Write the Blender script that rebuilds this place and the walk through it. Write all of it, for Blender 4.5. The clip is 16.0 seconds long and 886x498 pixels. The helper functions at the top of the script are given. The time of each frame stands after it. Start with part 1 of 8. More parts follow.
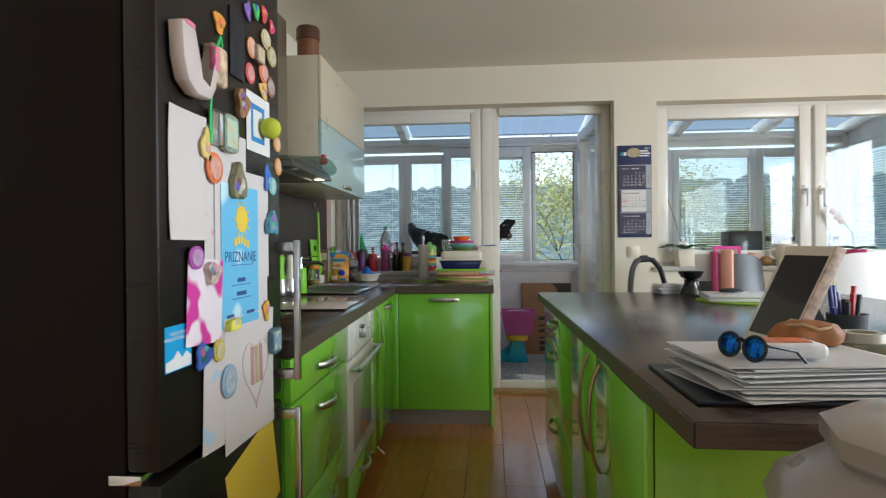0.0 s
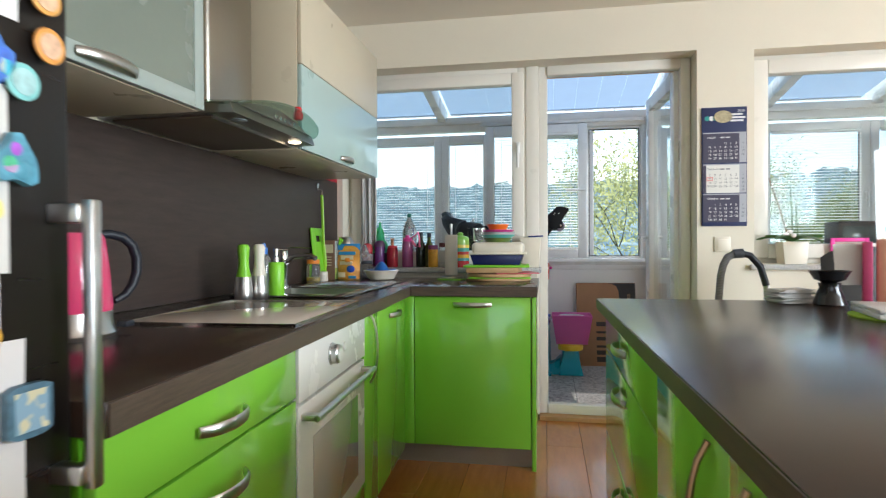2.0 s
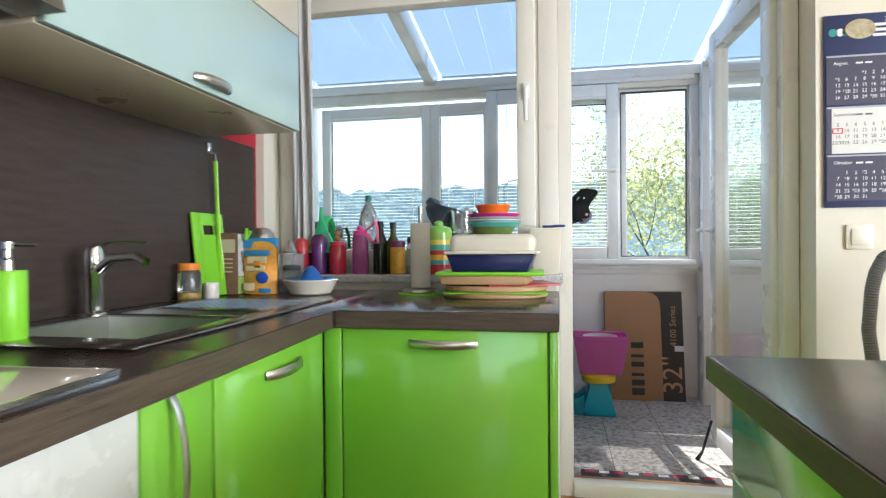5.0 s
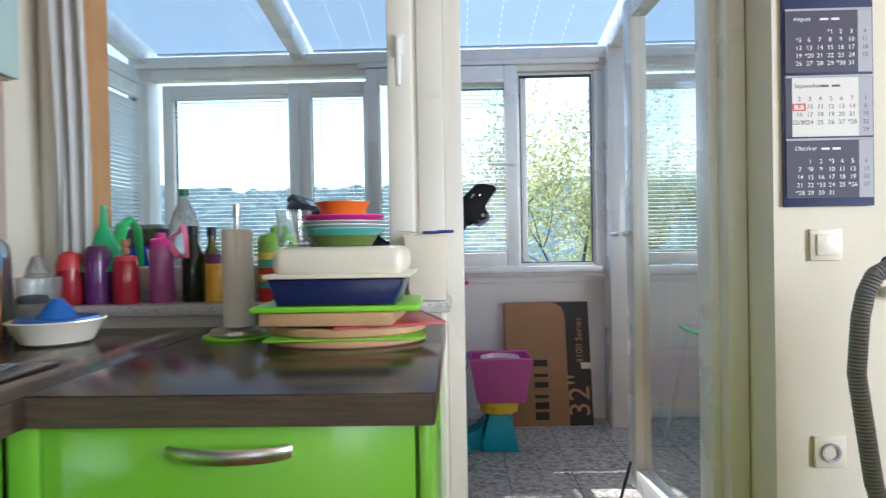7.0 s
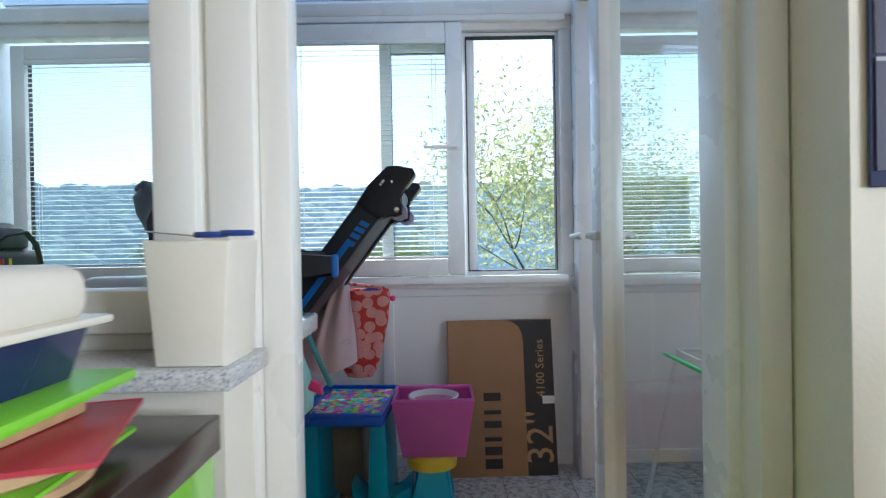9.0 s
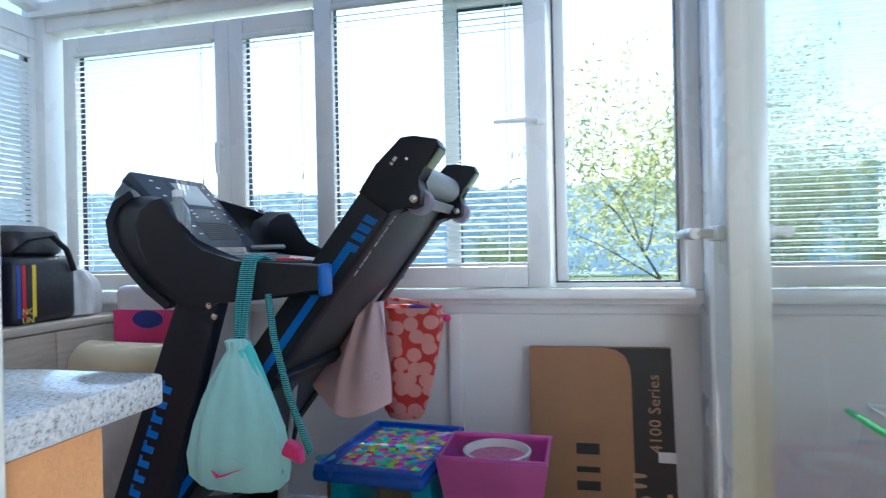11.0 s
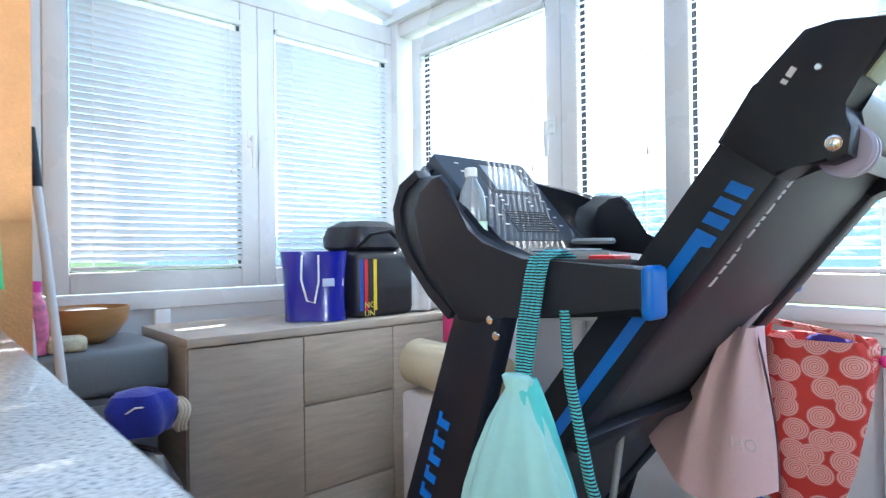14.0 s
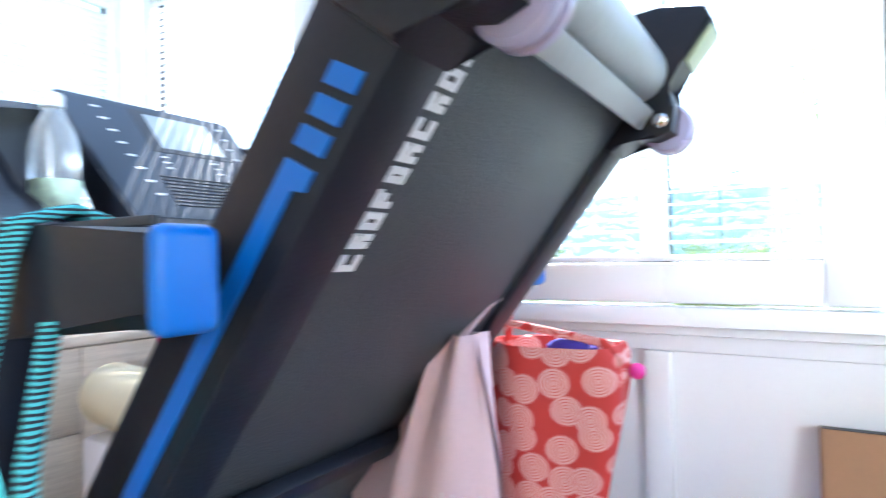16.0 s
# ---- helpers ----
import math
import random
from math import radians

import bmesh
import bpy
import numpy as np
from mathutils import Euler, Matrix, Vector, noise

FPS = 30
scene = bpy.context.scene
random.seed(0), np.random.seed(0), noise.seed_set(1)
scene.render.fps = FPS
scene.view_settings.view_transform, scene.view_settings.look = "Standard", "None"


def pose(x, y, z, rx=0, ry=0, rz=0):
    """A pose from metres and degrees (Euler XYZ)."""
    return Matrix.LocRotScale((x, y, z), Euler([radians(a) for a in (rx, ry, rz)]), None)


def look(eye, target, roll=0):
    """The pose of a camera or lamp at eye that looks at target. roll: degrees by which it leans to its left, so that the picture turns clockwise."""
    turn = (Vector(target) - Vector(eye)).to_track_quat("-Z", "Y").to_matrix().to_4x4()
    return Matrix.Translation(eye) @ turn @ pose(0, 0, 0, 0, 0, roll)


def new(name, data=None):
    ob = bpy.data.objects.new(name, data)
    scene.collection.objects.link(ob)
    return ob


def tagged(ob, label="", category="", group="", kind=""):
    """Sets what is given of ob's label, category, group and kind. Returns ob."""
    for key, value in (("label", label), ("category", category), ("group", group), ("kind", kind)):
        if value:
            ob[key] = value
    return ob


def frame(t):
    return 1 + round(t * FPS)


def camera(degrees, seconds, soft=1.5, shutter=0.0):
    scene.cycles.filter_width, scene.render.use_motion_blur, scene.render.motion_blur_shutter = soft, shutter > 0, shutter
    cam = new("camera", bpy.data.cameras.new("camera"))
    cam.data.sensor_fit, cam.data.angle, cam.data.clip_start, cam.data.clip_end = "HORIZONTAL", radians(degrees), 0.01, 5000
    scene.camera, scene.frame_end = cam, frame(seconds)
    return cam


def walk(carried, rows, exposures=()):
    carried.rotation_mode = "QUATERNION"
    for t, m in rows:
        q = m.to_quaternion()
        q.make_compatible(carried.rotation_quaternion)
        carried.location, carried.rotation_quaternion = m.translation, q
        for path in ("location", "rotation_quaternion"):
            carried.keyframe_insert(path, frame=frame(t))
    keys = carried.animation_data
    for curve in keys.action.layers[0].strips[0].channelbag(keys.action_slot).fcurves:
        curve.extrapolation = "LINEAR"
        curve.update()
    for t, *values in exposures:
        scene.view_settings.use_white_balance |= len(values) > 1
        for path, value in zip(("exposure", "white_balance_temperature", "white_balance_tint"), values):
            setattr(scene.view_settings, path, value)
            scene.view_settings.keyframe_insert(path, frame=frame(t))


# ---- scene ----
cam = camera(74.7, 16.0, soft=1.2, shutter=0.5)
PATH = [
    (0, (0.684, 0.455, 1.150), (0.52, 2.448, 1.141), -0.5),
    (0.5, (0.756, 0.577, 1.134), (0.48, 2.558, 1.126), -0.5),
    (1, (0.744, 0.821, 1.126), (0.44, 2.798, 1.116), -0.4),
    (1.5, (0.737, 1.046, 1.12), (0.42, 3.021, 1.106), -0.3),
    (2, (0.746, 1.301, 1.111), (0.395, 3.27, 1.093), -0.3),
    (2.5, (0.743, 1.499, 1.098), (0.356, 3.461, 1.08), -0.3),
    (3, (0.734, 1.713, 1.107), (0.327, 3.671, 1.089), -0.4),
    (3.5, (0.723, 1.925, 1.076), (0.313, 3.882, 1.065), -0.3),
    (6, (0.698, 2.979, 1.102), (0.366, 4.951, 1.083), -1.1),
    (6.5, (0.71, 3.142, 1.117), (0.502, 5.131, 1.096), -0.9),
    (7, (0.739, 3.273, 1.12), (0.685, 5.272, 1.102), -1.0),
    (7.5, (0.788, 3.447, 1.112), (0.845, 5.446, 1.096), -1.0),
    (8, (0.844, 3.638, 1.12), (0.943, 5.636, 1.103), -1.0),
    (10.5, (1.233, 4.599, 1.137), (0.908, 6.572, 1.123), -1.1),
    (11, (1.245, 4.724, 1.134), (0.788, 6.671, 1.13), -1.2),
    (11.5, (1.244, 4.882, 1.14), (0.559, 6.762, 1.14), -1.3),
    (12, (1.219, 4.965, 1.146), (0.275, 6.728, 1.15), -1.2),
    (12.5, (1.19, 5.025, 1.133), (0.011, 6.64, 1.142), -1.0),
    (13, (1.151, 5.095, 1.129), (-0.169, 6.598, 1.137), -1.0),
    (13.5, (1.106, 5.157, 1.134), (-0.343, 6.536, 1.142), -0.8),
    (14, (1.067, 5.233, 1.125), (-0.42, 6.571, 1.136), -0.7),
    (14.5, (1.011, 5.39, 1.098), (-0.476, 6.728, 1.104), -0.7),
    (15, (0.975, 5.536, 1.095), (-0.498, 6.89, 1.1), -0.7),
    (15.5, (0.992, 5.656, 1.083), (-0.341, 7.147, 1.087), -0.7),
    (16, (1.022, 5.761, 1.076), (-0.041, 7.455, 1.105), -1.1),
]
EXPOSURES = [(0, 0.42, 5950, 9), (1, 0.82, 6000, 9), (1.5, 0.95, 6000, 9), (3.5, 1.0, 6000, 9), (6, 1.45, 5900, 10), (7, 1.1, 5750, 10), (8, 0.85, 5650, 10), (10.5, 1.2, 5300, 8), (12.5, 1.55, 5350, 8), (14, 2.1, 5600, 8), (15, 2.5, 5450, 12), (15.5, 2.7, 5500, 11), (16, 2.7, 5500, 11)]
walk(cam, [(t, look(eye, target, roll)) for t, eye, target, roll in PATH], EXPOSURES)

# ---- daylight ----
SUN_EL, SUN_AZ = 47.0, -8.0          # degrees; azimuth from +y towards +x
world = bpy.data.worlds.new("sky")
scene.world = world
world.use_nodes = True
wn = world.node_tree.nodes
sky = wn.new("ShaderNodeTexSky")
sky.sky_type, sky.sun_disc = "NISHITA", False
sky.sun_elevation, sky.sun_rotation = radians(SUN_EL), radians(SUN_AZ)
sky.dust_density = 1.0
wn["Background"].inputs["Strength"].default_value = 0.15
world.node_tree.links.new(sky.outputs[0], wn["Background"].inputs["Color"])
sun = new("sun", bpy.data.lights.new("sun", "SUN"))
sun.data.energy, sun.data.angle, sun.data.color = 4.0, radians(0.6), (1.0, 0.94, 0.84)
sd = Vector((math.sin(radians(SUN_AZ)) * math.cos(radians(SUN_EL)), math.cos(radians(SUN_AZ)) * math.cos(radians(SUN_EL)), math.sin(radians(SUN_EL))))
sun.matrix_basis = look(sd * 40, (0, 0, 0))


def window_light(name, at, target, w, h, power):
    """Daylight of a window that lies outside the walk's view."""
    lamp = new(name, bpy.data.lights.new(name, "AREA"))
    lamp.data.shape, lamp.data.size, lamp.data.size_y = "RECTANGLE", w, h
    lamp.data.energy, lamp.data.color = power, (0.92, 0.97, 1.0)
    lamp.matrix_basis = look(at, target)


window_light("daylight_dining_window", (4.98, 1.6, 1.55), (0, 1.6, 1.45), 2.4, 1.5, 130)
window_light("daylight_rear_window", (1.6, -2.48, 1.5), (1.6, 3, 1.4), 2.2, 1.6, 6)


# ---- mesh helpers ----
class Build:
    """Collects shapes into one mesh."""

    def __init__(self):
        self.bm = bmesh.new()

    def box(self, x0, x1, y0, y1, z0, z1, bev=0.0, m=None, seg=2):
        vs = [self.bm.verts.new((x, y, z)) for z in (z0, z1) for y in (y0, y1) for x in (x0, x1)]
        fs = [self.bm.faces.new([vs[i] for i in f]) for f in ((0, 2, 3, 1), (4, 5, 7, 6), (0, 1, 5, 4), (2, 6, 7, 3), (0, 4, 6, 2), (1, 3, 7, 5))]
        if bev:
            es = list({e for f in fs for e in f.edges})
            r = bmesh.ops.bevel(self.bm, geom=es, offset=bev, segments=seg, affect="EDGES", profile=0.5)
            vs = list({v for f in r["faces"] for v in f.verts} | {v for v in vs if v.is_valid})
        if m is not None:
            for v in vs:
                v.co = m @ v.co
        return self

    def lathe(self, prof, at=(0, 0, 0), n=24, m=None, sx=1.0, sy=1.0):
        """Turns (radius, height) points about the vertical through at."""
        rings = []
        for r, z in prof:
            if r < 1e-6:
                rings.append([self.bm.verts.new((at[0], at[1], at[2] + z))])
            else:
                rings.append([self.bm.verts.new((at[0] + sx * r * math.cos(2 * math.pi * i / n), at[1] + sy * r * math.sin(2 * math.pi * i / n), at[2] + z)) for i in range(n)])
        for a, b in zip(rings, rings[1:]):
            for i in range(n):
                j = (i + 1) % n
                q = [a[i % len(a)], a[j % len(a)], b[j % len(b)], b[i % len(b)]]
                q = [v for k, v in enumerate(q) if v not in q[:k]]
                if len(q) > 2:
                    self.bm.faces.new(q)
        for ring, flip in ((rings[0], True), (rings[-1], False)):
            if len(ring) > 2:
                self.bm.faces.new(ring[::-1] if flip else ring)
        if m is not None:
            for ring in rings:
                for v in ring:
                    v.co = m @ v.co
        return self

    def tube(self, pts, r, n=10, cap=True, flat=1.0):
        """A pipe along points; r is one radius or one for each point."""
        pts = [Vector(p) for p in pts]
        rs = r if isinstance(r, (list, tuple)) else [r] * len(pts)
        rings, up = [], None
        for i, p in enumerate(pts):
            d = (pts[min(i + 1, len(pts) - 1)] - pts[max(i - 1, 0)]).normalized()
            if up is None:
                up = Vector((0, 0, 1)) if abs(d.z) < 0.9 else Vector((0, 1, 0))
            side = d.cross(up).normalized()
            up = side.cross(d).normalized()
            rings.append([self.bm.verts.new(p + rs[i] * (side * math.cos(2 * math.pi * k / n) + up * flat * math.sin(2 * math.pi * k / n))) for k in range(n)])
        for a, b in zip(rings, rings[1:]):
            for k in range(n):
                self.bm.faces.new((a[k], a[(k + 1) % n], b[(k + 1) % n], b[k]))
        if cap:
            self.bm.faces.new(rings[0][::-1])
            self.bm.faces.new(rings[-1])
        return self

    def prism(self, poly, axis, a, b, bev=0.0, m=None):
        """A flat outline drawn out along an axis from a to b. poly: the two other coordinates, in the order x, y, z."""
        def put(p, t):
            return {"x": (t, p[0], p[1]), "y": (p[0], t, p[1]), "z": (p[0], p[1], t)}[axis]
        lo = [self.bm.verts.new(put(p, a)) for p in poly]
        hi = [self.bm.verts.new(put(p, b)) for p in poly]
        fs = [self.bm.faces.new(lo[::-1]), self.bm.faces.new(hi)]
        n = len(poly)
        for i in range(n):
            fs.append(self.bm.faces.new((lo[i], lo[(i + 1) % n], hi[(i + 1) % n], hi[i])))
        vs = lo + hi
        if bev:
            es = list({e for f in fs[:2] for e in f.edges})
            r = bmesh.ops.bevel(self.bm, geom=es, offset=bev, segments=2, affect="EDGES", profile=0.5)
            vs = list({v for f in r["faces"] for v in f.verts} | {v for v in vs if v.is_valid})
        if m is not None:
            for v in vs:
                v.co = m @ v.co
        return self

    def ball(self, c, r, n=12, sx=1, sy=1, sz=1):
        k = max(4, n // 2)
        return self.lathe([(r * math.sin(math.pi * i / k), -r * math.cos(math.pi * i / k) * sz) for i in range(k + 1)], at=c, n=n, sx=sx, sy=sy)

    def sheet(self, f, nu, nv, thick=0.0):
        """A bent sheet: f(u, v) gives the place, u and v from 0 to 1."""
        g = [[self.bm.verts.new(f(i / nu, j / nv)) for j in range(nv + 1)] for i in range(nu + 1)]
        fs = [self.bm.faces.new((g[i][j], g[i + 1][j], g[i + 1][j + 1], g[i][j + 1])) for i in range(nu) for j in range(nv)]
        if thick:
            bmesh.ops.recalc_face_normals(self.bm, faces=fs)
            bmesh.ops.solidify(self.bm, geom=fs, thickness=thick)
        return self

    def mesh(self, name, material, smooth=True):
        bmesh.ops.recalc_face_normals(self.bm, faces=self.bm.faces)
        me = bpy.data.meshes.new(name)
        self.bm.to_mesh(me)
        self.bm.free()
        me.materials.append(material)
        if smooth:
            me.polygons.foreach_set("use_smooth", [True] * len(me.polygons))
            me.set_sharp_from_angle(angle=radians(38))
        return me


def thing(name, at, label, category, group="", m=None):
    """The empty at a thing's base. With a pose m its parts are built in local metres, else in the world's."""
    e = new(name)
    e.empty_display_size = 0.05
    e.matrix_basis = m if m is not None else Matrix.Translation(at)
    e["own"] = 1 if m is not None else 0
    return tagged(e, label, category, group)


def part(name, b, material, parent, label=""):
    ob = new(name, b.mesh(name, material) if isinstance(b, Build) else b)
    ob.parent = parent
    if parent.type == "EMPTY" and not parent["own"]:
        ob.matrix_parent_inverse = Matrix.Translation(-parent.matrix_basis.translation)
    return tagged(ob, label)


def single(name, b, material, label, category, group="", kind="", m=None):
    ob = new(name, b.mesh(name, material))
    if m is not None:
        ob.matrix_basis = m
    return tagged(ob, label, category, group, kind)


def solid(name, b, material, label="", category=""):
    return tagged(new(name, b.mesh(name, material)), label, category or name.split("_")[0], "", "structure")


def words(name, text, size, material, parent, m, depth=0.0006, align="CENTER", label=""):
    """Raised letters as a mesh, in the plane of m's x and y."""
    cu = bpy.data.curves.new(name, "FONT")
    cu.body, cu.size, cu.align_x, cu.align_y, cu.extrude, cu.resolution_u = text, size, align, "CENTER", depth, 2
    tmp = bpy.data.objects.new(name + "_tmp", cu)
    me = bpy.data.meshes.new_from_object(tmp)
    bpy.data.objects.remove(tmp)
    me.transform(m)
    me.materials.clear()
    me.materials.append(material)
    return part(name, me, material, parent, label)


# ---- materials ----
def mat(name, col, rough=0.5, metal=0.0, var=0.08, scale=7.0, bump=0.03, bscale=90.0, coat=0.0, stretch=(1, 1, 1), piece=0.0, trans=0.0, sheen=0.0, rvar=0.08, spec=0.5):
    """Base colour with cloudy wear and fine grain, a bump at the grain's size, and roughness that varies."""
    m = bpy.data.materials.new(name)
    m.use_nodes = True
    nt, p = m.node_tree, m.node_tree.nodes["Principled BSDF"]
    N, L = nt.nodes.new, nt.links.new
    tc, mp = N("ShaderNodeTexCoord"), N("ShaderNodeMapping")
    mp.inputs["Scale"].default_value = stretch
    L(tc.outputs["Object"], mp.inputs[0])
    big, fine = N("ShaderNodeTexNoise"), N("ShaderNodeTexNoise")
    for t, s, d in ((big, scale, 5), (fine, bscale, 3)):
        t.inputs["Scale"].default_value, t.inputs["Detail"].default_value = s, d
        L(mp.outputs[0], t.inputs["Vector"])
    add = N("ShaderNodeMath")
    add.operation = "MULTIPLY_ADD"
    L(fine.outputs[0], add.inputs[0])
    add.inputs[1].default_value = 0.4
    L(big.outputs[0], add.inputs[2])
    ramp = N("ShaderNodeMapRange")
    ramp.inputs["From Min"].default_value, ramp.inputs["From Max"].default_value = 0.4, 1.0
    ramp.inputs["To Min"].default_value, ramp.inputs["To Max"].default_value = 1 - var, 1 + var
    L(add.outputs[0], ramp.inputs[0])
    hsv = N("ShaderNodeHueSaturation")
    hsv.inputs["Color"].default_value = (*col, 1)
    if piece:
        oi, pr, mu = N("ShaderNodeObjectInfo"), N("ShaderNodeMapRange"), N("ShaderNodeMath")
        pr.inputs["To Min"].default_value, pr.inputs["To Max"].default_value = 1 - piece, 1 + piece
        L(oi.outputs["Random"], pr.inputs[0])
        mu.operation = "MULTIPLY"
        L(pr.outputs[0], mu.inputs[0])
        L(ramp.outputs[0], mu.inputs[1])
        L(mu.outputs[0], hsv.inputs["Value"])
    else:
        L(ramp.outputs[0], hsv.inputs["Value"])
    L(hsv.outputs[0], p.inputs["Base Color"])
    rr = N("ShaderNodeMapRange")
    rr.inputs["To Min"].default_value, rr.inputs["To Max"].default_value = max(0.02, rough - rvar), min(1, rough + rvar)
    L(big.outputs[0], rr.inputs[0])
    L(rr.outputs[0], p.inputs["Roughness"])
    p.inputs["Metallic"].default_value, p.inputs["Coat Weight"].default_value = metal, coat
    p.inputs["Transmission Weight"].default_value = trans
    p.inputs["Sheen Weight"].default_value = sheen
    p.inputs["Specular IOR Level"].default_value = spec
    p.inputs["Coat Roughness"].default_value = 0.06
    if bump:
        bp = N("ShaderNodeBump")
        bp.inputs["Strength"].default_value, bp.inputs["Distance"].default_value = min(1, bump * 10), 0.002
        L(fine.outputs[0], bp.inputs["Height"])
        L(bp.outputs[0], p.inputs["Normal"])
    return m


def glass(name, col=(1, 1, 1), rough=0.0, see=0.9):
    """A thin pane: mostly clear, with a mirror's share by Fresnel."""
    m = bpy.data.materials.new(name)
    m.use_nodes = True
    nt = m.node_tree
    nt.nodes.clear()
    N, L = nt.nodes.new, nt.links.new
    out, mix, tr, gl = N("ShaderNodeOutputMaterial"), N("ShaderNodeMixShader"), N("ShaderNodeBsdfTransparent"), N("ShaderNodeBsdfGlossy")
    lw, pw, mr = N("ShaderNodeLayerWeight"), N("ShaderNodeMath"), N("ShaderNodeMapRange")
    tr.inputs[0].default_value = (col[0] * see, col[1] * see, col[2] * see, 1)
    gl.inputs["Roughness"].default_value = rough
    pw.operation, pw.inputs[1].default_value = "POWER", 4.0
    L(lw.outputs["Facing"], pw.inputs[0])
    mr.inputs["To Min"].default_value, mr.inputs["To Max"].default_value = 0.04, 0.5
    L(pw.outputs[0], mr.inputs[0])
    L(mr.outputs[0], mix.inputs[0])
    L(tr.outputs[0], mix.inputs[1])
    L(gl.outputs[0], mix.inputs[2])
    L(mix.outputs[0], out.inputs[0])
    return m


def cloth_through(name, col, share=0.5):
    """Thin material that lets some light through."""
    m = mat(name, col, 0.8, var=0.06)
    nt = m.node_tree
    p, out = nt.nodes["Principled BSDF"], nt.nodes["Material Output"]
    t, mix = nt.nodes.new("ShaderNodeBsdfTranslucent"), nt.nodes.new("ShaderNodeMixShader")
    t.inputs[0].default_value = (*col, 1)
    mix.inputs[0].default_value = share
    nt.links.new(p.outputs[0], mix.inputs[1])
    nt.links.new(t.outputs[0], mix.inputs[2])
    nt.links.new(mix.outputs[0], out.inputs[0])
    return m


wall_paint = mat("wall_paint", (0.76, 0.705, 0.585), 0.85, var=0.03, scale=2.5, bump=0.03, bscale=140)
ceiling_paint = mat("ceiling_paint", (0.79, 0.74, 0.63), 0.9, var=0.02, scale=2)
red_paint = mat("red_paint", (0.45, 0.02, 0.04), 0.7, var=0.06)
orange_render = mat("orange_render", (0.72, 0.35, 0.14), 0.9, var=0.14, scale=9, bump=0.09, bscale=160)
white_pvc = mat("white_pvc", (0.82, 0.82, 0.80), 0.28, var=0.02, bump=0.0, scale=3)
cream_pvc = mat("cream_pvc", (0.80, 0.77, 0.70), 0.3, var=0.03, bump=0.0, scale=3)
white_panel = mat("white_panel", (0.86, 0.86, 0.86), 0.4, var=0.03, bump=0.01, scale=3)
dark_seal = mat("dark_seal", (0.03, 0.03, 0.035), 0.6)
green_gloss = mat("green_gloss", (0.25, 0.61, 0.05), 0.16, var=0.02, bump=0.0, scale=2, coat=0.5, rvar=0.03)
green_edge = mat("green_edge", (0.15, 0.47, 0.02), 0.3, var=0.03, bump=0.0)
worktop_wood = mat("worktop_wood", (0.043, 0.026, 0.019), 0.19, spec=0.5, var=0.16, scale=10, bump=0.012, bscale=60, stretch=(8, 1, 8), rvar=0.06)
splash_wood = mat("splash_wood", (0.050, 0.035, 0.029), 0.42, spec=0.35, var=0.28, scale=8, bump=0.02, bscale=50, stretch=(8, 1, 8), rvar=0.06)
brushed = mat("brushed_steel", (0.60, 0.59, 0.57), 0.3, metal=1, var=0.06, bump=0.01, bscale=200)
chrome = mat("chrome", (0.78, 0.78, 0.78), 0.1, metal=1, var=0.02, bump=0)
laminate = mat("laminate", (0.42, 0.155, 0.034), 0.22, spec=0.35, var=0.16, scale=5, bump=0.015, bscale=40, stretch=(7, 1, 1), piece=0.07, coat=0.25)
stone_tile = mat("stone_tile", (0.4, 0.37, 0.34), 0.3, bump=0.01, piece=0.06)
nt = stone_tile.node_tree
n1, n2, rp, tcn = nt.nodes.new("ShaderNodeTexNoise"), nt.nodes.new("ShaderNodeObjectInfo"), nt.nodes.new("ShaderNodeValToRGB"), nt.nodes.new("ShaderNodeTexCoord")
n1.noise_dimensions = "4D"
n1.inputs["Scale"].default_value, n1.inputs["Detail"].default_value, n1.inputs["Roughness"].default_value = 34.0, 5.0, 0.65
mw = nt.nodes.new("ShaderNodeMath")
mw.operation, mw.inputs[1].default_value = "MULTIPLY", 40.0
nt.links.new(n2.outputs["Random"], mw.inputs[0])
nt.links.new(mw.outputs[0], n1.inputs["W"])
nt.links.new(tcn.outputs["Object"], n1.inputs["Vector"])
rp.color_ramp.elements[0].position, rp.color_ramp.elements[0].color = 0.36, (0.16, 0.14, 0.125, 1)
rp.color_ramp.elements[1].position, rp.color_ramp.elements[1].color = 0.56, (0.60, 0.56, 0.52, 1)
nt.links.new(n1.outputs[0], rp.inputs[0])
nt.links.new(rp.outputs[0], nt.nodes["Principled BSDF"].inputs["Base Color"])
granite = mat("granite", (0.5, 0.5, 0.5), 0.1, bump=0.0, rvar=0.03)
nt = granite.node_tree
n1, n2, rp, tcn = nt.nodes.new("ShaderNodeTexNoise"), nt.nodes.new("ShaderNodeTexVoronoi"), nt.nodes.new("ShaderNodeValToRGB"), nt.nodes.new("ShaderNodeTexCoord")
n1.inputs["Scale"].default_value, n1.inputs["Detail"].default_value, n1.inputs["Roughness"].default_value = 210.0, 4.0, 0.7
nt.links.new(tcn.outputs["Object"], n1.inputs["Vector"])
rp.color_ramp.elements[0].position, rp.color_ramp.elements[0].color = 0.33, (0.11, 0.11, 0.115, 1)
rp.color_ramp.elements[1].position, rp.color_ramp.elements[1].color = 0.62, (0.66, 0.65, 0.63, 1)
e1 = rp.color_ramp.elements.new(0.43)
e1.color = (0.45, 0.445, 0.44, 1)
nt.links.new(n1.outputs[0], rp.inputs[0])
nt.links.new(rp.outputs[0], nt.nodes["Principled BSDF"].inputs["Base Color"])
grout = mat("grout", (0.22, 0.2, 0.18), 0.9)
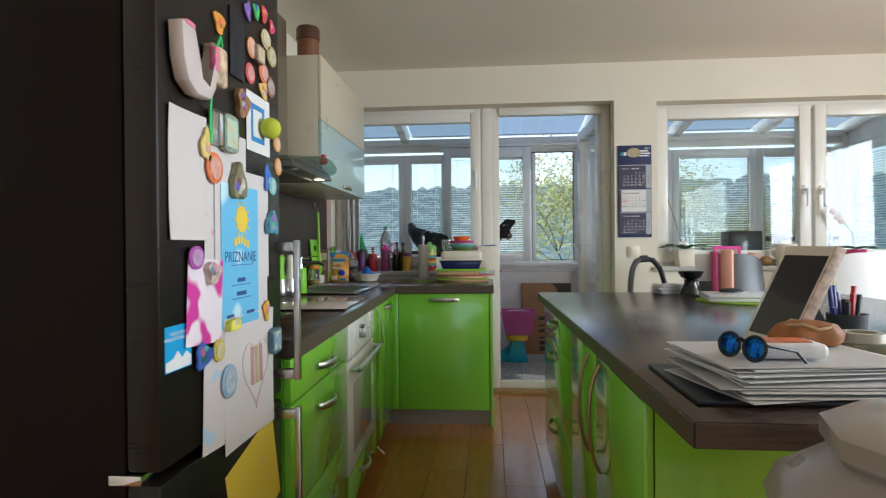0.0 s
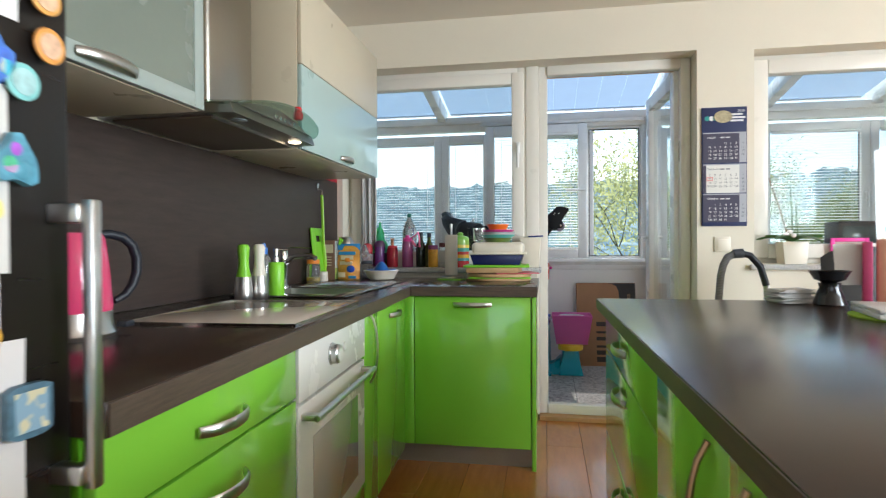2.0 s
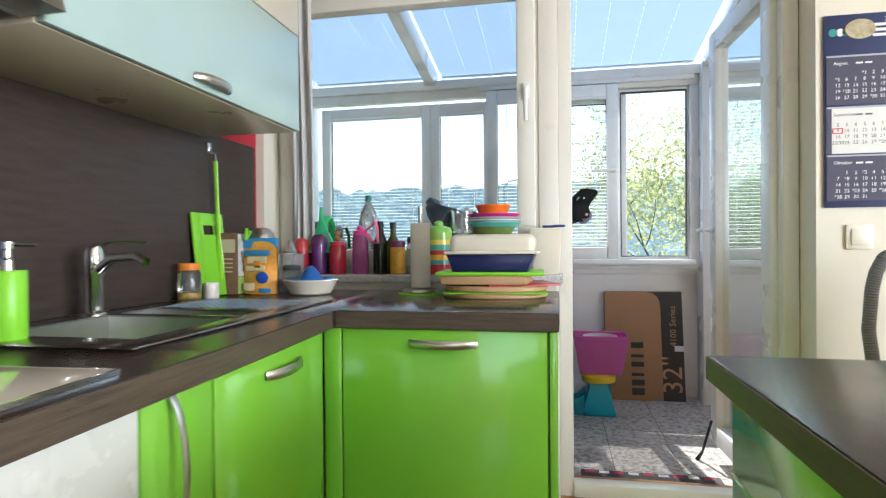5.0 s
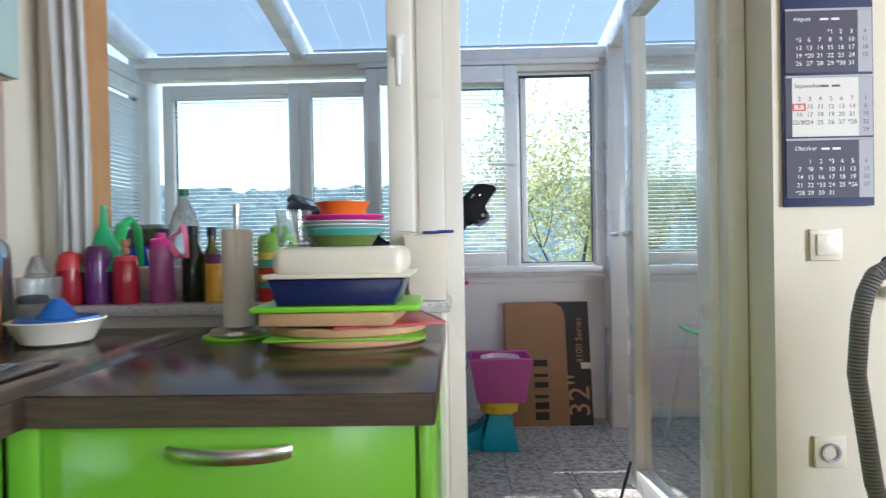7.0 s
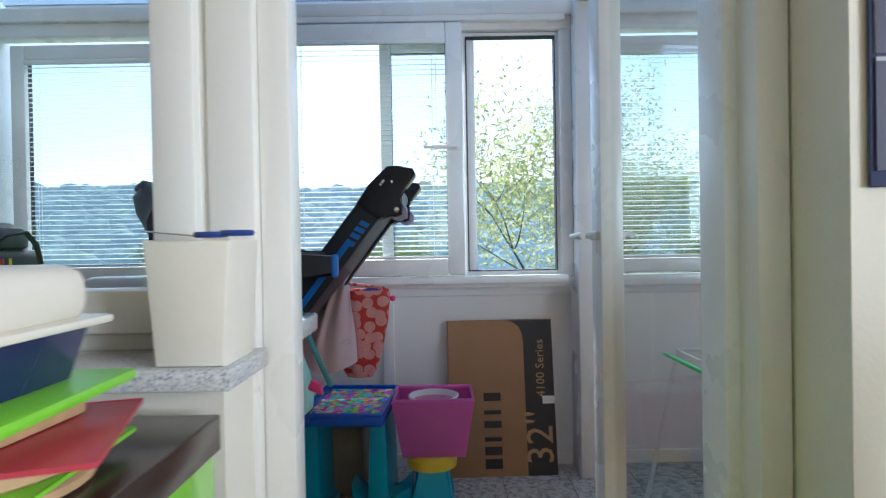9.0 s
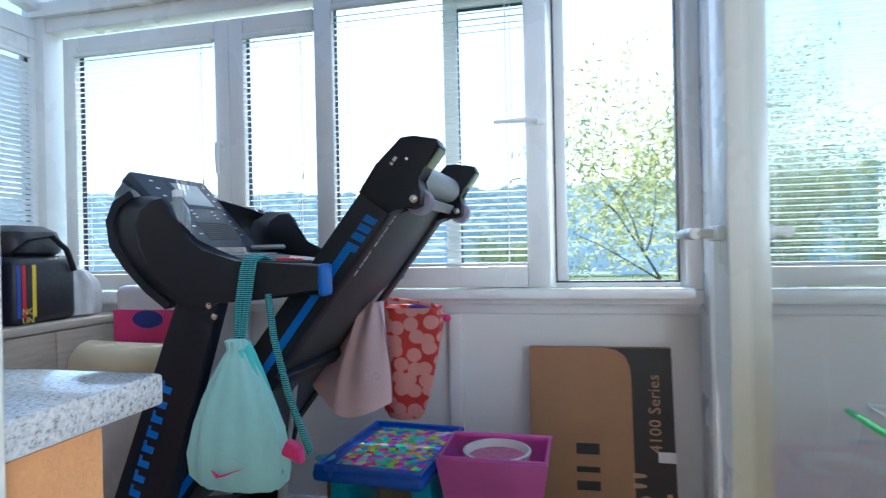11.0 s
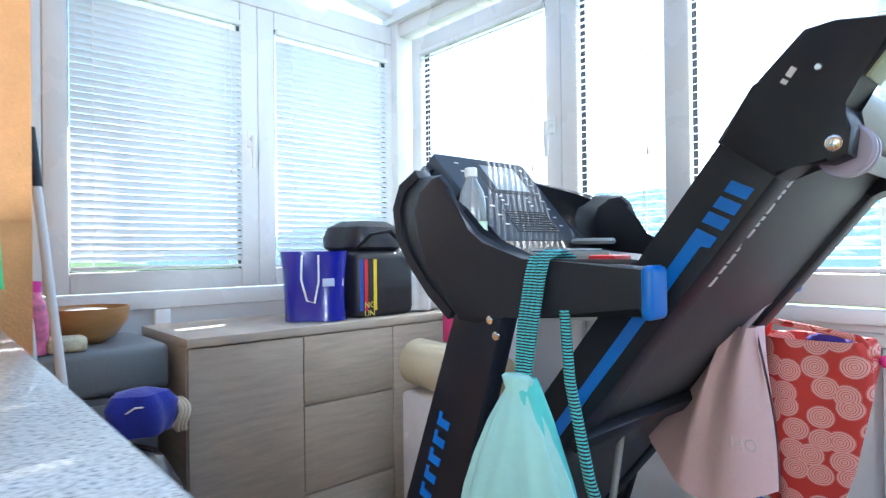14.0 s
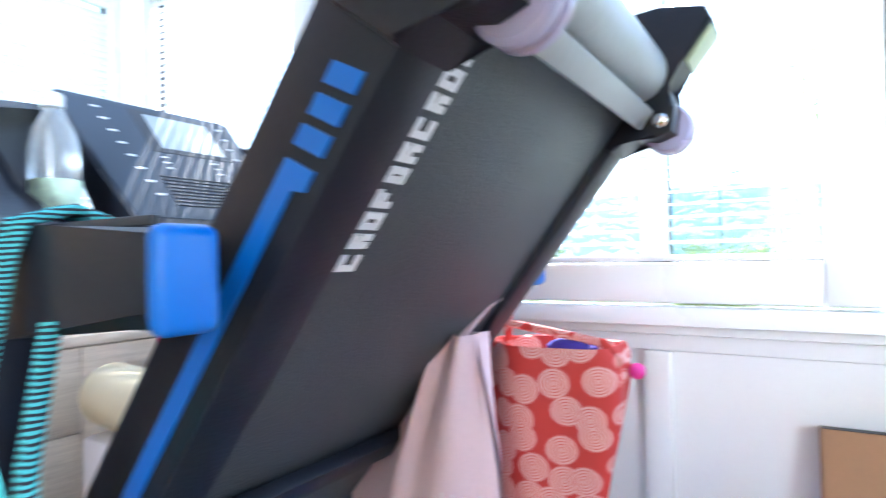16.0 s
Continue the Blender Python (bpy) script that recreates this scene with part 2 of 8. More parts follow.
clear_pane = glass("clear_pane", (0.97, 1.0, 0.99), see=0.94)
frosted = mat("frosted_glass", (0.42, 0.55, 0.52), 0.3, var=0.02, bump=0, coat=0.5)
cream_front = mat("cream_front", (0.62, 0.54, 0.40), 0.3, var=0.02, bump=0.0)

# ---- the house: kitchen ----
KX0, KX1, KY0, KY1, KZ = -0.60, 5.0, -2.5, 4.91, 2.52
SX0, SX1, SY1, SZ = -1.36, 4.55, 7.11, -0.07     # sunroom
WIN_Y0, WIN_Y1 = 5.05, 5.12                       # plane of the kitchen's window frames


def bar_frame(b, axis, u0, u1, z0, z1, w, d0, d1, bev=0.004, wb=None):
    """Four bars round a rectangle. axis: the wall runs along x or y; d0, d1: across it."""
    wb = wb or w
    for a0, a1, c0, c1 in ((u0, u0 + w, z0, z1), (u1 - w, u1, z0, z1), (u0 + w, u1 - w, z1 - w, z1), (u0 + w, u1 - w, z0, z0 + wb)):
        if axis == "x":
            b.box(a0, a1, d0, d1, c0, c1, bev)
        else:
            b.box(d0, d1, a0, a1, c0, c1, bev)
    return b


def pane(axis, u0, u1, z0, z1, d, parent):
    b = Build()
    if axis == "x":
        b.box(u0, u1, d - 0.002, d + 0.002, z0, z1)
    else:
        b.box(d - 0.002, d + 0.002, u0, u1, z0, z1)
    ob = part("pane", b, clear_pane, parent)
    ob.visible_shadow = False
    return ob


def lever(name, at, m, parent, length=0.12):
    """A white window handle: rose, neck and grip hanging down."""
    b = Build()
    b.box(-0.014, 0.014, -0.012, 0, -0.035, 0.035, 0.005)
    b.tube([(0, -0.01, 0), (0, -0.04, 0)], 0.009, 8)
    b.tube([(0, -0.042, 0.008), (0, -0.046, -0.03), (0, -0.045, -length * 0.6), (0, -0.042, -length)], [0.011, 0.011, 0.010, 0.008], 10)
    for v in b.bm.verts:
        v.co = Matrix.Translation(at) @ m @ v.co
    return part(name, b, white_pvc, parent)


solid("wall_west", Build().box(KX0 - 0.2, KX0, KY0 - 0.2, KY1, -0.1, KZ), wall_paint, "cream painted kitchen side wall", "wall")
solid("wall_red_field", Build().box(KX0, KX0 + 0.004, 4.5, KY1 - 0.002, 0.904, 2.098), red_paint, "crimson painted field of the wall beside the worktop", "wall")
solid("wall_over_cabinets", Build().box(KX0, KX0 + 0.004, 1.984, KY1 - 0.002, 2.1, KZ - 0.002), wall_paint, "cream painted wall above the wall cabinets", "wall")
b = Build()
b.box(KX0, KX1, KY0 - 0.2, KY0, -0.1, 0.7).box(KX0, 0.5, KY0 - 0.2, KY0, 0.7, 2.3).box(2.7, KX1, KY0 - 0.2, KY0, 0.7, 2.3).box(KX0, KX1, KY0 - 0.2, KY0, 2.3, KZ)
solid("wall_south", b, wall_paint, "cream painted wall with a window", "wall")
b = Build()
b.box(KX1, KX1 + 0.2, KY0 - 0.2, KY1, -0.1, 0.8).box(KX1, KX1 + 0.2, KY0 - 0.2, 0.4, 0.8, 2.3).box(KX1, KX1 + 0.2, 2.8, KY1, 0.8, 2.3).box(KX1, KX1 + 0.2, KY0 - 0.2, KY1, 2.3, KZ)
solid("wall_east", b, wall_paint, "cream painted wall of the dining side", "wall")
solid("ceiling", Build().box(KX0 - 0.2, KX1 + 0.2, KY0 - 0.2, 5.3, KZ, KZ + 0.2), ceiling_paint, "plain white painted kitchen ceiling", "ceiling")

# the wall towards the sunroom: a painted inner and a rendered outer leaf
OL, OM, OR, HEAD, SILL1, SILL2, WR0, WR1 = -0.56, 0.69, 1.615, 2.235, 0.93, 0.985, 1.925, 4.3
for nm, y0, y1, material, tag, xa, xb, zt, d in (("wall_north", KY1, 5.10, wall_paint, "cream painted wall with window, glazed door and second window", KX0 - 0.2, KX1 + 0.2, KZ, 0.0),
                                                 ("wall_house_front", 5.10, 5.30, orange_render, "orange rendered house wall towards the sunroom", SX0 - 0.3, SX1 + 0.3, 2.75, 0.005)):
    b = Build()
    b.box(xa, OL - d, y0, y1 + (0.125 if d else 0), -0.1, zt)
    b.box(OL - d, OM, y0, y1, -0.1, SILL1)
    b.box(OR, WR0, y0, y1, -0.1, zt)
    b.box(WR0, WR1, y0, y1, -0.1, SILL2)
    b.box(WR1, xb, y0, y1, -0.1, zt)
    b.box(OL - d, OR, y0, y1, HEAD - (0.014 if d else 0), zt)
    b.box(WR0, WR1, y0, y1, HEAD - 0.015, zt)
    solid(nm, b, material, tag, "wall")

solid("window_sill_outer", Build().box(-0.56, 0.735, 5.12, 5.352, 0.945, 0.985, 0.006), granite, "polished grey granite outer window sill", "window sill")
solid("window_sill_inner", Build().box(OL + 0.004, 0.715, 4.87, 5.05, SILL1, 0.962, 0.006), granite, "speckled granite inner window sill", "window sill")
solid("window_sill_right", Build().box(1.90, WR1, 4.875, 5.05, SILL2 - 0.032, SILL2 - 0.002, 0.006), granite, "speckled granite sill under the dining window", "window sill")
solid("window_sill_front_right", Build().box(WR0 - 0.03, WR1, 5.12, 5.35, SILL2 - 0.03, SILL2, 0.006), granite, "polished granite sill on the sunroom side", "window sill")
solid("threshold", Build().box(0.70, OR, 4.985, 5.30, -0.06, 0.025, 0.006), mat("oak_threshold", (0.45, 0.24, 0.10), 0.35, var=0.2, stretch=(1, 7, 1)), "oak wooden door threshold", "threshold")

# white curtain gathered at the window's edge
curtain_cloth = cloth_through("curtain_cloth", (0.80, 0.79, 0.77), 0.35)
cu_ = thing("curtain", (-0.40, 4.98, 0.97), "white gathered curtain beside the kitchen window", "curtain")
part("cloth", Build().sheet(lambda u, v: (-0.462 + 0.115 * u + 0.006 * math.sin(5 * v), 4.965 + 0.020 * math.sin(u * 17 + 1.5 * v) + 0.010 * math.sin(u * 31), 0.968 + 1.25 * v), 40, 14, 0.002), curtain_cloth, cu_)

# kitchen window with its sash, and the door frame beside it
win1 = solid("window_1", bar_frame(Build(), "x", OL - 0.02, 0.62, 0.96, HEAD, 0.055, WIN_Y0, WIN_Y1), cream_pvc, "cream plastic window frame above the worktop", "window")
part("sash", bar_frame(Build(), "x", OL + 0.02, 0.605, 0.99, HEAD - 0.035, 0.075, WIN_Y0 - 0.022, WIN_Y1 - 0.02, 0.008), cream_pvc, win1)
pane("x", OL + 0.09, 0.535, 1.06, HEAD - 0.105, 5.08, win1)
lever("handle", (0.57, WIN_Y0 - 0.022, 1.72), Matrix.Identity(4), win1, 0.13)
door_frame = solid("door_frame", Build().box(0.62, 0.70, WIN_Y0 - 0.01, WIN_Y1, 0.02, HEAD, 0.005).box(0.70, 0.755, WIN_Y0 + 0.015, WIN_Y1 + 0.01, 0.02, HEAD, 0.005)
                   .box(1.555, 1.612, WIN_Y0, WIN_Y1, 0.02, HEAD, 0.005).box(0.755, 1.555, WIN_Y0, WIN_Y1, HEAD - 0.06, HEAD, 0.005).box(0.755, 1.555, WIN_Y0, WIN_Y1, 0.026, 0.085, 0.005), cream_pvc, "cream plastic frame of the sunroom door", "door frame")
for z in (0.5, 1.18, 1.86):
    part("hinge", Build().tube([(1.57, WIN_Y1 + 0.012, z - 0.045), (1.57, WIN_Y1 + 0.012, z + 0.045)], 0.011, 10), mat("hinge_grey", (0.35, 0.34, 0.33), 0.4), door_frame)
# door leaf, opened into the sunroom; local x runs along the leaf
leaf_dir = math.degrees(math.atan2(5.90 - 5.13, 1.522 - 1.56))
door = thing("door_1", (0, 0, 0), "open white glazed balcony door with a prop stick", "door", m=pose(1.563, 5.115, 0.03, 0, 0, leaf_dir))
door["kind"] = "structure"
part("leaf_frame", bar_frame(Build(), "x", 0, 0.79, 0.0, 2.15, 0.095, -0.035, 0.035, 0.006), white_pvc, door)
lp = part("pane", Build().box(0.085, 0.705, -0.003, 0.003, 0.085, 2.065), clear_pane, door)
lp.visible_shadow = False
part("seal", bar_frame(Build(), "x", 0.088, 0.702, 0.088, 2.062, 0.006, -0.007, 0.007, 0), dark_seal, door)
lever("door_handle", (0.745, -0.035, 1.12), Matrix.Rotation(radians(-90), 4, "Y"), door, 0.13)
lever("door_handle", (0.745, 0.035, 1.12), Matrix.Rotation(radians(180), 4, "Z") @ Matrix.Rotation(radians(90), 4, "Y"), door, 0.13)
part("prop_stick", Build().tube([(0.72, 0.05, 0.12), (0.74, 0.09, -0.05), (0.75, 0.115, -0.098)], [0.007, 0.007, 0.012], 8), dark_seal, door)

# dining window with two tilted sashes
win2 = solid("window_2", bar_frame(Build(), "x", WR0 - 0.02, WR1 + 0.02, SILL2, HEAD - 0.015, 0.05, WIN_Y0, WIN_Y1), cream_pvc, "cream plastic two-sash dining window", "window")
for u0, u1, hx in ((1.955, 3.085, 3.035), (3.11, 4.26, 3.155)):
    part("sash", bar_frame(Build(), "x", u0, u1, SILL2 + 0.03, HEAD - 0.045, 0.085, WIN_Y0 - 0.03, WIN_Y1 - 0.02, 0.008), cream_pvc, win2)
    pane("x", u0 + 0.08, u1 - 0.08, SILL2 + 0.11, HEAD - 0.125, 5.08, win2)
    lever("handle", (hx, WIN_Y0 - 0.03, 1.55), Matrix.Identity(4), win2, 0.13)

# ---- the sunroom ----
solid("floor_sunroom", Build().box(SX0 - 0.2, SX1 + 0.2, 5.30, SY1 + 0.3, SZ - 0.2, SZ - 0.008), grout, "grout bed of the sunroom floor", "floor")
solid("floor_kitchen", Build().box(KX0 - 0.2, KX1, KY0, 5.30, -0.12, -0.010), mat("under_floor", (0.2, 0.1, 0.04), 0.8), "wooden floor bed of the kitchen", "floor")
far_low = solid("wall_sunroom_front", Build().box(SX0 - 0.1, SX1 + 0.1, 7.2, 7.32, SZ - 0.1, 0.90), white_panel, "white plastic parapet panels below the sunroom windows", "wall")
for x in (-1.32, -0.3, 0.72, 2.9, 4.5):
    part("post", Build().box(x - 0.03, x + 0.03, 7.165, 7.2, SZ + 0.07, 0.85, 0.008), white_panel, far_low)
part("top_rail", Build().box(SX0, SX1, 7.17, 7.2, 0.85, 0.90, 0.006), white_panel, far_low)
part("bottom_rail", Build().box(SX0, SX1, 7.18, 7.2, SZ, SZ + 0.07, 0.004), white_panel, far_low)
b = Build().box(SX0 - 0.12, SX0, 5.30, 7.32, SZ - 0.1, 0.92)
b.box(SX0, SX0 + 0.03, 5.9, 5.96, SZ, 0.92, 0.008)
solid("wall_sunroom_west", b, white_panel, "white parapet wall behind the sideboard", "wall")
solid("wall_sunroom_east", Build().box(SX1, SX1 + 0.12, 5.30, 7.32, SZ - 0.1, 0.92), white_panel, "white parapet wall at the sunroom's end", "wall")

WTOP = 2.20
front = solid("sunroom_window_front", Build().box(SX0, SX1, 7.075, 7.17, 0.90, 0.955, 0.006)
              .box(SX0, SX1, 7.07, 7.17, WTOP + 0.035, 2.37, 0.008).box(SX0, SX1, 7.03, 7.07, 2.30, 2.37, 0.006)
              .box(SX0 - 0.06, SX0 + 0.07, 7.05, 7.2, 0.955, 2.37, 0.006).box(0.155, 0.20, 7.09, 7.15, 0.955, WTOP + 0.035, 0.004)
              .box(1.635, 1.70, 7.075, 7.15, 0.955, WTOP + 0.035, 0.006).box(1.70, 1.80, 6.98, 7.17, SZ, 2.37, 0.008)
              .box(SX1 - 0.08, SX1 + 0.08, 7.03, 7.2, 0.955, 2.37, 0.008), white_pvc, "white plastic window front of the sunroom", "window")


def sash_unit(axis, u0, u1, z0, z1, d0, d1, parent, w=0.085):
    part("sash", bar_frame(Build(), axis, u0, u1, z0, z1, w, d0, d1, 0.008), white_pvc, parent)
    pane(axis, u0 + w - 0.008, u1 - w + 0.008, z0 + w - 0.008, z1 - w + 0.008, (d0 + d1) / 2 + (0.01 if axis == "x" else -0.01), parent)
    part("seal", bar_frame(Build(), axis, u0 + w - 0.004, u1 - w + 0.004, z0 + w - 0.004, z1 - w + 0.004, 0.006, (d0 + d1) / 2 - 0.004, (d0 + d1) / 2 + 0.024, 0), dark_seal, parent)


F0, F1 = 7.085, 7.15
for u0, u1 in ((-1.215, -0.297), (-0.297, 0.2), (1.80, 2.70), (2.70, 3.60), (3.60, 4.46)):
    sash_unit("x", u0, u1, 0.965, WTOP, F0, F1, front, 0.075)
sash_unit("x", 0.70, 1.20, 0.965, WTOP, 7.115, 7.16, front, 0.06)
sash_unit("x", 0.155, 1.132, 0.972, WTOP + 0.06, 7.02, 7.078, front, 0.085)   # slid aside, in front of the fixed part
part("slide_rail", Build().box(0.1, 1.66, 7.02, 7.075, 0.925, 0.965, 0.004).box(0.1, 1.66, 7.03, 7.075, 2.27, 2.30, 0.004), white_pvc, front)
part("opening_track", bar_frame(Build(), "x", 1.132, 1.64, 0.965, WTOP + 0.03, 0.022, 7.10, 7.14, 0.003), white_pvc, front)
part("track_seal", bar_frame(Build(), "x", 1.152, 1.62, 0.985, WTOP + 0.01, 0.006, 7.095, 7.14, 0), dark_seal, front)
lever("handle", (-0.335, F0, 1.62), Matrix.Identity(4), front, 0.13)
lever("handle", (1.09, 7.02, 1.62), Matrix.Rotation(radians(90), 4, "Y"), front, 0.16)
lever("handle", (3.56, F0, 1.55), Matrix.Identity(4), front, 0.13)

west = solid("sunroom_window_west", Build().box(SX0 - 0.06, SX0 + 0.03, 5.30, 7.05, 0.92, 0.985, 0.006).box(SX0 - 0.06, SX0 + 0.03, 5.30, 7.05, WTOP, 2.29, 0.006)
             .box(SX0 - 0.05, SX0 + 0.02, 5.30, 7.05, 2.42, 2.64, 0.006), white_pvc, "white plastic side windows of the sunroom", "window")
for u0, u1 in ((5.545, 6.325), (6.325, 7.09), (5.31, 5.545)):
    sash_unit("y", u0, u1, 0.99, WTOP, SX0 - 0.04, SX0 + 0.025, west, 0.078 if u1 > 5.6 else 0.06)
pane("y", 5.30, 7.05, 2.29, 2.42, SX0 - 0.02, west)
lever("handle", (SX0 + 0.025, 6.285, 1.62), Matrix.Rotation(radians(90), 4, "Z"), west, 0.13)
east = solid("sunroom_window_east", Build().box(SX1 - 0.03, SX1 + 0.06, 5.30, 7.03, 0.92, 0.985, 0.006).box(SX1 - 0.03, SX1 + 0.06, 5.30, 7.03, WTOP, 2.64, 0.006), white_pvc, "white plastic end windows of the sunroom", "window")
for u0, u1 in ((5.30, 6.17), (6.17, 7.03)):
    sash_unit("y", u0, u1, 0.99, WTOP, SX1 - 0.025, SX1 + 0.04, east, 0.08)

# roof: rafters, glass and pleated blinds with punched cord holes
def roof_z(y):
    return 2.64 - (y - 5.30) * 0.15


SL = math.degrees(math.atan(-0.15))
roof = solid("ceiling_sunroom", Build().box(SX0 - 0.1, SX1 + 0.1, 0, 2.0, 0.10, 0.115), clear_pane, "glass roof of the sunroom", "ceiling")
roof.matrix_basis = pose(0, 5.30, 2.64, SL)
roof.visible_shadow = False
for x in (SX0 + 0.03, -0.28, 1.75, 2.72, 3.62, SX1 - 0.03):
    bb = Build().box(-0.04, 0.04, 0, 1.86, -0.05, 0.09, 0.008)
    r = solid("rafter", bb, white_pvc, "white plastic clad roof rafter", "rafter")
    r.matrix_basis = pose(x, 5.30, 2.64, SL)
blind_cloth = cloth_through("blind_cloth", (0.25, 0.34, 0.46), 0.58)
for i, (xa, xb) in enumerate(((SX0 + 0.10, -0.35), (-0.21, 1.68), (1.82, 2.65), (2.79, 3.55), (3.69, SX1 - 0.09))):
    n = 46
    cols = [xa] + [x for k in range(1, 20) for x in (xa + k * 0.205 - 0.0014, xa + k * 0.205 + 0.0014) if xa + k * 0.205 < xb - 0.05] + [xb]
    bl = Build()
    rows = [[bl.bm.verts.new((x, 1.84 * j / (2 * n), 0.05 + (0.012 if j % 2 else 0.0))) for x in cols] for j in range(2 * n + 1)]
    for j in range(2 * n):
        for k in range(len(cols) - 1):
            if k % 2 == 1 and j % 4 == 1:
                continue            # the hole of the cord
            bl.bm.faces.new((rows[j][k], rows[j][k + 1], rows[j + 1][k + 1], rows[j + 1][k]))
    ob = thing("pleated_roof_blind", (0, 0, 0), "blue-grey pleated blind under the glass roof", "blind", "pleated roof blinds", m=pose(0, 5.30, 2.64, SL))
    part("cloth", bl.mesh("pleated_cloth", blind_cloth, smooth=False), blind_cloth, ob)
    for y in (0.004, 1.842):
        part("end_rail", Build().box(xa, xb, y - 0.004, y + 0.012, 0.040, 0.066, 0.003), white_pvc, ob)

# venetian blinds
slat_white = cloth_through("slat_white", (0.80, 0.81, 0.82), 0.35)


def venetian(axis, u0, u1, z0, z1, d, tilt, pitch=0.0255, label="white venetian blind lowered with open slats"):
    L = u1 - u0
    th = thing("venetian_blind", (0, 0, 0), label, "blind", "venetian blinds of the sunroom",
               m=pose(u0, d, z0) if axis == "x" else pose(d, u0, z0, 0, 0, 90))
    part("head_rail", Build().box(0, L, -0.012, 0.012, z1 - z0 - 0.022, z1 - z0, 0.003), white_pvc, th)
    part("bottom_rail", Build().box(0, L, -0.010, 0.010, 0, 0.012, 0.003), white_pvc, th)
    for u in (0.07, L - 0.07):
        for y in (-0.012, 0.012):
            part("ladder_cord", Build().tube([(u, y, 0.01), (u, y, z1 - z0 - 0.02)], 0.0012, 4), white_pvc, th)
    part("pull_cord", Build().tube([(L - 0.05, -0.016, z1 - z0 - 0.02), (L - 0.048, -0.018, (z1 - z0) * 0.4)], 0.0015, 5).lathe([(0, -0.03), (0.006, -0.025), (0.003, 0)], (L - 0.048, -0.018, (z1 - z0) * 0.4), 8), white_pvc, th)
    sm = Build().sheet(lambda s, t: (s * L, (t - 0.5) * 0.024, 0.0025 * (1 - (2 * t - 1) ** 2)), 1, 4).mesh("slat", slat_white)
    for k in range(int((z1 - z0 - 0.05) / pitch)):
        s = part("slat", sm, slat_white, th)
        s.matrix_basis = pose(0, 0, 0.025 + (k + 0.5) * pitch, tilt + random.uniform(-2, 2))
    return th


venetian("x", -1.135, -0.372, 1.045, 2.118, 7.078, 6)
venetian("x", -0.222, 0.125, 1.045, 2.118, 7.078, 6)
venetian("x", 0.245, 1.046, 1.06, 2.17, 7.012, 14)
venetian("x", 1.88, 2.62, 1.045, 2.118, 7.078, 14)
venetian("x", 2.78, 3.52, 1.045, 2.118, 7.078, 14)
venetian("x", 3.68, 4.38, 1.045, 2.118, 7.078, 14)
venetian("y", 5.625, 6.245, 1.075, 2.115, SX0 + 0.035, -58, label="white venetian blind lowered with nearly closed slats")
venetian("y", 6.405, 7.01, 1.075, 2.115, SX0 + 0.035, -54, label="white venetian blind lowered with nearly closed slats")
venetian("y", 6.25, 6.95, 1.075, 2.115, SX1 - 0.035, 10)

# ---- outdoors ----
def rough_ground(x, y):
    return noise.fractal((x * 0.02, y * 0.02, 0), 1.0, 2.0, 4)


GZ = -3.2
grass_mat = mat("grass_ground", (0.09, 0.14, 0.035), 0.95, var=0.4, scale=0.6, bump=0.05, bscale=8)
b = Build()
b.box(-1500, 1500, -1500, 1500, GZ - 0.5, GZ)
solid("ground", b, grass_mat, "green valley ground below the house", "ground")
forest_haze_glow = mat("forest_haze_glow", (0.10, 0.14, 0.10), 0.95, var=0.6, scale=0.06, bump=0.1, bscale=0.5)
forest_haze_glow.node_tree.nodes["Principled BSDF"].inputs["Emission Color"].default_value = (0.50, 0.74, 1.0, 1)   # distance haze of the backdrop, painted in as a faint blue glow
forest_haze_glow.node_tree.nodes["Principled BSDF"].inputs["Emission Strength"].default_value = 0.26


def ridge(x, y):
    r = max(0.0, min(1.0, (y - 90) / 170))
    return GZ + 26 * r * r * (3 - 2 * r) + r * (9 * noise.noise((x * 0.006, 3.1, 0)) + 3.5 * noise.noise((x * 0.09, y * 0.09, 1)) + 2.0 * noise.noise((x * 0.25, y * 0.25, 5)))


b = Build()
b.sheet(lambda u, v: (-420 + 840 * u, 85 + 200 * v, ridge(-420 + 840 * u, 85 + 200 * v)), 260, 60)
tagged(new("wooded_hill", b.mesh("wooded_hill", forest_haze_glow)), "wooded hillside across the valley with haze put in as blue glow", "hill", "", "structure")

# ---- kitchen units ----
def grip(at, length, parent, along="y", out=(1, 0, 0), material=None):
    """A bowed metal bar handle on a front."""
    o, a = Vector(out), Vector({"x": (1, 0, 0), "y": (0, 1, 0), "z": (0, 0, 1)}[along])
    at = Vector(at)
    b = Build()
    pts = [at + a * (length * (t - 0.5)) + o * (0.004 + 0.028 * math.sin(math.pi * t) ** 0.6) for t in [i / 10 for i in range(11)]]
    b.tube(pts, [0.0036 + 0.0006 * math.sin(math.pi * i / 10) for i in range(11)] if along != "z" else 0.0062, 8, flat=2.9 if along != "z" else 0.8)
    return part("handle", b, material or brushed, parent)


def front_x(name, parent, y0, y1, z0, z1, x=0.052, material=None):
    return part(name, Build().box(x - 0.018, x, y0 + 0.002, y1 - 0.002, z0 + 0.002, z1 - 0.002, 0.002), material or green_gloss, parent)


WB = -0.596
# drawer unit
du = thing("drawer_unit", (-0.3, 2.39, 0), "glossy lime green drawer cabinet with bowed steel handles", "cabinet", "base units of the kitchen")
part("body", Build().box(WB, 0.033, 1.992, 2.779, 0.1, 0.848), green_edge, du)
part("plinth", Build().box(WB, -0.01, 1.992, 2.779, 0, 0.1), mat("plinth", (0.33, 0.28, 0.22), 0.35, metal=0.6), du)
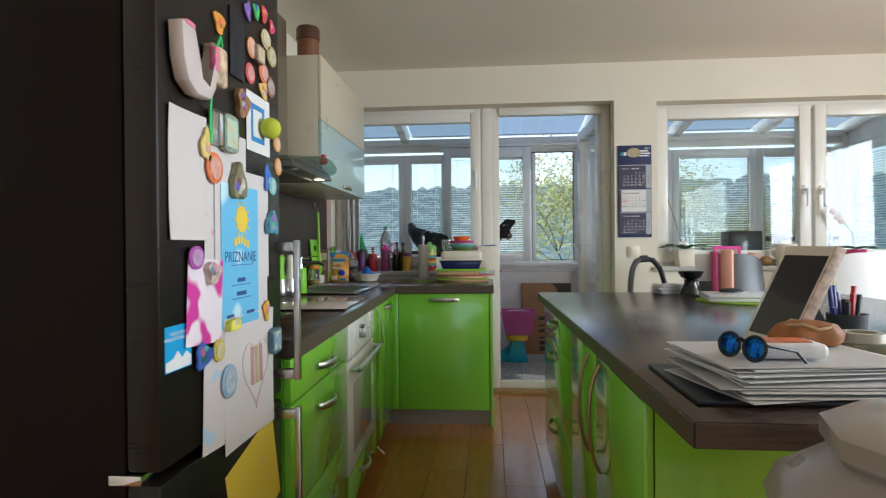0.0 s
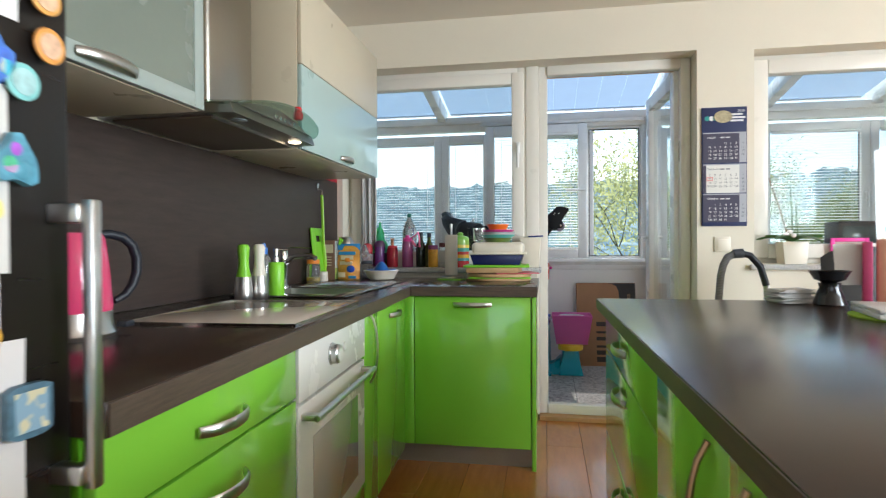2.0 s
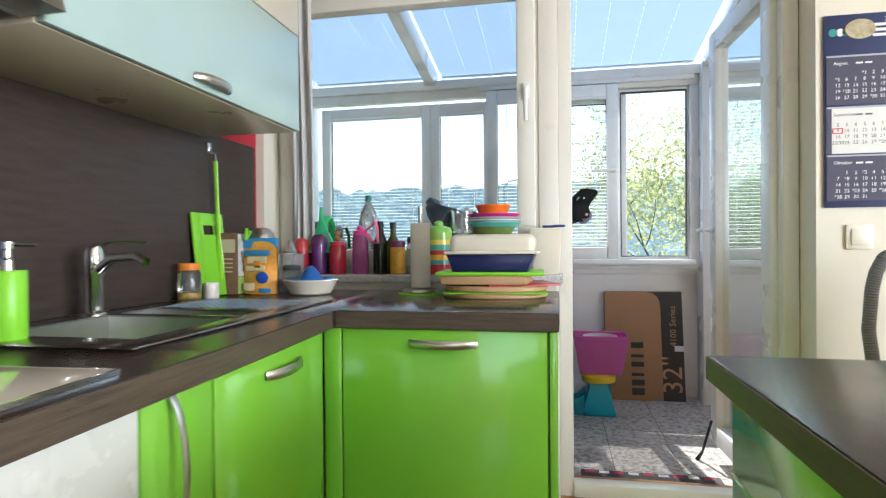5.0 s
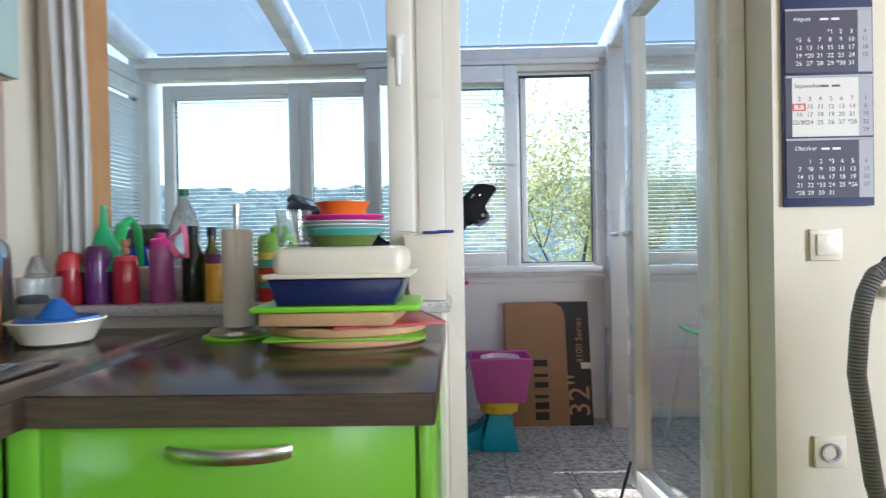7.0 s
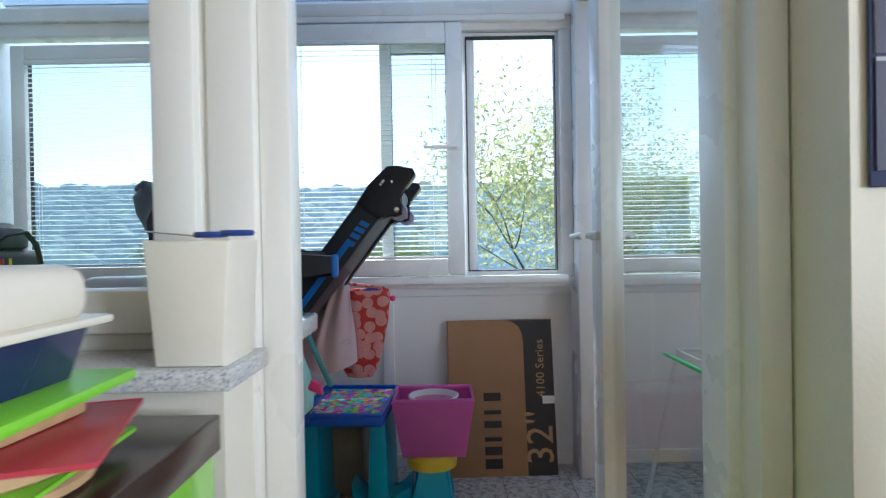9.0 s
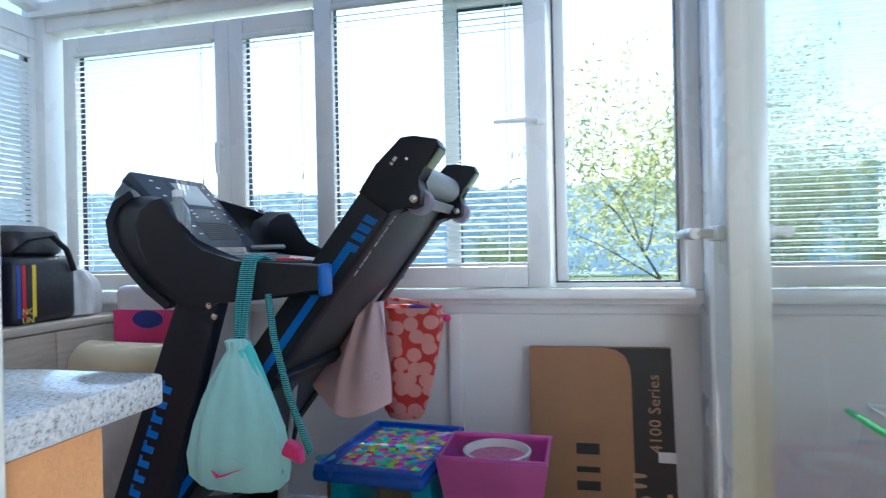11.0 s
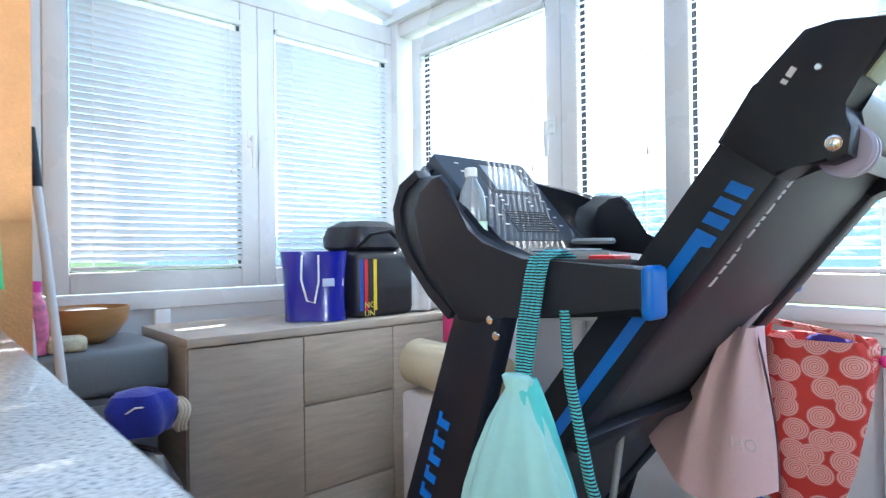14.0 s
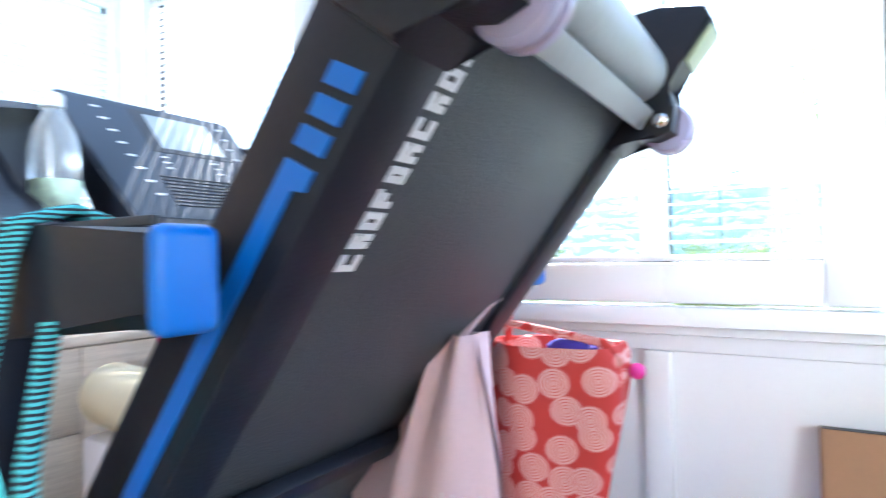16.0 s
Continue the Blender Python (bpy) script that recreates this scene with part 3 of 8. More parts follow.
for z0, z1 in ((0.72, 0.847), (0.41, 0.718), (0.105, 0.408)):
    f = front_x("drawer_front", du, 1.994, 2.777, z0, z1)
    grip((0.052, 2.355, z1 - 0.068), 0.18, f)
# oven unit
ou = thing("oven", (-0.3, 3.08, 0), "white built-in oven under the hob with a steel bar handle", "oven")
oven_white = mat("oven_white", (0.78, 0.76, 0.70), 0.25, var=0.02, bump=0)
part("body", Build().box(WB, 0.03, 2.783, 3.383, 0.1, 0.848), dark_seal, ou)
part("plinth", Build().box(WB, -0.01, 2.783, 3.383, 0, 0.1), bpy.data.materials["plinth"], ou)
part("control_panel", Build().box(0.03, 0.056, 2.786, 3.38, 0.705, 0.8475, 0.003), oven_white, ou)
for y, r in ((3.03, 1.0), (3.145, 0.5)):
    tn = Matrix.Translation((0.056, y, 0.785)) @ Matrix.Rotation(radians(90), 4, "Y") @ Matrix.Diagonal((r, r, 1 if r > 0.9 else 0.25, 1))
    kn = part("knob", Build().lathe([(0.033, 0), (0.033, 0.004), (0.029, 0.006), (0.029, 0.020), (0.025, 0.024), (0.020, 0.024)], n=28, m=tn), brushed if r > 0.9 else oven_white, ou)
    part("knob_face", Build().lathe([(0.0, 0.0225), (0.021, 0.0225), (0.020, 0.0265), (0, 0.027)], n=24, m=tn), oven_white, kn)
od = part("door", Build().box(0.03, 0.054, 2.786, 3.38, 0.245, 0.695, 0.004), oven_white, ou)
part("window", Build().box(0.054, 0.0565, 2.88, 3.29, 0.31, 0.59, 0.001), mat("oven_glass", (0.45, 0.42, 0.36), 0.06, var=0.02, bump=0, coat=1.0), od)
part("handle", Build().tube([(0.095, 2.80, 0.665), (0.095, 3.365, 0.665)], 0.0095, 12).box(0.05, 0.1, 2.80, 2.83, 0.657, 0.673, 0.003).box(0.05, 0.1, 3.335, 3.365, 0.657, 0.673, 0.003), brushed, od)
f = front_x("drawer_front", ou, 2.785, 3.381, 0.105, 0.24)
grip((0.052, 3.08, 0.19), 0.16, f)
# narrow pull-out and sink unit
nu = thing("pull_out_cabinet", (-0.3, 3.49, 0), "narrow glossy lime green pull-out cabinet with an upright handle", "cabinet", "base units of the kitchen")
part("body", Build().box(WB, 0.033, 3.387, 3.573, 0.1, 0.848), green_edge, nu)
part("plinth", Build().box(WB, -0.01, 3.387, 3.573, 0, 0.1), bpy.data.materials["plinth"], nu)
f = front_x("door", nu, 3.387, 3.573, 0.105, 0.847)
grip((0.052, 3.45, 0.72), 0.26, f, "z")
su = thing("sink_cabinet", (-0.3, 3.83, 0), "glossy lime green sink cabinet with a bowed handle", "cabinet", "base units of the kitchen")
part("body", Build().box(WB, 0.033, 3.577, 4.14, 0.1, 0.848), green_edge, su)
part("plinth", Build().box(WB, -0.01, 3.577, 4.2, 0, 0.1), bpy.data.materials["plinth"], su)
f = front_x("door", su, 3.577, 4.10, 0.105, 0.847)
grip((0.052, 3.85, 0.80), 0.17, f)
# peninsula under the window
pu = thing("corner_cabinet", (0.35, 4.5, 0), "glossy lime green cabinet below the window with end panel", "cabinet", "base units of the kitchen")
part("body", Build().box(0.04, 0.672, 4.165, 4.80, 0.1, 0.848), green_edge, pu)
part("plinth", Build().box(-0.01, 0.672, 4.20, 4.78, 0, 0.1), bpy.data.materials["plinth"], pu)
part("corner_strip", Build().box(0.036, 0.088, 4.147, 4.165, 0.105, 0.847, 0.002), green_gloss, pu)
f = part("door", Build().box(0.092, 0.668, 4.147, 4.165, 0.105, 0.847, 0.002), green_gloss, pu)
grip((0.385, 4.147, 0.81), 0.19, f, "x", (0, -1, 0))
part("end_panel", Build().box(0.674, 0.694, 4.145, 4.86, 0.0, 0.847, 0.002), green_gloss, pu)

edge_wood = mat("edge_wood", (0.085, 0.058, 0.042), 0.45, var=0.45, scale=12, bump=0.03, bscale=70, stretch=(1, 1, 12))
# continuous worktop with the sink's cut-out
sx0, sx1, sy0, sy1 = -0.46, -0.08, 3.54, 4.06
wt = thing("worktop", (-0.25, 3.4, 0.86), "dark brown wood-grain kitchen worktop round the corner", "worktop")
part("slab", Build().box(WB, 0.075, 1.985, sy0, 0.85, 0.90, 0.003), worktop_wood, wt)
part("slab", Build().box(WB, sx0, sy0, sy1, 0.85, 0.8995), worktop_wood, wt)
part("slab", Build().box(sx1, 0.0748, sy0, sy1, 0.85, 0.8998), worktop_wood, wt)
part("slab", Build().box(WB, 0.075, sy1, 4.87, 0.85, 0.90, 0.003), worktop_wood, wt)
part("slab", Build().box(0.0755, 0.70, 4.13, 4.87, 0.85, 0.90, 0.003), worktop_wood, wt)
sb = thing("splashback", (-0.59, 3.4, 0.902), "dark brown wood-grain splashback panels on the wall", "splashback")
part("panel", Build().box(-0.596, -0.582, 1.985, 4.5115, 0.902, 1.4875), splash_wood, sb)
part("panel", Build().box(-0.596, -0.5822, 4.512, 4.872, 0.902, 1.507), splash_wood, sb)

part("edge_band", Build().box(0.0752, 0.0772, 1.99, 3.53, 0.852, 0.8975), edge_wood, wt)
part("edge_band", Build().box(0.0752, 0.0772, 3.53, 4.127, 0.852, 0.8975), edge_wood, wt)
part("edge_band", Build().box(0.08, 0.698, 4.1278, 4.1298, 0.852, 0.8975), edge_wood, wt)


def slant(th):
    """The run of units stands a little askew to the wall: its front comes forward towards the fridge."""
    for ob in th.children_recursive:
        for v in ob.data.vertices:
            x, y, z = v.co
            if y >= 4.13:
                continue
            y2 = 4.13 + (y - 4.13) * 1.075 if y > 2.786 else 1.992 + (y - 1.992) * 0.8725
            w = min(1.0, max(0.0, (x - WB) / 0.671))
            v.co = (x + 0.05 * (4.13 - max(y2, 2.35)) * w, y2, z)


for th in (du, ou, nu, su, wt):
    slant(th)

# island
copper = mat("copper_handle", (0.36, 0.24, 0.16), 0.3, metal=1)
isl = thing("island_unit", (1.35, 2.5, 0), "glossy lime green kitchen island with drawers and doors", "island")
IX = 0.965
part("body", Build().box(IX + 0.02, 1.62, 1.56, 3.555, 0.1, 0.858), green_gloss, isl)
part("plinth", Build().box(IX + 0.06, 1.58, 1.62, 3.50, 0, 0.1), bpy.data.materials["plinth"], isl)
for y0, y1, zs in ((2.53, 3.56, ((0.72, 0.856), (0.41, 0.718), (0.105, 0.408))),):
    for z0, z1 in zs:
        f = part("drawer_front", Build().box(IX, IX + 0.018, y0 + 0.002, y1 - 0.002, z0 + 0.002, z1 - 0.002, 0.002), green_gloss, isl)
        grip((IX, (y0 + y1) / 2, z1 - 0.055), 0.18, f, "y", (-1, 0, 0))
for y0, y1, hy in ((2.06, 2.53, 2.14), (1.56, 2.06, 1.98)):
    f = part("door", Build().box(IX, IX + 0.018, y0 + 0.002, y1 - 0.002, 0.107, 0.854, 0.002), green_gloss, isl)
    grip((IX, hy, 0.70), 0.28, f, "z", (-1, 0, 0), copper)
iw = thing("island_worktop", (1.65, 2.4, 0.86), "dark brown wood-grain island worktop", "worktop")
part("slab", Build().prism([(0.968, 1.30), (2.40, 1.27), (2.40, 3.565), (0.935, 3.585)], "z", 0.86, 0.90, 0.003), worktop_wood, iw)
part("edge_band", Build().prism([(0.9655, 1.302), (0.9678, 1.302), (0.9348, 3.583), (0.9325, 3.583)], "z", 0.8625, 0.8975), edge_wood, iw)
part("edge_band", Build().prism([(0.970, 1.2975), (2.398, 1.2675), (2.398, 1.2698), (0.970, 1.2998)], "z", 0.8625, 0.8975), edge_wood, iw)
single("island_leg_panel", Build().box(1.66, 2.3, 1.56, 1.60, 0.0, 0.859, 0.002), green_gloss, "glossy lime green panel carrying the island worktop", "panel")

# fridge-freezer
fr = thing("fridge", (-0.24, 1.69, 0), "dark steel fridge-freezer covered in magnets and children's drawings", "fridge")
fr_side = mat("fridge_side", (0.011, 0.0075, 0.006), 0.55, var=0.1, spec=0.1)
fr_front = mat("fridge_front", (0.022, 0.018, 0.016), 0.3, metal=0.5, var=0.06, bump=0.01, bscale=150, stretch=(1, 1, 10))
part("body", Build().box(-0.59, 0.054, 1.405, 1.972, 0.03, 2.0, 0.004), fr_side, fr)
for z0, z1 in ((0.765, 2.0), (0.05, 0.745)):
    d = part("door", Build().box(0.058, 0.12, 1.40, 1.978, z0, z1, 0.008), fr_front, fr)
    h0, h1 = (0.80, 1.17) if z0 > 0.5 else (0.36, 0.73)
    part("handle", Build().box(0.164, 0.180, 1.946, 1.964, h0, h1, 0.003).box(0.118, 0.165, 1.94, 1.962, h0 + 0.005, h0 + 0.03, 0.003).box(0.118, 0.165, 1.94, 1.962, h1 - 0.03, h1 - 0.005, 0.003), brushed, d)
part("hinge", Build().box(0.03, 0.09, 1.392, 1.43, 0.746, 0.764, 0.003), chrome, fr)
part("foot", Build().box(-0.55, 0.0, 1.43, 1.95, 0, 0.03), dark_seal, fr)

# wall cabinets
wc = thing("wall_cabinet", (-0.45, 4.3, 1.52), "cream wall cabinet with a frosted glass lower flap", "wall cabinet", "wall cabinets")
part("body", Build().box(WB, -0.222, 3.462, 4.508, 1.488, 2.17, 0.002), cream_front, wc)
part("upper_flap", Build().box(-0.222, -0.202, 3.464, 4.506, 1.827, 2.168, 0.003), cream_front, wc)
gd = part("glass_flap", Build().box(-0.222, -0.202, 3.464, 4.506, 1.49, 1.824, 0.003), frosted, wc)
grip((-0.202, 3.975, 1.515), 0.16, gd)

# ---- sunroom things ----
black_plastic = mat("black_plastic", (0.013, 0.015, 0.022), 0.45, spec=0.4, var=0.15, bump=0.02, bscale=200)
dark_grey = mat("dark_grey", (0.05, 0.055, 0.065), 0.65, var=0.1)
console_face = mat("console_face", (0.045, 0.058, 0.08), 0.6, var=0.05, bump=0)
blue_plastic = mat("blue_plastic", (0.01, 0.16, 0.62), 0.35, var=0.05, bump=0)
belt_mat = mat("belt", (0.050, 0.056, 0.062), 0.42, var=0.12, bump=0.08, bscale=300)
silver_grey = mat("silver_grey", (0.35, 0.38, 0.38), 0.45, var=0.06)
white_print = mat("white_print", (0.8, 0.8, 0.8), 0.5, var=0.02, bump=0)
screen_mat = mat("grey_screen", (0.36, 0.40, 0.42), 0.45, var=0.03, bump=0)
SLATE = mat("polyurethane_wheel", (0.55, 0.52, 0.72), 0.25, var=0.05, bump=0, trans=0.2)

tm = thing("treadmill", (0.3, 6.37, SZ), "black folding treadmill with blue accents, deck folded up", "treadmill")
A = radians(52.5)
DX, DZ = math.cos(A), math.sin(A)
DM = Matrix(((DX, 0, -DZ, 0.69), (0, 1, 0, 0), (DZ, 0, DX, 1.17), (0, 0, 0, 1)))   # along the deck, across it, off its plane
rail_black = mat("rail_black", (0.009, 0.011, 0.019), 0.42, spec=0.35, var=0.12, bump=0.02, bscale=220)
pale_pad = mat("pale_green_pad", (0.42, 0.50, 0.33), 0.35, var=0.05, bump=0)


def deck(d, y, n):
    return DM @ Vector((d, y, n))


def deck_box(b, d0, d1, y0, y1, n0, n1, bev=0.004):
    return b.box(d0, d1, y0, y1, n0, n1, bev, m=DM)


FOOT = [(0.10, 0.044), (0.19, 0.040), (0.192, 0.046), (0.27, 0.034), (0.293, 0.008), (0.318, -0.043), (0.309, -0.060), (0.245, -0.060), (0.212, -0.058), (0.195, -0.088), (0.166, -0.105), (0.146, -0.092), (0.131, -0.062), (0.10, -0.052)]
for ya, yb, near in ((6.075, 6.142, True), (6.578, 6.645, False)):
    part("side_rail", Build().prism([(-0.95, -0.046), (0.12, -0.051), (0.12, 0.042), (-0.93, 0.050)], "y", ya, yb, 0.007, m=DM), rail_black, tm)
    cap = part("end_foot", Build().prism(FOOT, "y", ya - 0.005, yb + 0.004, 0.006, m=DM), rail_black, tm)
    part("end_pad", deck_box(Build(), 0.250, 0.304, ya + 0.006, yb - 0.002, -0.0645, -0.0592, 0.001), pale_pad, cap, "pale green end pad")
    for d, n, r in ((0.237, -0.013, 0.006), (0.169, -0.084, 0.010)):
        part("bolt", Build().lathe([(r, 0), (r, 0.004), (r * 0.6, 0.007), (0, 0.007)], n=12, m=Matrix.Translation(deck(d, ya - 0.005, n)) @ Matrix.Rotation(radians(90), 4, "X")), chrome, cap)
    w0 = deck(0.167, ya + 0.032, -0.087)
    part("wheel", Build().lathe([(0.008, 0), (0.030, 0), (0.034, 0.005), (0.034, 0.012), (0.030, 0.014), (0.030, 0.020), (0.034, 0.022), (0.034, 0.029), (0.030, 0.034), (0.008, 0.034)], n=32, m=Matrix.Translation(w0) @ Matrix.Rotation(radians(-90), 4, "X")), SLATE, tm, "translucent lilac transport wheel")
for d0, d1 in ((0.203, 0.209), (0.213, 0.226)):
    part("white_mark", deck_box(Build(), d0, d1, 6.0685, 6.0702, 0.009, 0.017, 0), white_print, tm)
part("running_deck", deck_box(Build(), -0.92, 0.150, 6.1425, 6.5775, -0.040, 0.036), belt_mat, tm, "grainy dark running belt")
part("roller", Build().tube([deck(0.205, 6.147, -0.018), deck(0.205, 6.573, -0.018)], 0.041, 24), silver_grey, tm)
part("cross_bar", deck_box(Build(), 0.145, 0.176, 6.180, 6.573, -0.070, -0.060, 0.003), silver_grey, tm, "flat grey cross bar between the feet")
# blue stripes on the near rail
part("blue_stripe", Build().prism([(-0.86, -0.026), (-0.032, -0.026), (-0.026, -0.038), (-0.008, -0.038), (-0.014, -0.006), (-0.050, -0.006), (-0.86, -0.006)], "y", 6.0725, 6.0755, m=DM), blue_plastic, tm)
for d0 in (0.004, 0.030, 0.056):
    part("blue_stripe", Build().prism([(d0, -0.038), (d0 + 0.018, -0.038), (d0 + 0.012, -0.006), (d0 - 0.006, -0.006)], "y", 6.0725, 6.0755, m=DM), blue_plastic, tm)
# maker's lettering as plain strokes along the underside
for i in range(10):
    d, w = 0.128 - i * 0.0234, (0.0185, 0.016)[i % 3 == 2]
    strokes = [(d - w, d - w + 0.0068, 6.150, 6.177), (d - w, d, 6.150, 6.1578), (d - w, d, 6.1692, 6.177)]
    if i % 2 == 0:
        strokes[2] = (d - w, d - 0.003, 6.1600, 6.1670)
    if i % 3:
        strokes.append((d - 0.0066, d, 6.150 if i % 2 else 6.162, 6.177))
    for k, (d0, d1, y0, y1) in enumerate(strokes):
        part("letter_mark", Build().box(d0, d1, y0, y1, -0.0412 - 0.0002 * k, -0.0399, m=DM), white_print, tm)
# uprights, base rails, and the sweeping arms that carry the grips
ARM = [(0.652, 1.100), (0.655, 1.028), (0.43, 1.026), (0.378, 1.010), (0.30, 0.990), (0.215, 1.0), (0.140, 1.048), (0.080, 1.108), (0.040, 1.162), (0.030, 1.222), (0.050, 1.262),
       (0.090, 1.286), (0.130, 1.288), (0.175, 1.262), (0.215, 1.205), (0.265, 1.158), (0.330, 1.128), (0.43, 1.112), (0.52, 1.107)]
for y, dx in ((5.985, 0.0), (6.672, -0.03)):
    part("upright", Build().prism([(-0.156, SZ + 0.04), (0.05, SZ + 0.04), (0.378, 1.014), (0.248, 1.006)], "y", y + 0.006, y + 0.058, 0.012), rail_black, tm)
    part("base_rail", Build().box(-0.42, 0.40, y - 0.01, y + 0.065, SZ, SZ + 0.06, 0.015), black_plastic, tm)
    ab = Build().prism([(x + dx, z) for x, z in ARM], "y", y, y + 0.072, 0.014)
    for v in ab.bm.verts:
        w = max(0.0, min(1.0, (0.34 - v.co.x) / 0.25))
        if v.co.y < y + 0.036:
            v.co.x += 0.105 * w
            v.co.z -= 0.012 * w
        elif w == 0:
            v.co.y -= 0.026
    arm = part("arm", ab, black_plastic, tm)
    part("grip_tip", Build().box(0.643 + dx, 0.664 + dx, y - 0.002, y + 0.048, 1.025, 1.103, 0.010, seg=4), blue_plastic, arm, "blue plastic grip end")
    part("grip_seam", Build().box(0.44 + dx, 0.62 + dx, y + 0.020, y + 0.026, 1.104, 1.1115, 0.001), dark_grey, arm)
    for x, z in ((0.352, 1.003), (0.366, 0.976)):
        part("bolt", Build().lathe([(0.008, 0), (0.008, 0.004), (0, 0.006)], n=10, m=Matrix.Translation((x, y + 0.004, z)) @ Matrix.Rotation(radians(90), 4, "X")), chrome, tm)
for i in range(10):
    x, z = 0.075 + i * 0.0142, 0.44 + i * 0.0385
    part("letter_mark", Build().prism([(x, z), (x + 0.030, z - 0.008), (x + 0.036, z + 0.008), (x + 0.006, z + 0.016)], "y", 5.9885, 5.9915).prism([(x + 0.006, z + 0.016), (x + 0.013, z + 0.014), (x + 0.016, z + 0.025), (x + 0.009, z + 0.027)], "y", 5.9885, 5.9915), blue_plastic, tm, "blue mark on the upright" if i == 0 else "")
part("base_cross", Build().box(-0.40, -0.32, 5.99, 6.73, SZ, SZ + 0.06, 0.012), black_plastic, tm)
part("motor_hood", Build().prism([(-0.36, SZ + 0.06), (0.12, SZ + 0.06), (0.16, 0.12), (0.02, 0.24), (-0.3, 0.2)], "y", 6.06, 6.66, 0.02), black_plastic, tm)
# console: tilted panel with screen, keys and ribbed speaker field; its local x runs down the slope
CA = math.atan2(0.248, 0.230)
CM = Matrix.Translation((-0.120, 6.450, 1.398)) @ Matrix.Rotation(CA, 4, "Y")
con = part("console", Build().prism([(0.0, -0.176), (0.012, -0.188), (0.335, -0.158), (0.335, 0.178), (0.012, 0.190), (0.0, 0.178)], "z", -0.052, 0.0, 0.010, m=CM), console_face, tm, "dark blue-grey console panel")


def on_console(name, x0, x1, y0, y1, z0, z1, material, bev=0.0008):
    return part(name, Build().box(x0, x1, y0, y1, z0, z1, bev, m=CM), material, con)


on_console("screen_frame", 0.024, 0.152, -0.055, 0.128, 0.0, 0.0015, dark_grey)
on_console("screen", 0.036, 0.140, -0.030, 0.112, 0.0015, 0.003, screen_mat)
for i in range(9):
    on_console("speaker_rib", 0.222 + i * 0.0095, 0.2265 + i * 0.0095, -0.070, 0.105, 0.0, 0.0022, dark_grey, 0)
for i in range(8):
    for y, w in ((-0.128 + i * 0.004, 0.016), (0.140 - i * 0.002, 0.014)):
        on_console("key_mark", 0.036 + i * 0.034, 0.0405 + i * 0.034, y, y + w, 0.0, 0.0012, white_print, 0)
for i in range(3):
    for k in range(2):
        on_console("key_mark", 0.165 + i * 0.016, 0.168 + i * 0.016, -0.045 + k * 0.11, -0.032 + k * 0.11, 0.0, 0.0012, white_print, 0)
part("console_back", Build().prism([(-0.135, 1.33), (-0.125, 1.378), (-0.10, 1.374), (0.02, 1.235), (0.12, 1.135), (0.30, 1.10), (0.28, 1.06), (0.08, 1.06)], "y", 6.275, 6.635, 0.014), black_plastic, tm)
near_curve = [(0.20, 1.004), (0.140, 1.048), (0.080, 1.108), (0.040, 1.162), (0.032, 1.222), (0.052, 1.262), (0.10, 1.286)]
far_curve = [(0.14, 1.03), (0.04, 1.075), (-0.04, 1.15), (-0.09, 1.22), (-0.125, 1.28), (-0.135, 1.325), (-0.115, 1.350)]
for ya, yb in ((6.035, 6.285), (6.69, 6.625)):
    def shell(u, v, ya=ya, yb=yb):
        k = min(5, int(u * 6))
        f = u * 6 - k
        a = Vector(near_curve[k]).lerp(Vector(near_curve[k + 1]), f)
        c = Vector(far_curve[k]).lerp(Vector(far_curve[k + 1]), f)
        w = v * v * (3 - 2 * v)
        return (a[0] + (c[0] - a[0]) * w, ya + (yb - ya) * v, a[1] + (c[1] - a[1]) * w)
    part("side_shell", Build().sheet(shell, 18, 8, 0.02), black_plastic, tm)
part("tray", Build().box(0.12, 0.42, 6.055, 6.672, 1.070, 1.095, 0.01), console_face, tm)
part("display_tray", Build().box(-0.10, 0.10, -0.14, 0.14, -0.004, 0.004, 0.003, m=pose(0.34, 6.38, 1.112, 0, 6, 0)), console_face, tm)
part("tray_rim", Build().box(0.236, 0.242, 6.24, 6.52, 1.116, 1.130, 0.002).box(0.242, 0.44, 6.234, 6.240, 1.104, 1.122, 0.002), silver_grey, tm)
part("safety_key", Build().box(0.42, 0.48, 6.19, 6.25, 1.095, 1.116, 0.005), mat("red_plastic", (0.55, 0.02, 0.03), 0.35, bump=0), tm, "red safety key")
part("cup_rim", Build().tube([(0.165 + 0.055 * math.cos(t * math.pi / 8), 6.155 + 0.05 * math.sin(t * math.pi / 8), 1.135) for t in range(17)], 0.008, 6), black_plastic, tm)
part("cup_rim", Build().tube([(0.165 + 0.055 * math.cos(t * math.pi / 8), 6.595 + 0.04 * math.sin(t * math.pi / 8), 1.150) for t in range(17)], 0.009, 6), silver_grey, tm)
part("fold_bar", deck_box(Build(), -0.455, -0.415, 6.078, 6.642, -0.066, -0.044, 0.004), rail_black, tm, "black cross beam under the deck")
part("gas_strut", Build().tube([(0.30, 6.345, 0.02), (0.345, 6.345, 0.42)], 0.014, 10).tube([(0.345, 6.345, 0.42), (0.398, 6.345, 0.755)], 0.008, 10).ball((0.398, 6.335, 0.762), 0.013, 10), silver_grey, tm)
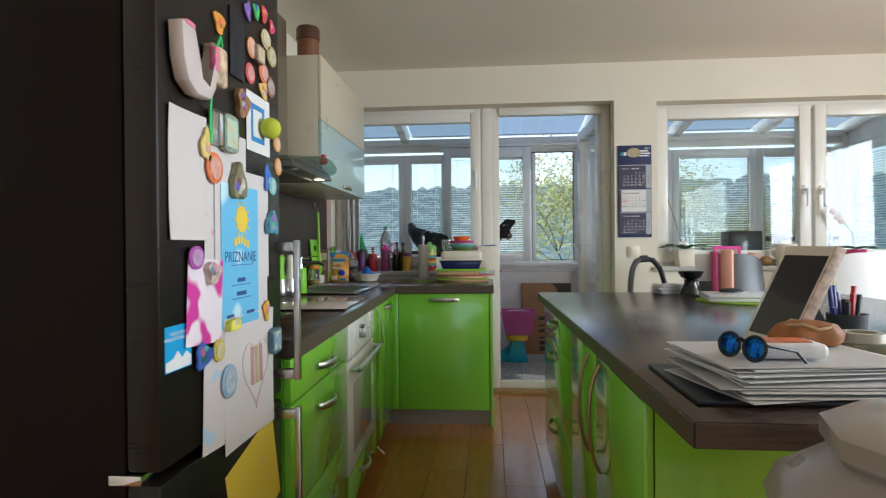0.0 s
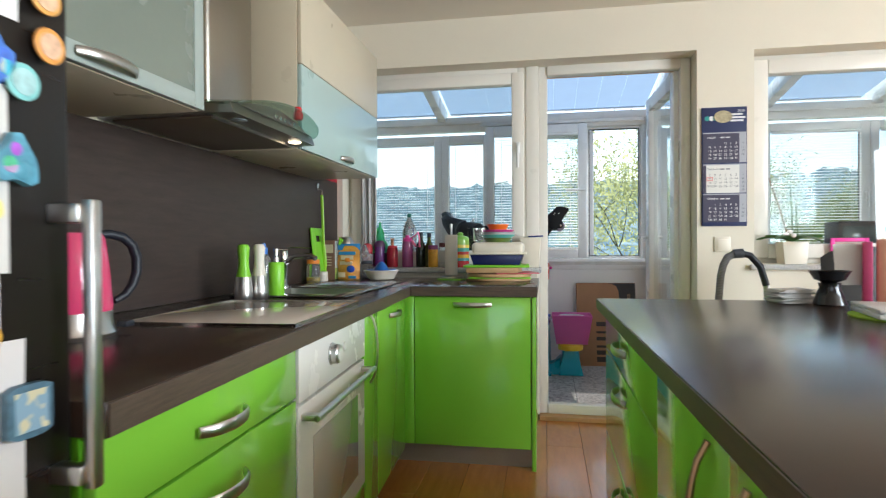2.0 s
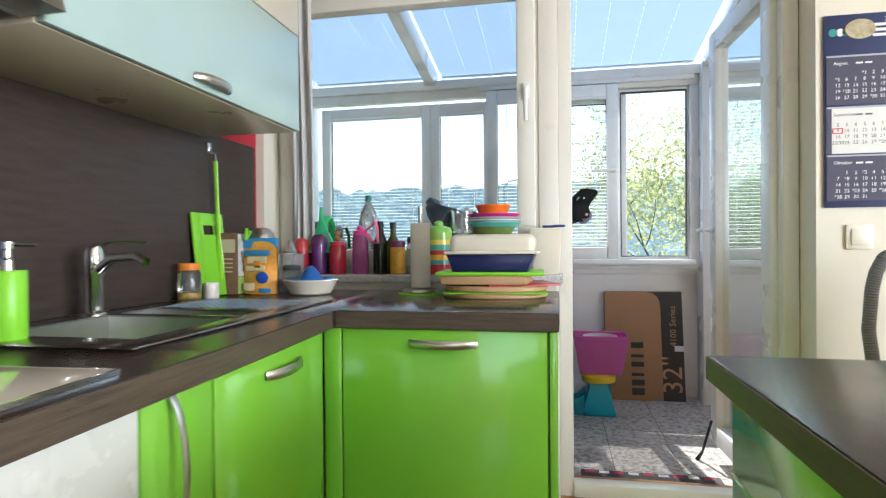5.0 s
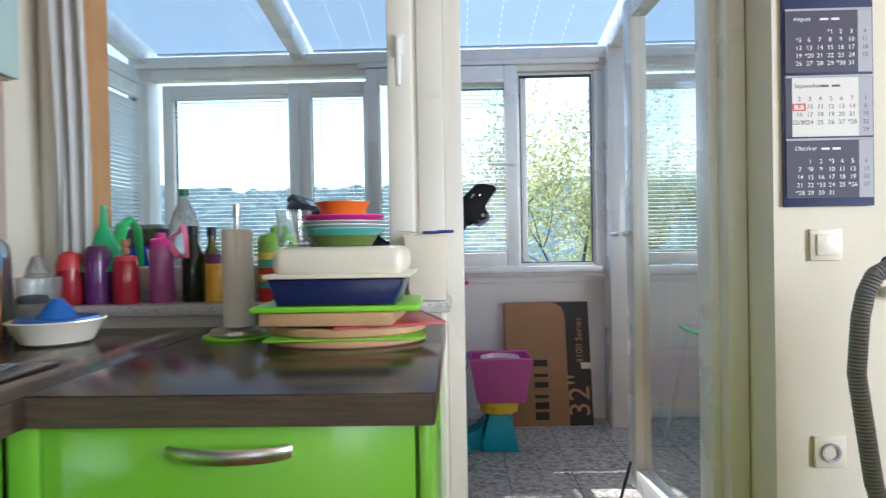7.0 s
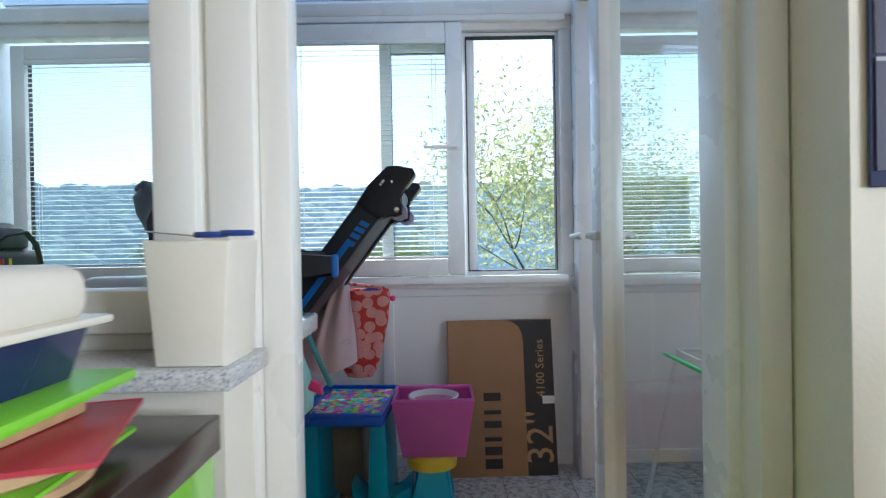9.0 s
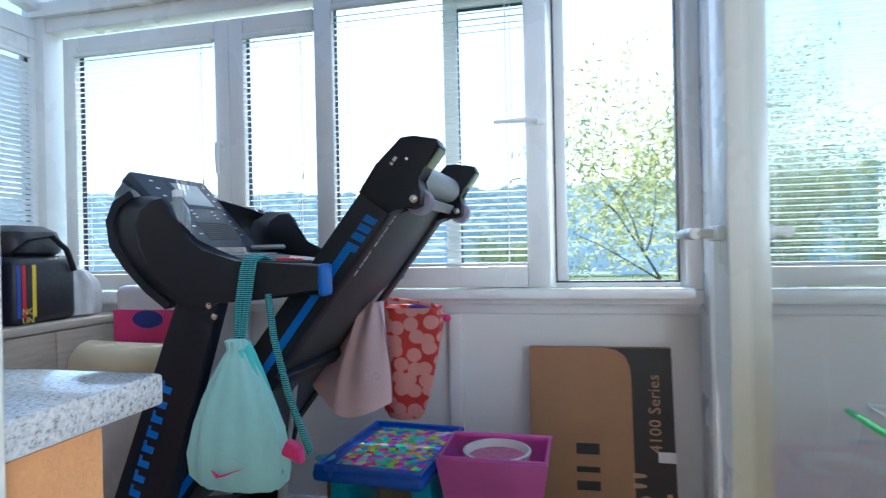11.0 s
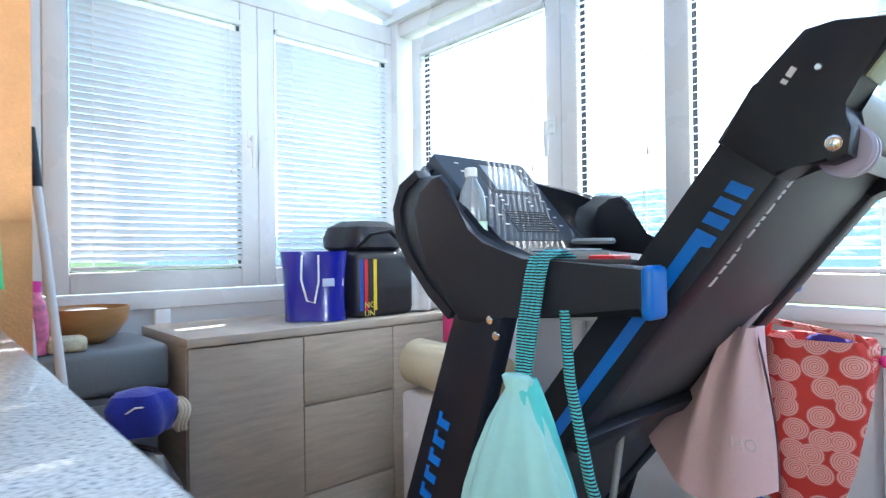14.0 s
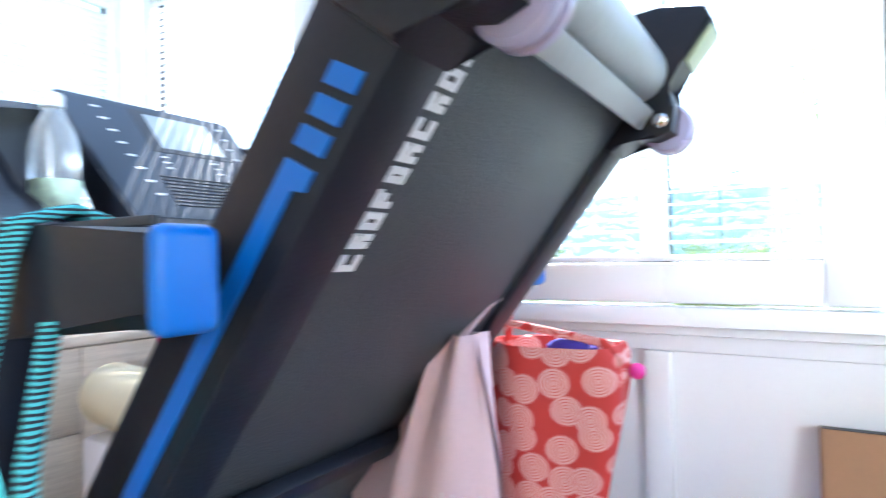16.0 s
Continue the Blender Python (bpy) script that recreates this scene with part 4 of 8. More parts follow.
# bottle on the console
def water_bottle(at, tilt=0):
    t = thing("water_bottle", (0, 0, 0), "clear plastic water bottle with a printed label in the cup holder", "bottle", m=pose(*at, 0, tilt, 0))
    part("body", Build().lathe([(0.026, 0), (0.030, 0.006), (0.031, 0.06), (0.028, 0.075), (0.031, 0.09), (0.031, 0.14), (0.026, 0.165), (0.013, 0.19), (0.0125, 0.20)], n=24), mat("bottle_plastic", (0.85, 0.9, 0.92), 0.08, trans=0.75, bump=0, var=0.02), t)
    part("label", Build().lathe([(0.0312, 0.03), (0.0316, 0.03), (0.0316, 0.095), (0.0312, 0.095)], n=24), mat("label_print", (0.62, 0.78, 0.55), 0.5, var=0.5, scale=30), t, "white, green and red label")
    part("cap", Build().lathe([(0.0145, 0.198), (0.0145, 0.215), (0.012, 0.218), (0, 0.218)], n=18), white_print, t)
    return t


water_bottle((0.150, 6.155, 1.096), -3)

t = thing("large_bottle", (-0.185, 5.21, 0.985), "large clear plastic bottle with a green cap on the outer sill", "bottle")
part("body", Build().lathe([(0.040, 0), (0.047, 0.008), (0.048, 0.09), (0.044, 0.11), (0.048, 0.13), (0.048, 0.21), (0.037, 0.255), (0.016, 0.295), (0.0135, 0.30), (0.0135, 0.312)], (-0.185, 5.21, 0.985), 26), bpy.data.materials["bottle_plastic"], t)
part("cap", Build().lathe([(0.0155, 0.31), (0.0155, 0.332), (0.013, 0.335), (0, 0.335)], (-0.185, 5.21, 0.985), 18), mat("cap_green", (0.01, 0.16, 0.12), 0.4, bump=0), t)

# ---- bags ----
def sack(name, prof, at, sx, sy, label, material, folds=9, depth=0.06, twist=0.0, seed=1, lean=(0, 0), category="bag"):
    """A hanging or standing cloth bag: rings with soft folds."""
    b = Build()
    n = 56
    rings = []
    for k, (r, z) in enumerate(prof):
        ring = []
        for i in range(n):
            a = 2 * math.pi * i / n
            f = 1 + depth * math.sin(folds * a + twist * k + seed) + depth * 0.8 * noise.noise((2 * math.cos(a) + seed, 2 * math.sin(a), z * 9))
            ring.append(b.bm.verts.new((at[0] + lean[0] * z + sx * r * f * math.cos(a), at[1] + lean[1] * z + sy * r * f * math.sin(a), at[2] + z)))
        rings.append(ring)
    for p, q in zip(rings, rings[1:]):
        for i in range(n):
            b.bm.faces.new((p[i], p[(i + 1) % n], q[(i + 1) % n], q[i]))
    b.bm.faces.new(rings[0][::-1])
    b.bm.faces.new(rings[-1])
    return b


mint = mat("mint_cloth", (0.37, 0.73, 0.75), 0.7, var=0.08, bump=0.03, bscale=60, sheen=0.2)
mint_bright = mat("mint_bright", (0.12, 0.62, 0.62), 0.6, var=0.08)
pink_cloth = mat("pink_cloth", (0.80, 0.59, 0.63), 0.75, var=0.06, bump=0.03, bscale=120)
ds = thing("drawstring_bag", (0.46, 6.0, 0.6), "mint green drawstring gym bag hanging from the treadmill grip", "bag")
part("body", sack("b", [(0.02, 0.0), (0.10, 0.006), (0.125, 0.03), (0.13, 0.08), (0.116, 0.15), (0.092, 0.21), (0.060, 0.27), (0.038, 0.305), (0.024, 0.325), (0.032, 0.345), (0.024, 0.35)], (0.460, 5.935, 0.580), 0.98, 0.36, "", mint, 11, 0.05), mint, ds)
part("side_panel", sack("b", [(0.02, 0.0), (0.05, 0.03), (0.052, 0.10), (0.05, 0.17), (0.035, 0.26), (0.02, 0.325)], (0.548, 5.945, 0.60), 0.9, 0.7, "", mint_bright, 7, 0.07, lean=(-0.24, 0)), mint_bright, ds, "bright turquoise side panel")
part("emblem", Build().tube([(0.42, 5.885, 0.640), (0.44, 5.881, 0.627), (0.46, 5.880, 0.633), (0.505, 5.883, 0.650)], [0.001, 0.006, 0.005, 0.001], 8, flat=0.4), mat("magenta_print", (0.75, 0.05, 0.22), 0.5, bump=0), ds, "magenta printed curved mark")
part("corner_patch", Build().prism([(0.57, 0.67), (0.62, 0.65), (0.615, 0.685), (0.585, 0.70)], "y", 5.925, 5.955, 0.004), bpy.data.materials["magenta_print"], ds)
cord_striped = mat("cord_striped", (0.05, 0.30, 0.33), 0.8, var=0.05)
nt = cord_striped.node_tree
wv, cr = nt.nodes.new("ShaderNodeTexWave"), nt.nodes.new("ShaderNodeValToRGB")
wv.bands_direction, wv.inputs["Scale"].default_value, wv.inputs["Distortion"].default_value = "Z", 66.0, 2.5
tcn = nt.nodes.new("ShaderNodeTexCoord")
nt.links.new(tcn.outputs["Object"], wv.inputs["Vector"])
cr.color_ramp.elements[0].color, cr.color_ramp.elements[1].color = (0.015, 0.02, 0.03, 1), (0.10, 0.50, 0.52, 1)
cr.color_ramp.elements[0].position, cr.color_ramp.elements[1].position = 0.4, 0.6
nt.links.new(wv.outputs["Fac"], cr.inputs[0])
nt.links.new(cr.outputs[0], nt.nodes["Principled BSDF"].inputs["Base Color"])
for dx in (-0.016, -0.006, 0.005, 0.015):
    part("cord", Build().tube([(0.460 + dx * 0.6, 5.945, 0.905), (0.462 + dx, 5.958, 1.0), (0.470 + dx, 5.970, 1.085), (0.471 + dx, 5.980, 1.112), (0.472 + dx, 6.018, 1.124), (0.474 + dx, 6.05, 1.112)], 0.0052, 8), cord_striped, ds)
part("long_cord", Build().tube([(0.515, 5.985, 1.030), (0.545, 5.955, 0.93), (0.595, 5.93, 0.80), (0.650, 5.92, 0.68)], 0.0085, 8), cord_striped, ds)

pb = thing("pink_tote", (0.52, 6.5, 0.62), "pale pink cloth tote bag hanging from the treadmill", "bag")


def tote_face(side):
    def f(u, v):
        z0 = 0.690 - 0.048 * u - 0.062 * math.sin(math.pi * u)
        return (0.375 + 0.268 * u * (1 - 0.80 * v) + 0.192 * v + 0.010 * math.sin(7 * u + 3 * v), 6.50 + side * (0.055 * math.sin(math.pi * u) ** 0.6 * (1 - v * 0.65) + 0.006) + 0.013 * math.sin(14 * u + 3 * v) * (0.35 + 0.6 * v), z0 + (0.965 - z0) * v)
    return f


part("body", Build().sheet(tote_face(-1), 22, 16).sheet(tote_face(1), 22, 16), pink_cloth, pb)
part("handle", Build().tube([(0.585, 6.50, 0.955), (0.605, 6.55, 1.00), (0.62, 6.66, 1.035)], 0.009, 8, flat=0.4), pink_cloth, pb)
words("faded_print", "HO", 0.035, mat("faded_print", (0.86, 0.76, 0.78), 0.7, bump=0), pb, Matrix.Translation((0.605, 6.446, 0.735)) @ Matrix.Rotation(radians(90), 4, "X"))

# red bag with coral circles
red_dots = mat("red_circles", (0.62, 0.05, 0.04), 0.7, var=0.06, bump=0.02)
nt = red_dots.node_tree
vo, wr, cr, tcn = nt.nodes.new("ShaderNodeTexVoronoi"), nt.nodes.new("ShaderNodeMath"), nt.nodes.new("ShaderNodeValToRGB"), nt.nodes.new("ShaderNodeTexCoord")
vo.inputs["Scale"].default_value = 21.0
vo.inputs["Randomness"].default_value = 0.7
vo.voronoi_dimensions = "2D"
sx, cx = nt.nodes.new("ShaderNodeSeparateXYZ"), nt.nodes.new("ShaderNodeCombineXYZ")
nt.links.new(tcn.outputs["Object"], sx.inputs[0])
nt.links.new(sx.outputs["X"], cx.inputs["X"])
nt.links.new(sx.outputs["Z"], cx.inputs["Y"])
nt.links.new(cx.outputs[0], vo.inputs["Vector"])
wr.operation, wr.inputs[1].default_value = "PINGPONG", 0.05
nt.links.new(vo.outputs["Distance"], wr.inputs[0])
cr.color_ramp.interpolation = "LINEAR"
cr.color_ramp.elements[0].color, cr.color_ramp.elements[1].color = (0.68, 0.08, 0.07, 1), (0.84, 0.46, 0.42, 1)
cr.color_ramp.elements[0].position, cr.color_ramp.elements[1].position = 0.004, 0.022
nt.links.new(wr.outputs[0], cr.inputs[0])
mixn, lt = nt.nodes.new("ShaderNodeMix"), nt.nodes.new("ShaderNodeMath")
mixn.data_type = "RGBA"
lt.operation, lt.inputs[1].default_value = "LESS_THAN", 0.52
nt.links.new(vo.outputs["Distance"], lt.inputs[0])
nt.links.new(lt.outputs[0], mixn.inputs["Factor"])
mixn.inputs["A"].default_value = (0.62, 0.05, 0.04, 1)
nt.links.new(cr.outputs[0], mixn.inputs["B"])
nt.links.new(mixn.outputs["Result"], nt.nodes["Principled BSDF"].inputs["Base Color"])
rb = thing("red_bag", (0.65, 6.7, 0.53), "red cloth shopping bag with a coral circle pattern", "bag")
part("body", sack("b", [(0.02, 0.0), (0.048, 0.005), (0.064, 0.03), (0.086, 0.12), (0.100, 0.22), (0.110, 0.29), (0.114, 0.345), (0.112, 0.385), (0.104, 0.400), (0.094, 0.398), (0.088, 0.375), (0.06, 0.345)], (0.632, 6.70, 0.53), 1.12, 0.75, "", red_dots, 5, 0.07, twist=0.25, seed=3, lean=(0.055, 0)), red_dots, rb)
part("handle", Build().tube([(0.560, 6.66, 0.915), (0.553, 6.66, 0.950), (0.575, 6.67, 0.962), (0.66, 6.66, 0.952), (0.75, 6.66, 0.938), (0.775, 6.67, 0.905)], 0.007, 8, flat=0.5), red_dots, rb)
part("handle", Build().tube([(0.565, 6.70, 0.92), (0.57, 6.70, 0.98), (0.60, 6.70, 1.022)], 0.008, 8, flat=0.5), red_dots, rb)
part("folded_cloth", Build().ball((0.695, 6.67, 0.925), 0.034, 14, 1.3, 0.8, 0.5), mat("violet_cloth", (0.05, 0.03, 0.30), 0.7), rb, "violet cloth inside")
part("trim", Build().ball((0.783, 6.73, 0.885), 0.014, 10), mat("hot_pink", (0.8, 0.05, 0.35), 0.6), rb)

# ---- toy table with tub ----
TZ = 0.42
tt = thing("toy_table", (0.6, 6.6, SZ), "blue plastic play table with colourful printed top and turquoise legs", "toy table")
toy_blue = mat("toy_blue", (0.01, 0.10, 0.55), 0.25, var=0.04, bump=0, coat=0.3)
toy_turq = mat("toy_turquoise", (0.02, 0.42, 0.62), 0.3, var=0.04, bump=0, coat=0.2)
toy_yellow = mat("toy_yellow", (0.75, 0.55, 0.03), 0.35, bump=0, var=0.04)
m45 = Matrix.Translation((0.580, 6.72, 0)) @ Matrix.Rotation(radians(-4), 4, "Z")
part("tabletop", Build().box(-0.19, 0.20, -0.26, 0.26, TZ - 0.045, TZ, 0.018, m=m45, seg=3), toy_blue, tt)
part("rim", Build().tube([m45 @ Vector((0.18 * c + 0.005, 0.245 * s, TZ)) for c, s in ((-1, -1), (1, -1), (1, 1), (-1, 1), (-1, -1))], 0.012, 8), toy_blue, tt)
pr = mat("toy_print", (0.6, 0.6, 0.5), 0.2, coat=0.6, bump=0)
nt = pr.node_tree
vo, hs, tcn = nt.nodes.new("ShaderNodeTexVoronoi"), nt.nodes.new("ShaderNodeHueSaturation"), nt.nodes.new("ShaderNodeTexCoord")
vo.inputs["Scale"].default_value = 42
hs.inputs["Saturation"].default_value = 1.6
nt.links.new(tcn.outputs["Object"], vo.inputs["Vector"])
nt.links.new(vo.outputs["Color"], hs.inputs["Color"])
nt.links.new(hs.outputs[0], nt.nodes["Principled BSDF"].inputs["Base Color"])
part("printed_sheet", Build().box(-0.13, 0.17, -0.20, 0.20, TZ, TZ + 0.002, 0, m=m45), pr, tt, "colourful printed picture sheet")
part("cup_recess", Build().lathe([(0.022, 0), (0.034, 0.003), (0.036, 0.006), (0.03, 0.007)], n=18, m=m45 @ Matrix.Translation((-0.185, -0.17, TZ))), toy_turq, tt)
for sx in (-1, 1):
    part("leg", Build().prism([(-0.05, SZ), (0.05, SZ), (0.035, TZ - 0.045), (-0.035, TZ - 0.045)], "y", -0.14, 0.14, 0.012, m=m45 @ Matrix.Translation((0.15 * sx, 0, 0))), toy_turq, tt)
    part("foot", Build().box(-0.07, 0.07, -0.19, 0.19, SZ, SZ + 0.03, 0.012, m=m45 @ Matrix.Translation((0.15 * sx, 0, 0))), toy_turq, tt)
# toy stool with bench
ts = thing("toy_stool", (0.92, 6.85, SZ), "turquoise plastic play stool with a yellow seat ring", "toy stool")
part("base", Build().prism([(-0.11, SZ), (0.115, SZ), (0.085, SZ + 0.05), (0.07, 0.155), (-0.07, 0.155), (-0.085, SZ + 0.05)], "y", -0.10, 0.10, 0.014, m=Matrix.Translation((0.955, 6.87, 0))), toy_turq, ts)
part("beam", Build().prism([(0.60, SZ), (0.86, SZ), (0.87, 0.10), (0.80, 0.02), (0.66, 0.01), (0.60, 0.08)], "y", 6.80, 6.94, 0.012), toy_turq, ts)
part("ring", Build().lathe([(0.075, 0.155), (0.108, 0.16), (0.112, 0.198), (0.10, 0.2165), (0.06, 0.2165)], (0.955, 6.83, 0), 28), toy_yellow, ts, "yellow plastic seat ring")
tub_mat = cloth_through("pink_tub_plastic", (0.78, 0.20, 0.60), 0.45)
tub_mat.node_tree.nodes["Principled BSDF"].inputs["Coat Weight"].default_value = 0.6
tub = thing("storage_tub", (0.965, 6.85, 0.215), "translucent pink plastic storage tub on the toy stool", "tub")
b = Build()
o0 = 0.135
pr0 = [(-o0, -0.10), (o0, -0.10), (o0, 0.10), (-o0, 0.10)]
lo = [b.bm.verts.new((0.965 + x, 6.85 + y, 0.217)) for x, y in pr0]
hi = [b.bm.verts.new((0.965 + x * 1.3, 6.85 + y * 1.45, 0.468)) for x, y in pr0]
li = [b.bm.verts.new((0.965 + x * 0.96, 6.85 + y * 0.95, 0.222)) for x, y in pr0]
hi2 = [b.bm.verts.new((0.965 + x * 1.25, 6.85 + y * 1.29, 0.465)) for x, y in pr0]
b.bm.faces.new(lo[::-1])
b.bm.faces.new(li)
for i in range(4):
    j = (i + 1) % 4
    b.bm.faces.new((lo[i], lo[j], hi[j], hi[i]))
    b.bm.faces.new((hi[i], hi[j], hi2[j], hi2[i]))
    b.bm.faces.new((hi2[i], hi2[j], li[j], li[i]))
part("body", b, tub_mat, tub)
part("lip", Build().tube([(0.965 + x * 1.24, 6.85 + y * 1.24, 0.465) for x, y in pr0 + pr0[:1]], 0.009, 8), tub_mat, tub)
bk = thing("toy_bucket", (0.965, 6.85, 0.26), "white plastic bucket with pink dotted band inside the tub", "bucket")
part("body", Build().lathe([(0.085, 0.0), (0.105, 0.225), (0.112, 0.228), (0.113, 0.236), (0.106, 0.238), (0.098, 0.22), (0.08, 0.01), (0, 0.008)], (0.965, 6.85, 0.224), 36), white_print, bk)
part("band", Build().lathe([(0.1025, 0.17), (0.1055, 0.17), (0.1085, 0.212), (0.1055, 0.212)], (0.965, 6.85, 0.224), 36), mat("dotted_band", (0.5, 0.12, 0.25), 0.4, var=0.5, scale=60), bk, "pink dotted band")
part("contents", Build().box(0.915, 1.02, 6.80, 6.90, 0.40, 0.43, 0.01), mat("mint_contents", (0.35, 0.72, 0.5), 0.5, var=0.4, scale=40), bk)

for th in (ts, tub, bk):
    th.matrix_basis.translation += Vector((0.0, -0.21, 0))

# ---- television carton ----
cardboard = mat("cardboard", (0.40, 0.22, 0.11), 0.8, var=0.08, bump=0.02)
black_card = mat("black_card", (0.025, 0.023, 0.024), 0.5, var=0.1)
bxm = pose(1.04, 7.02, SZ, -9.0, 0, 2)
bx = thing("television_carton", (0, 0, 0), "brown and black cardboard television carton leaning on the parapet", "carton", m=bxm)
BW, BH, BD = 0.555, 0.80, 0.11
part("carton", Build().box(0, BW, 0, BD, 0, BH, 0.004), cardboard, bx)
part("black_print", Build().prism([(0.40, 0.0), (BW - 0.001, 0.0), (BW - 0.001, BH - 0.004), (0.30, BH - 0.004), (0.345, BH - 0.012), (0.378, BH - 0.035), (0.395, BH - 0.075), (0.40, BH - 0.12)], "y", -0.0012, -0.0002), black_card, bx)
part("top_print", Build().box(0.002, BW - 0.002, 0.001, BD - 0.001, BH, BH + 0.001), black_card, bx)
part("top_label", Build().box(0.32, 0.46, 0.02, 0.08, BH + 0.001, BH + 0.002), white_print, bx)
rot = Matrix.Rotation(radians(90), 4, "X") @ Matrix.Rotation(radians(90), 4, "Z")
tan_print = mat("tan_print", (0.50, 0.30, 0.16), 0.7, bump=0)
words("size_print", "32''", 0.20, tan_print, bx, Matrix.Translation((0.475, -0.002, 0.19)) @ rot)
words("series_print", "4100 Series", 0.064, tan_print, bx, Matrix.Translation((0.485, -0.002, 0.545)) @ rot)
for i, w in enumerate((0.07, 0.06, 0.03, 0.05, 0.03, 0.06)):
    part("brand_bar", Build().box(0.18, 0.27, -0.0022, -0.0002, 0.04 + i * 0.068, 0.04 + i * 0.068 + w * 0.7), black_card, bx)
part("tape", Build().box(0.49, BW + 0.002, -0.003, -0.0012, 0.36, 0.40), white_print, bx)

# ---- sideboard ----
ash = mat("ash_wood", (0.52, 0.45, 0.37), 0.45, var=0.16, scale=6, bump=0.02, bscale=30, stretch=(1, 1, 9))
ash_h = mat("ash_wood_level", (0.50, 0.43, 0.35), 0.45, var=0.18, scale=6, bump=0.02, bscale=30, stretch=(1, 1, 9))
sb = thing("sideboard", (-1.1, 6.5, SZ), "pale grey-brown wood-grain sideboard with doors and drawers", "sideboard")
SF, ST = -0.83, 0.862
part("top", Build().box(-1.325, SF + 0.008, 5.85, 7.07, ST - 0.03, ST, 0.003), ash, sb)
part("body", Build().box(-1.325, SF - 0.02, 5.855, 7.065, SZ + 0.0, ST - 0.03), ash, sb)
part("door", Build().box(SF - 0.019, SF, 5.857, 6.256, SZ + 0.06, ST - 0.036, 0.002), ash_h, sb)
part("door", Build().box(SF - 0.019, SF, 6.662, 7.062, SZ + 0.06, ST - 0.036, 0.002), ash_h, sb)
for z0, z1 in ((0.585, ST - 0.036), (0.265, 0.57), (SZ + 0.06, 0.25)):
    part("drawer", Build().box(SF - 0.019, SF, 6.26, 6.658, z0, z1, 0.002), ash_h, sb)

# things on the sideboard
gb = thing("gift_bag", (-1.06, 6.32, ST), "glossy royal blue gift bag with a white cord handle", "bag")
blue_foil = mat("blue_foil", (0.012, 0.018, 0.33), 0.16, var=0.1, bump=0.05, bscale=25, coat=0.6)
part("body", sack("b", [(0.10, 0.0), (0.128, 0.004), (0.126, 0.1), (0.128, 0.2), (0.134, 0.272), (0.126, 0.272)], (-1.04, 6.358, ST), 1.1, 0.98, "", blue_foil, 4, 0.11, seed=0.78), blue_foil, gb)
part("cord_handle", Build().tube([(-0.925, 6.24, 1.12), (-0.905, 6.225, 1.03), (-0.90, 6.245, 0.95), (-0.895, 6.275, 0.94), (-0.89, 6.29, 1.02), (-0.90, 6.295, 1.12)], 0.004, 6), white_print, gb)
part("pale_print", Build().box(-0.897, -0.892, 6.31, 6.40, 1.0, 1.03), mat("pale_print", (0.5, 0.55, 0.75), 0.4, bump=0), gb)
black_nylon = mat("black_nylon", (0.018, 0.018, 0.024), 0.42, var=0.25, bump=0.08, bscale=45)
spb = thing("sports_bag", (-1.06, 6.650, ST), "black sports bag with red, yellow and blue side stripes", "bag")
part("body", Build().box(-1.25, -0.885, 6.490, 6.790, ST, 1.135, 0.035, seg=3), black_nylon, spb)
part("top_pouch", sack("b", [(0.12, 0.0), (0.165, 0.03), (0.17, 0.07), (0.15, 0.115), (0.10, 0.14), (0.03, 0.145)], (-1.06, 6.640, 1.12), 1.0, 0.95, "", black_nylon, 5, 0.06, seed=5), black_nylon, spb)
for y, c in ((6.505, (0.03, 0.08, 0.40)), (6.527, (0.55, 0.02, 0.03)), (6.549, (0.02, 0.02, 0.02)), (6.571, (0.75, 0.55, 0.02))):
    part("stripe", Build().box(-0.886, -0.8835, y, y + 0.016, ST + 0.03, 1.10), mat("stripe_%d" % round(y * 1000), c, 0.5, bump=0), spb)
part("strap", Build().tube([(-0.95, 6.530, 1.14), (-0.87, 6.550, 1.20), (-0.85, 6.630, 1.215), (-0.86, 6.710, 1.16), (-0.875, 6.760, 1.07)], 0.012, 8, flat=0.5), black_nylon, spb)
words("lettering", "NG\nUN", 0.035, mat("yellow_print", (0.75, 0.6, 0.1), 0.5, bump=0), spb, Matrix.Translation((-0.883, 6.550, ST + 0.035)) @ Matrix.Rotation(radians(90), 4, "Z") @ Matrix.Rotation(radians(90), 4, "X"))
foil = mat("grey_bag_plastic", (0.55, 0.53, 0.52), 0.3, var=0.25, bump=0.08, bscale=30)
single("plastic_bag", sack("b", [(0.07, 0.0), (0.10, 0.01), (0.105, 0.08), (0.09, 0.15), (0.06, 0.20), (0.02, 0.22)], (-1.0, 6.90, ST), 1.1, 1.0, "", foil, 7, 0.13, seed=2), foil, "crumpled translucent grey plastic bag on the sideboard", "bag")

gb.matrix_basis.translation += Vector((0.02, 0.055, 0))
spb.matrix_basis.translation += Vector((0.0, 0.035, 0))

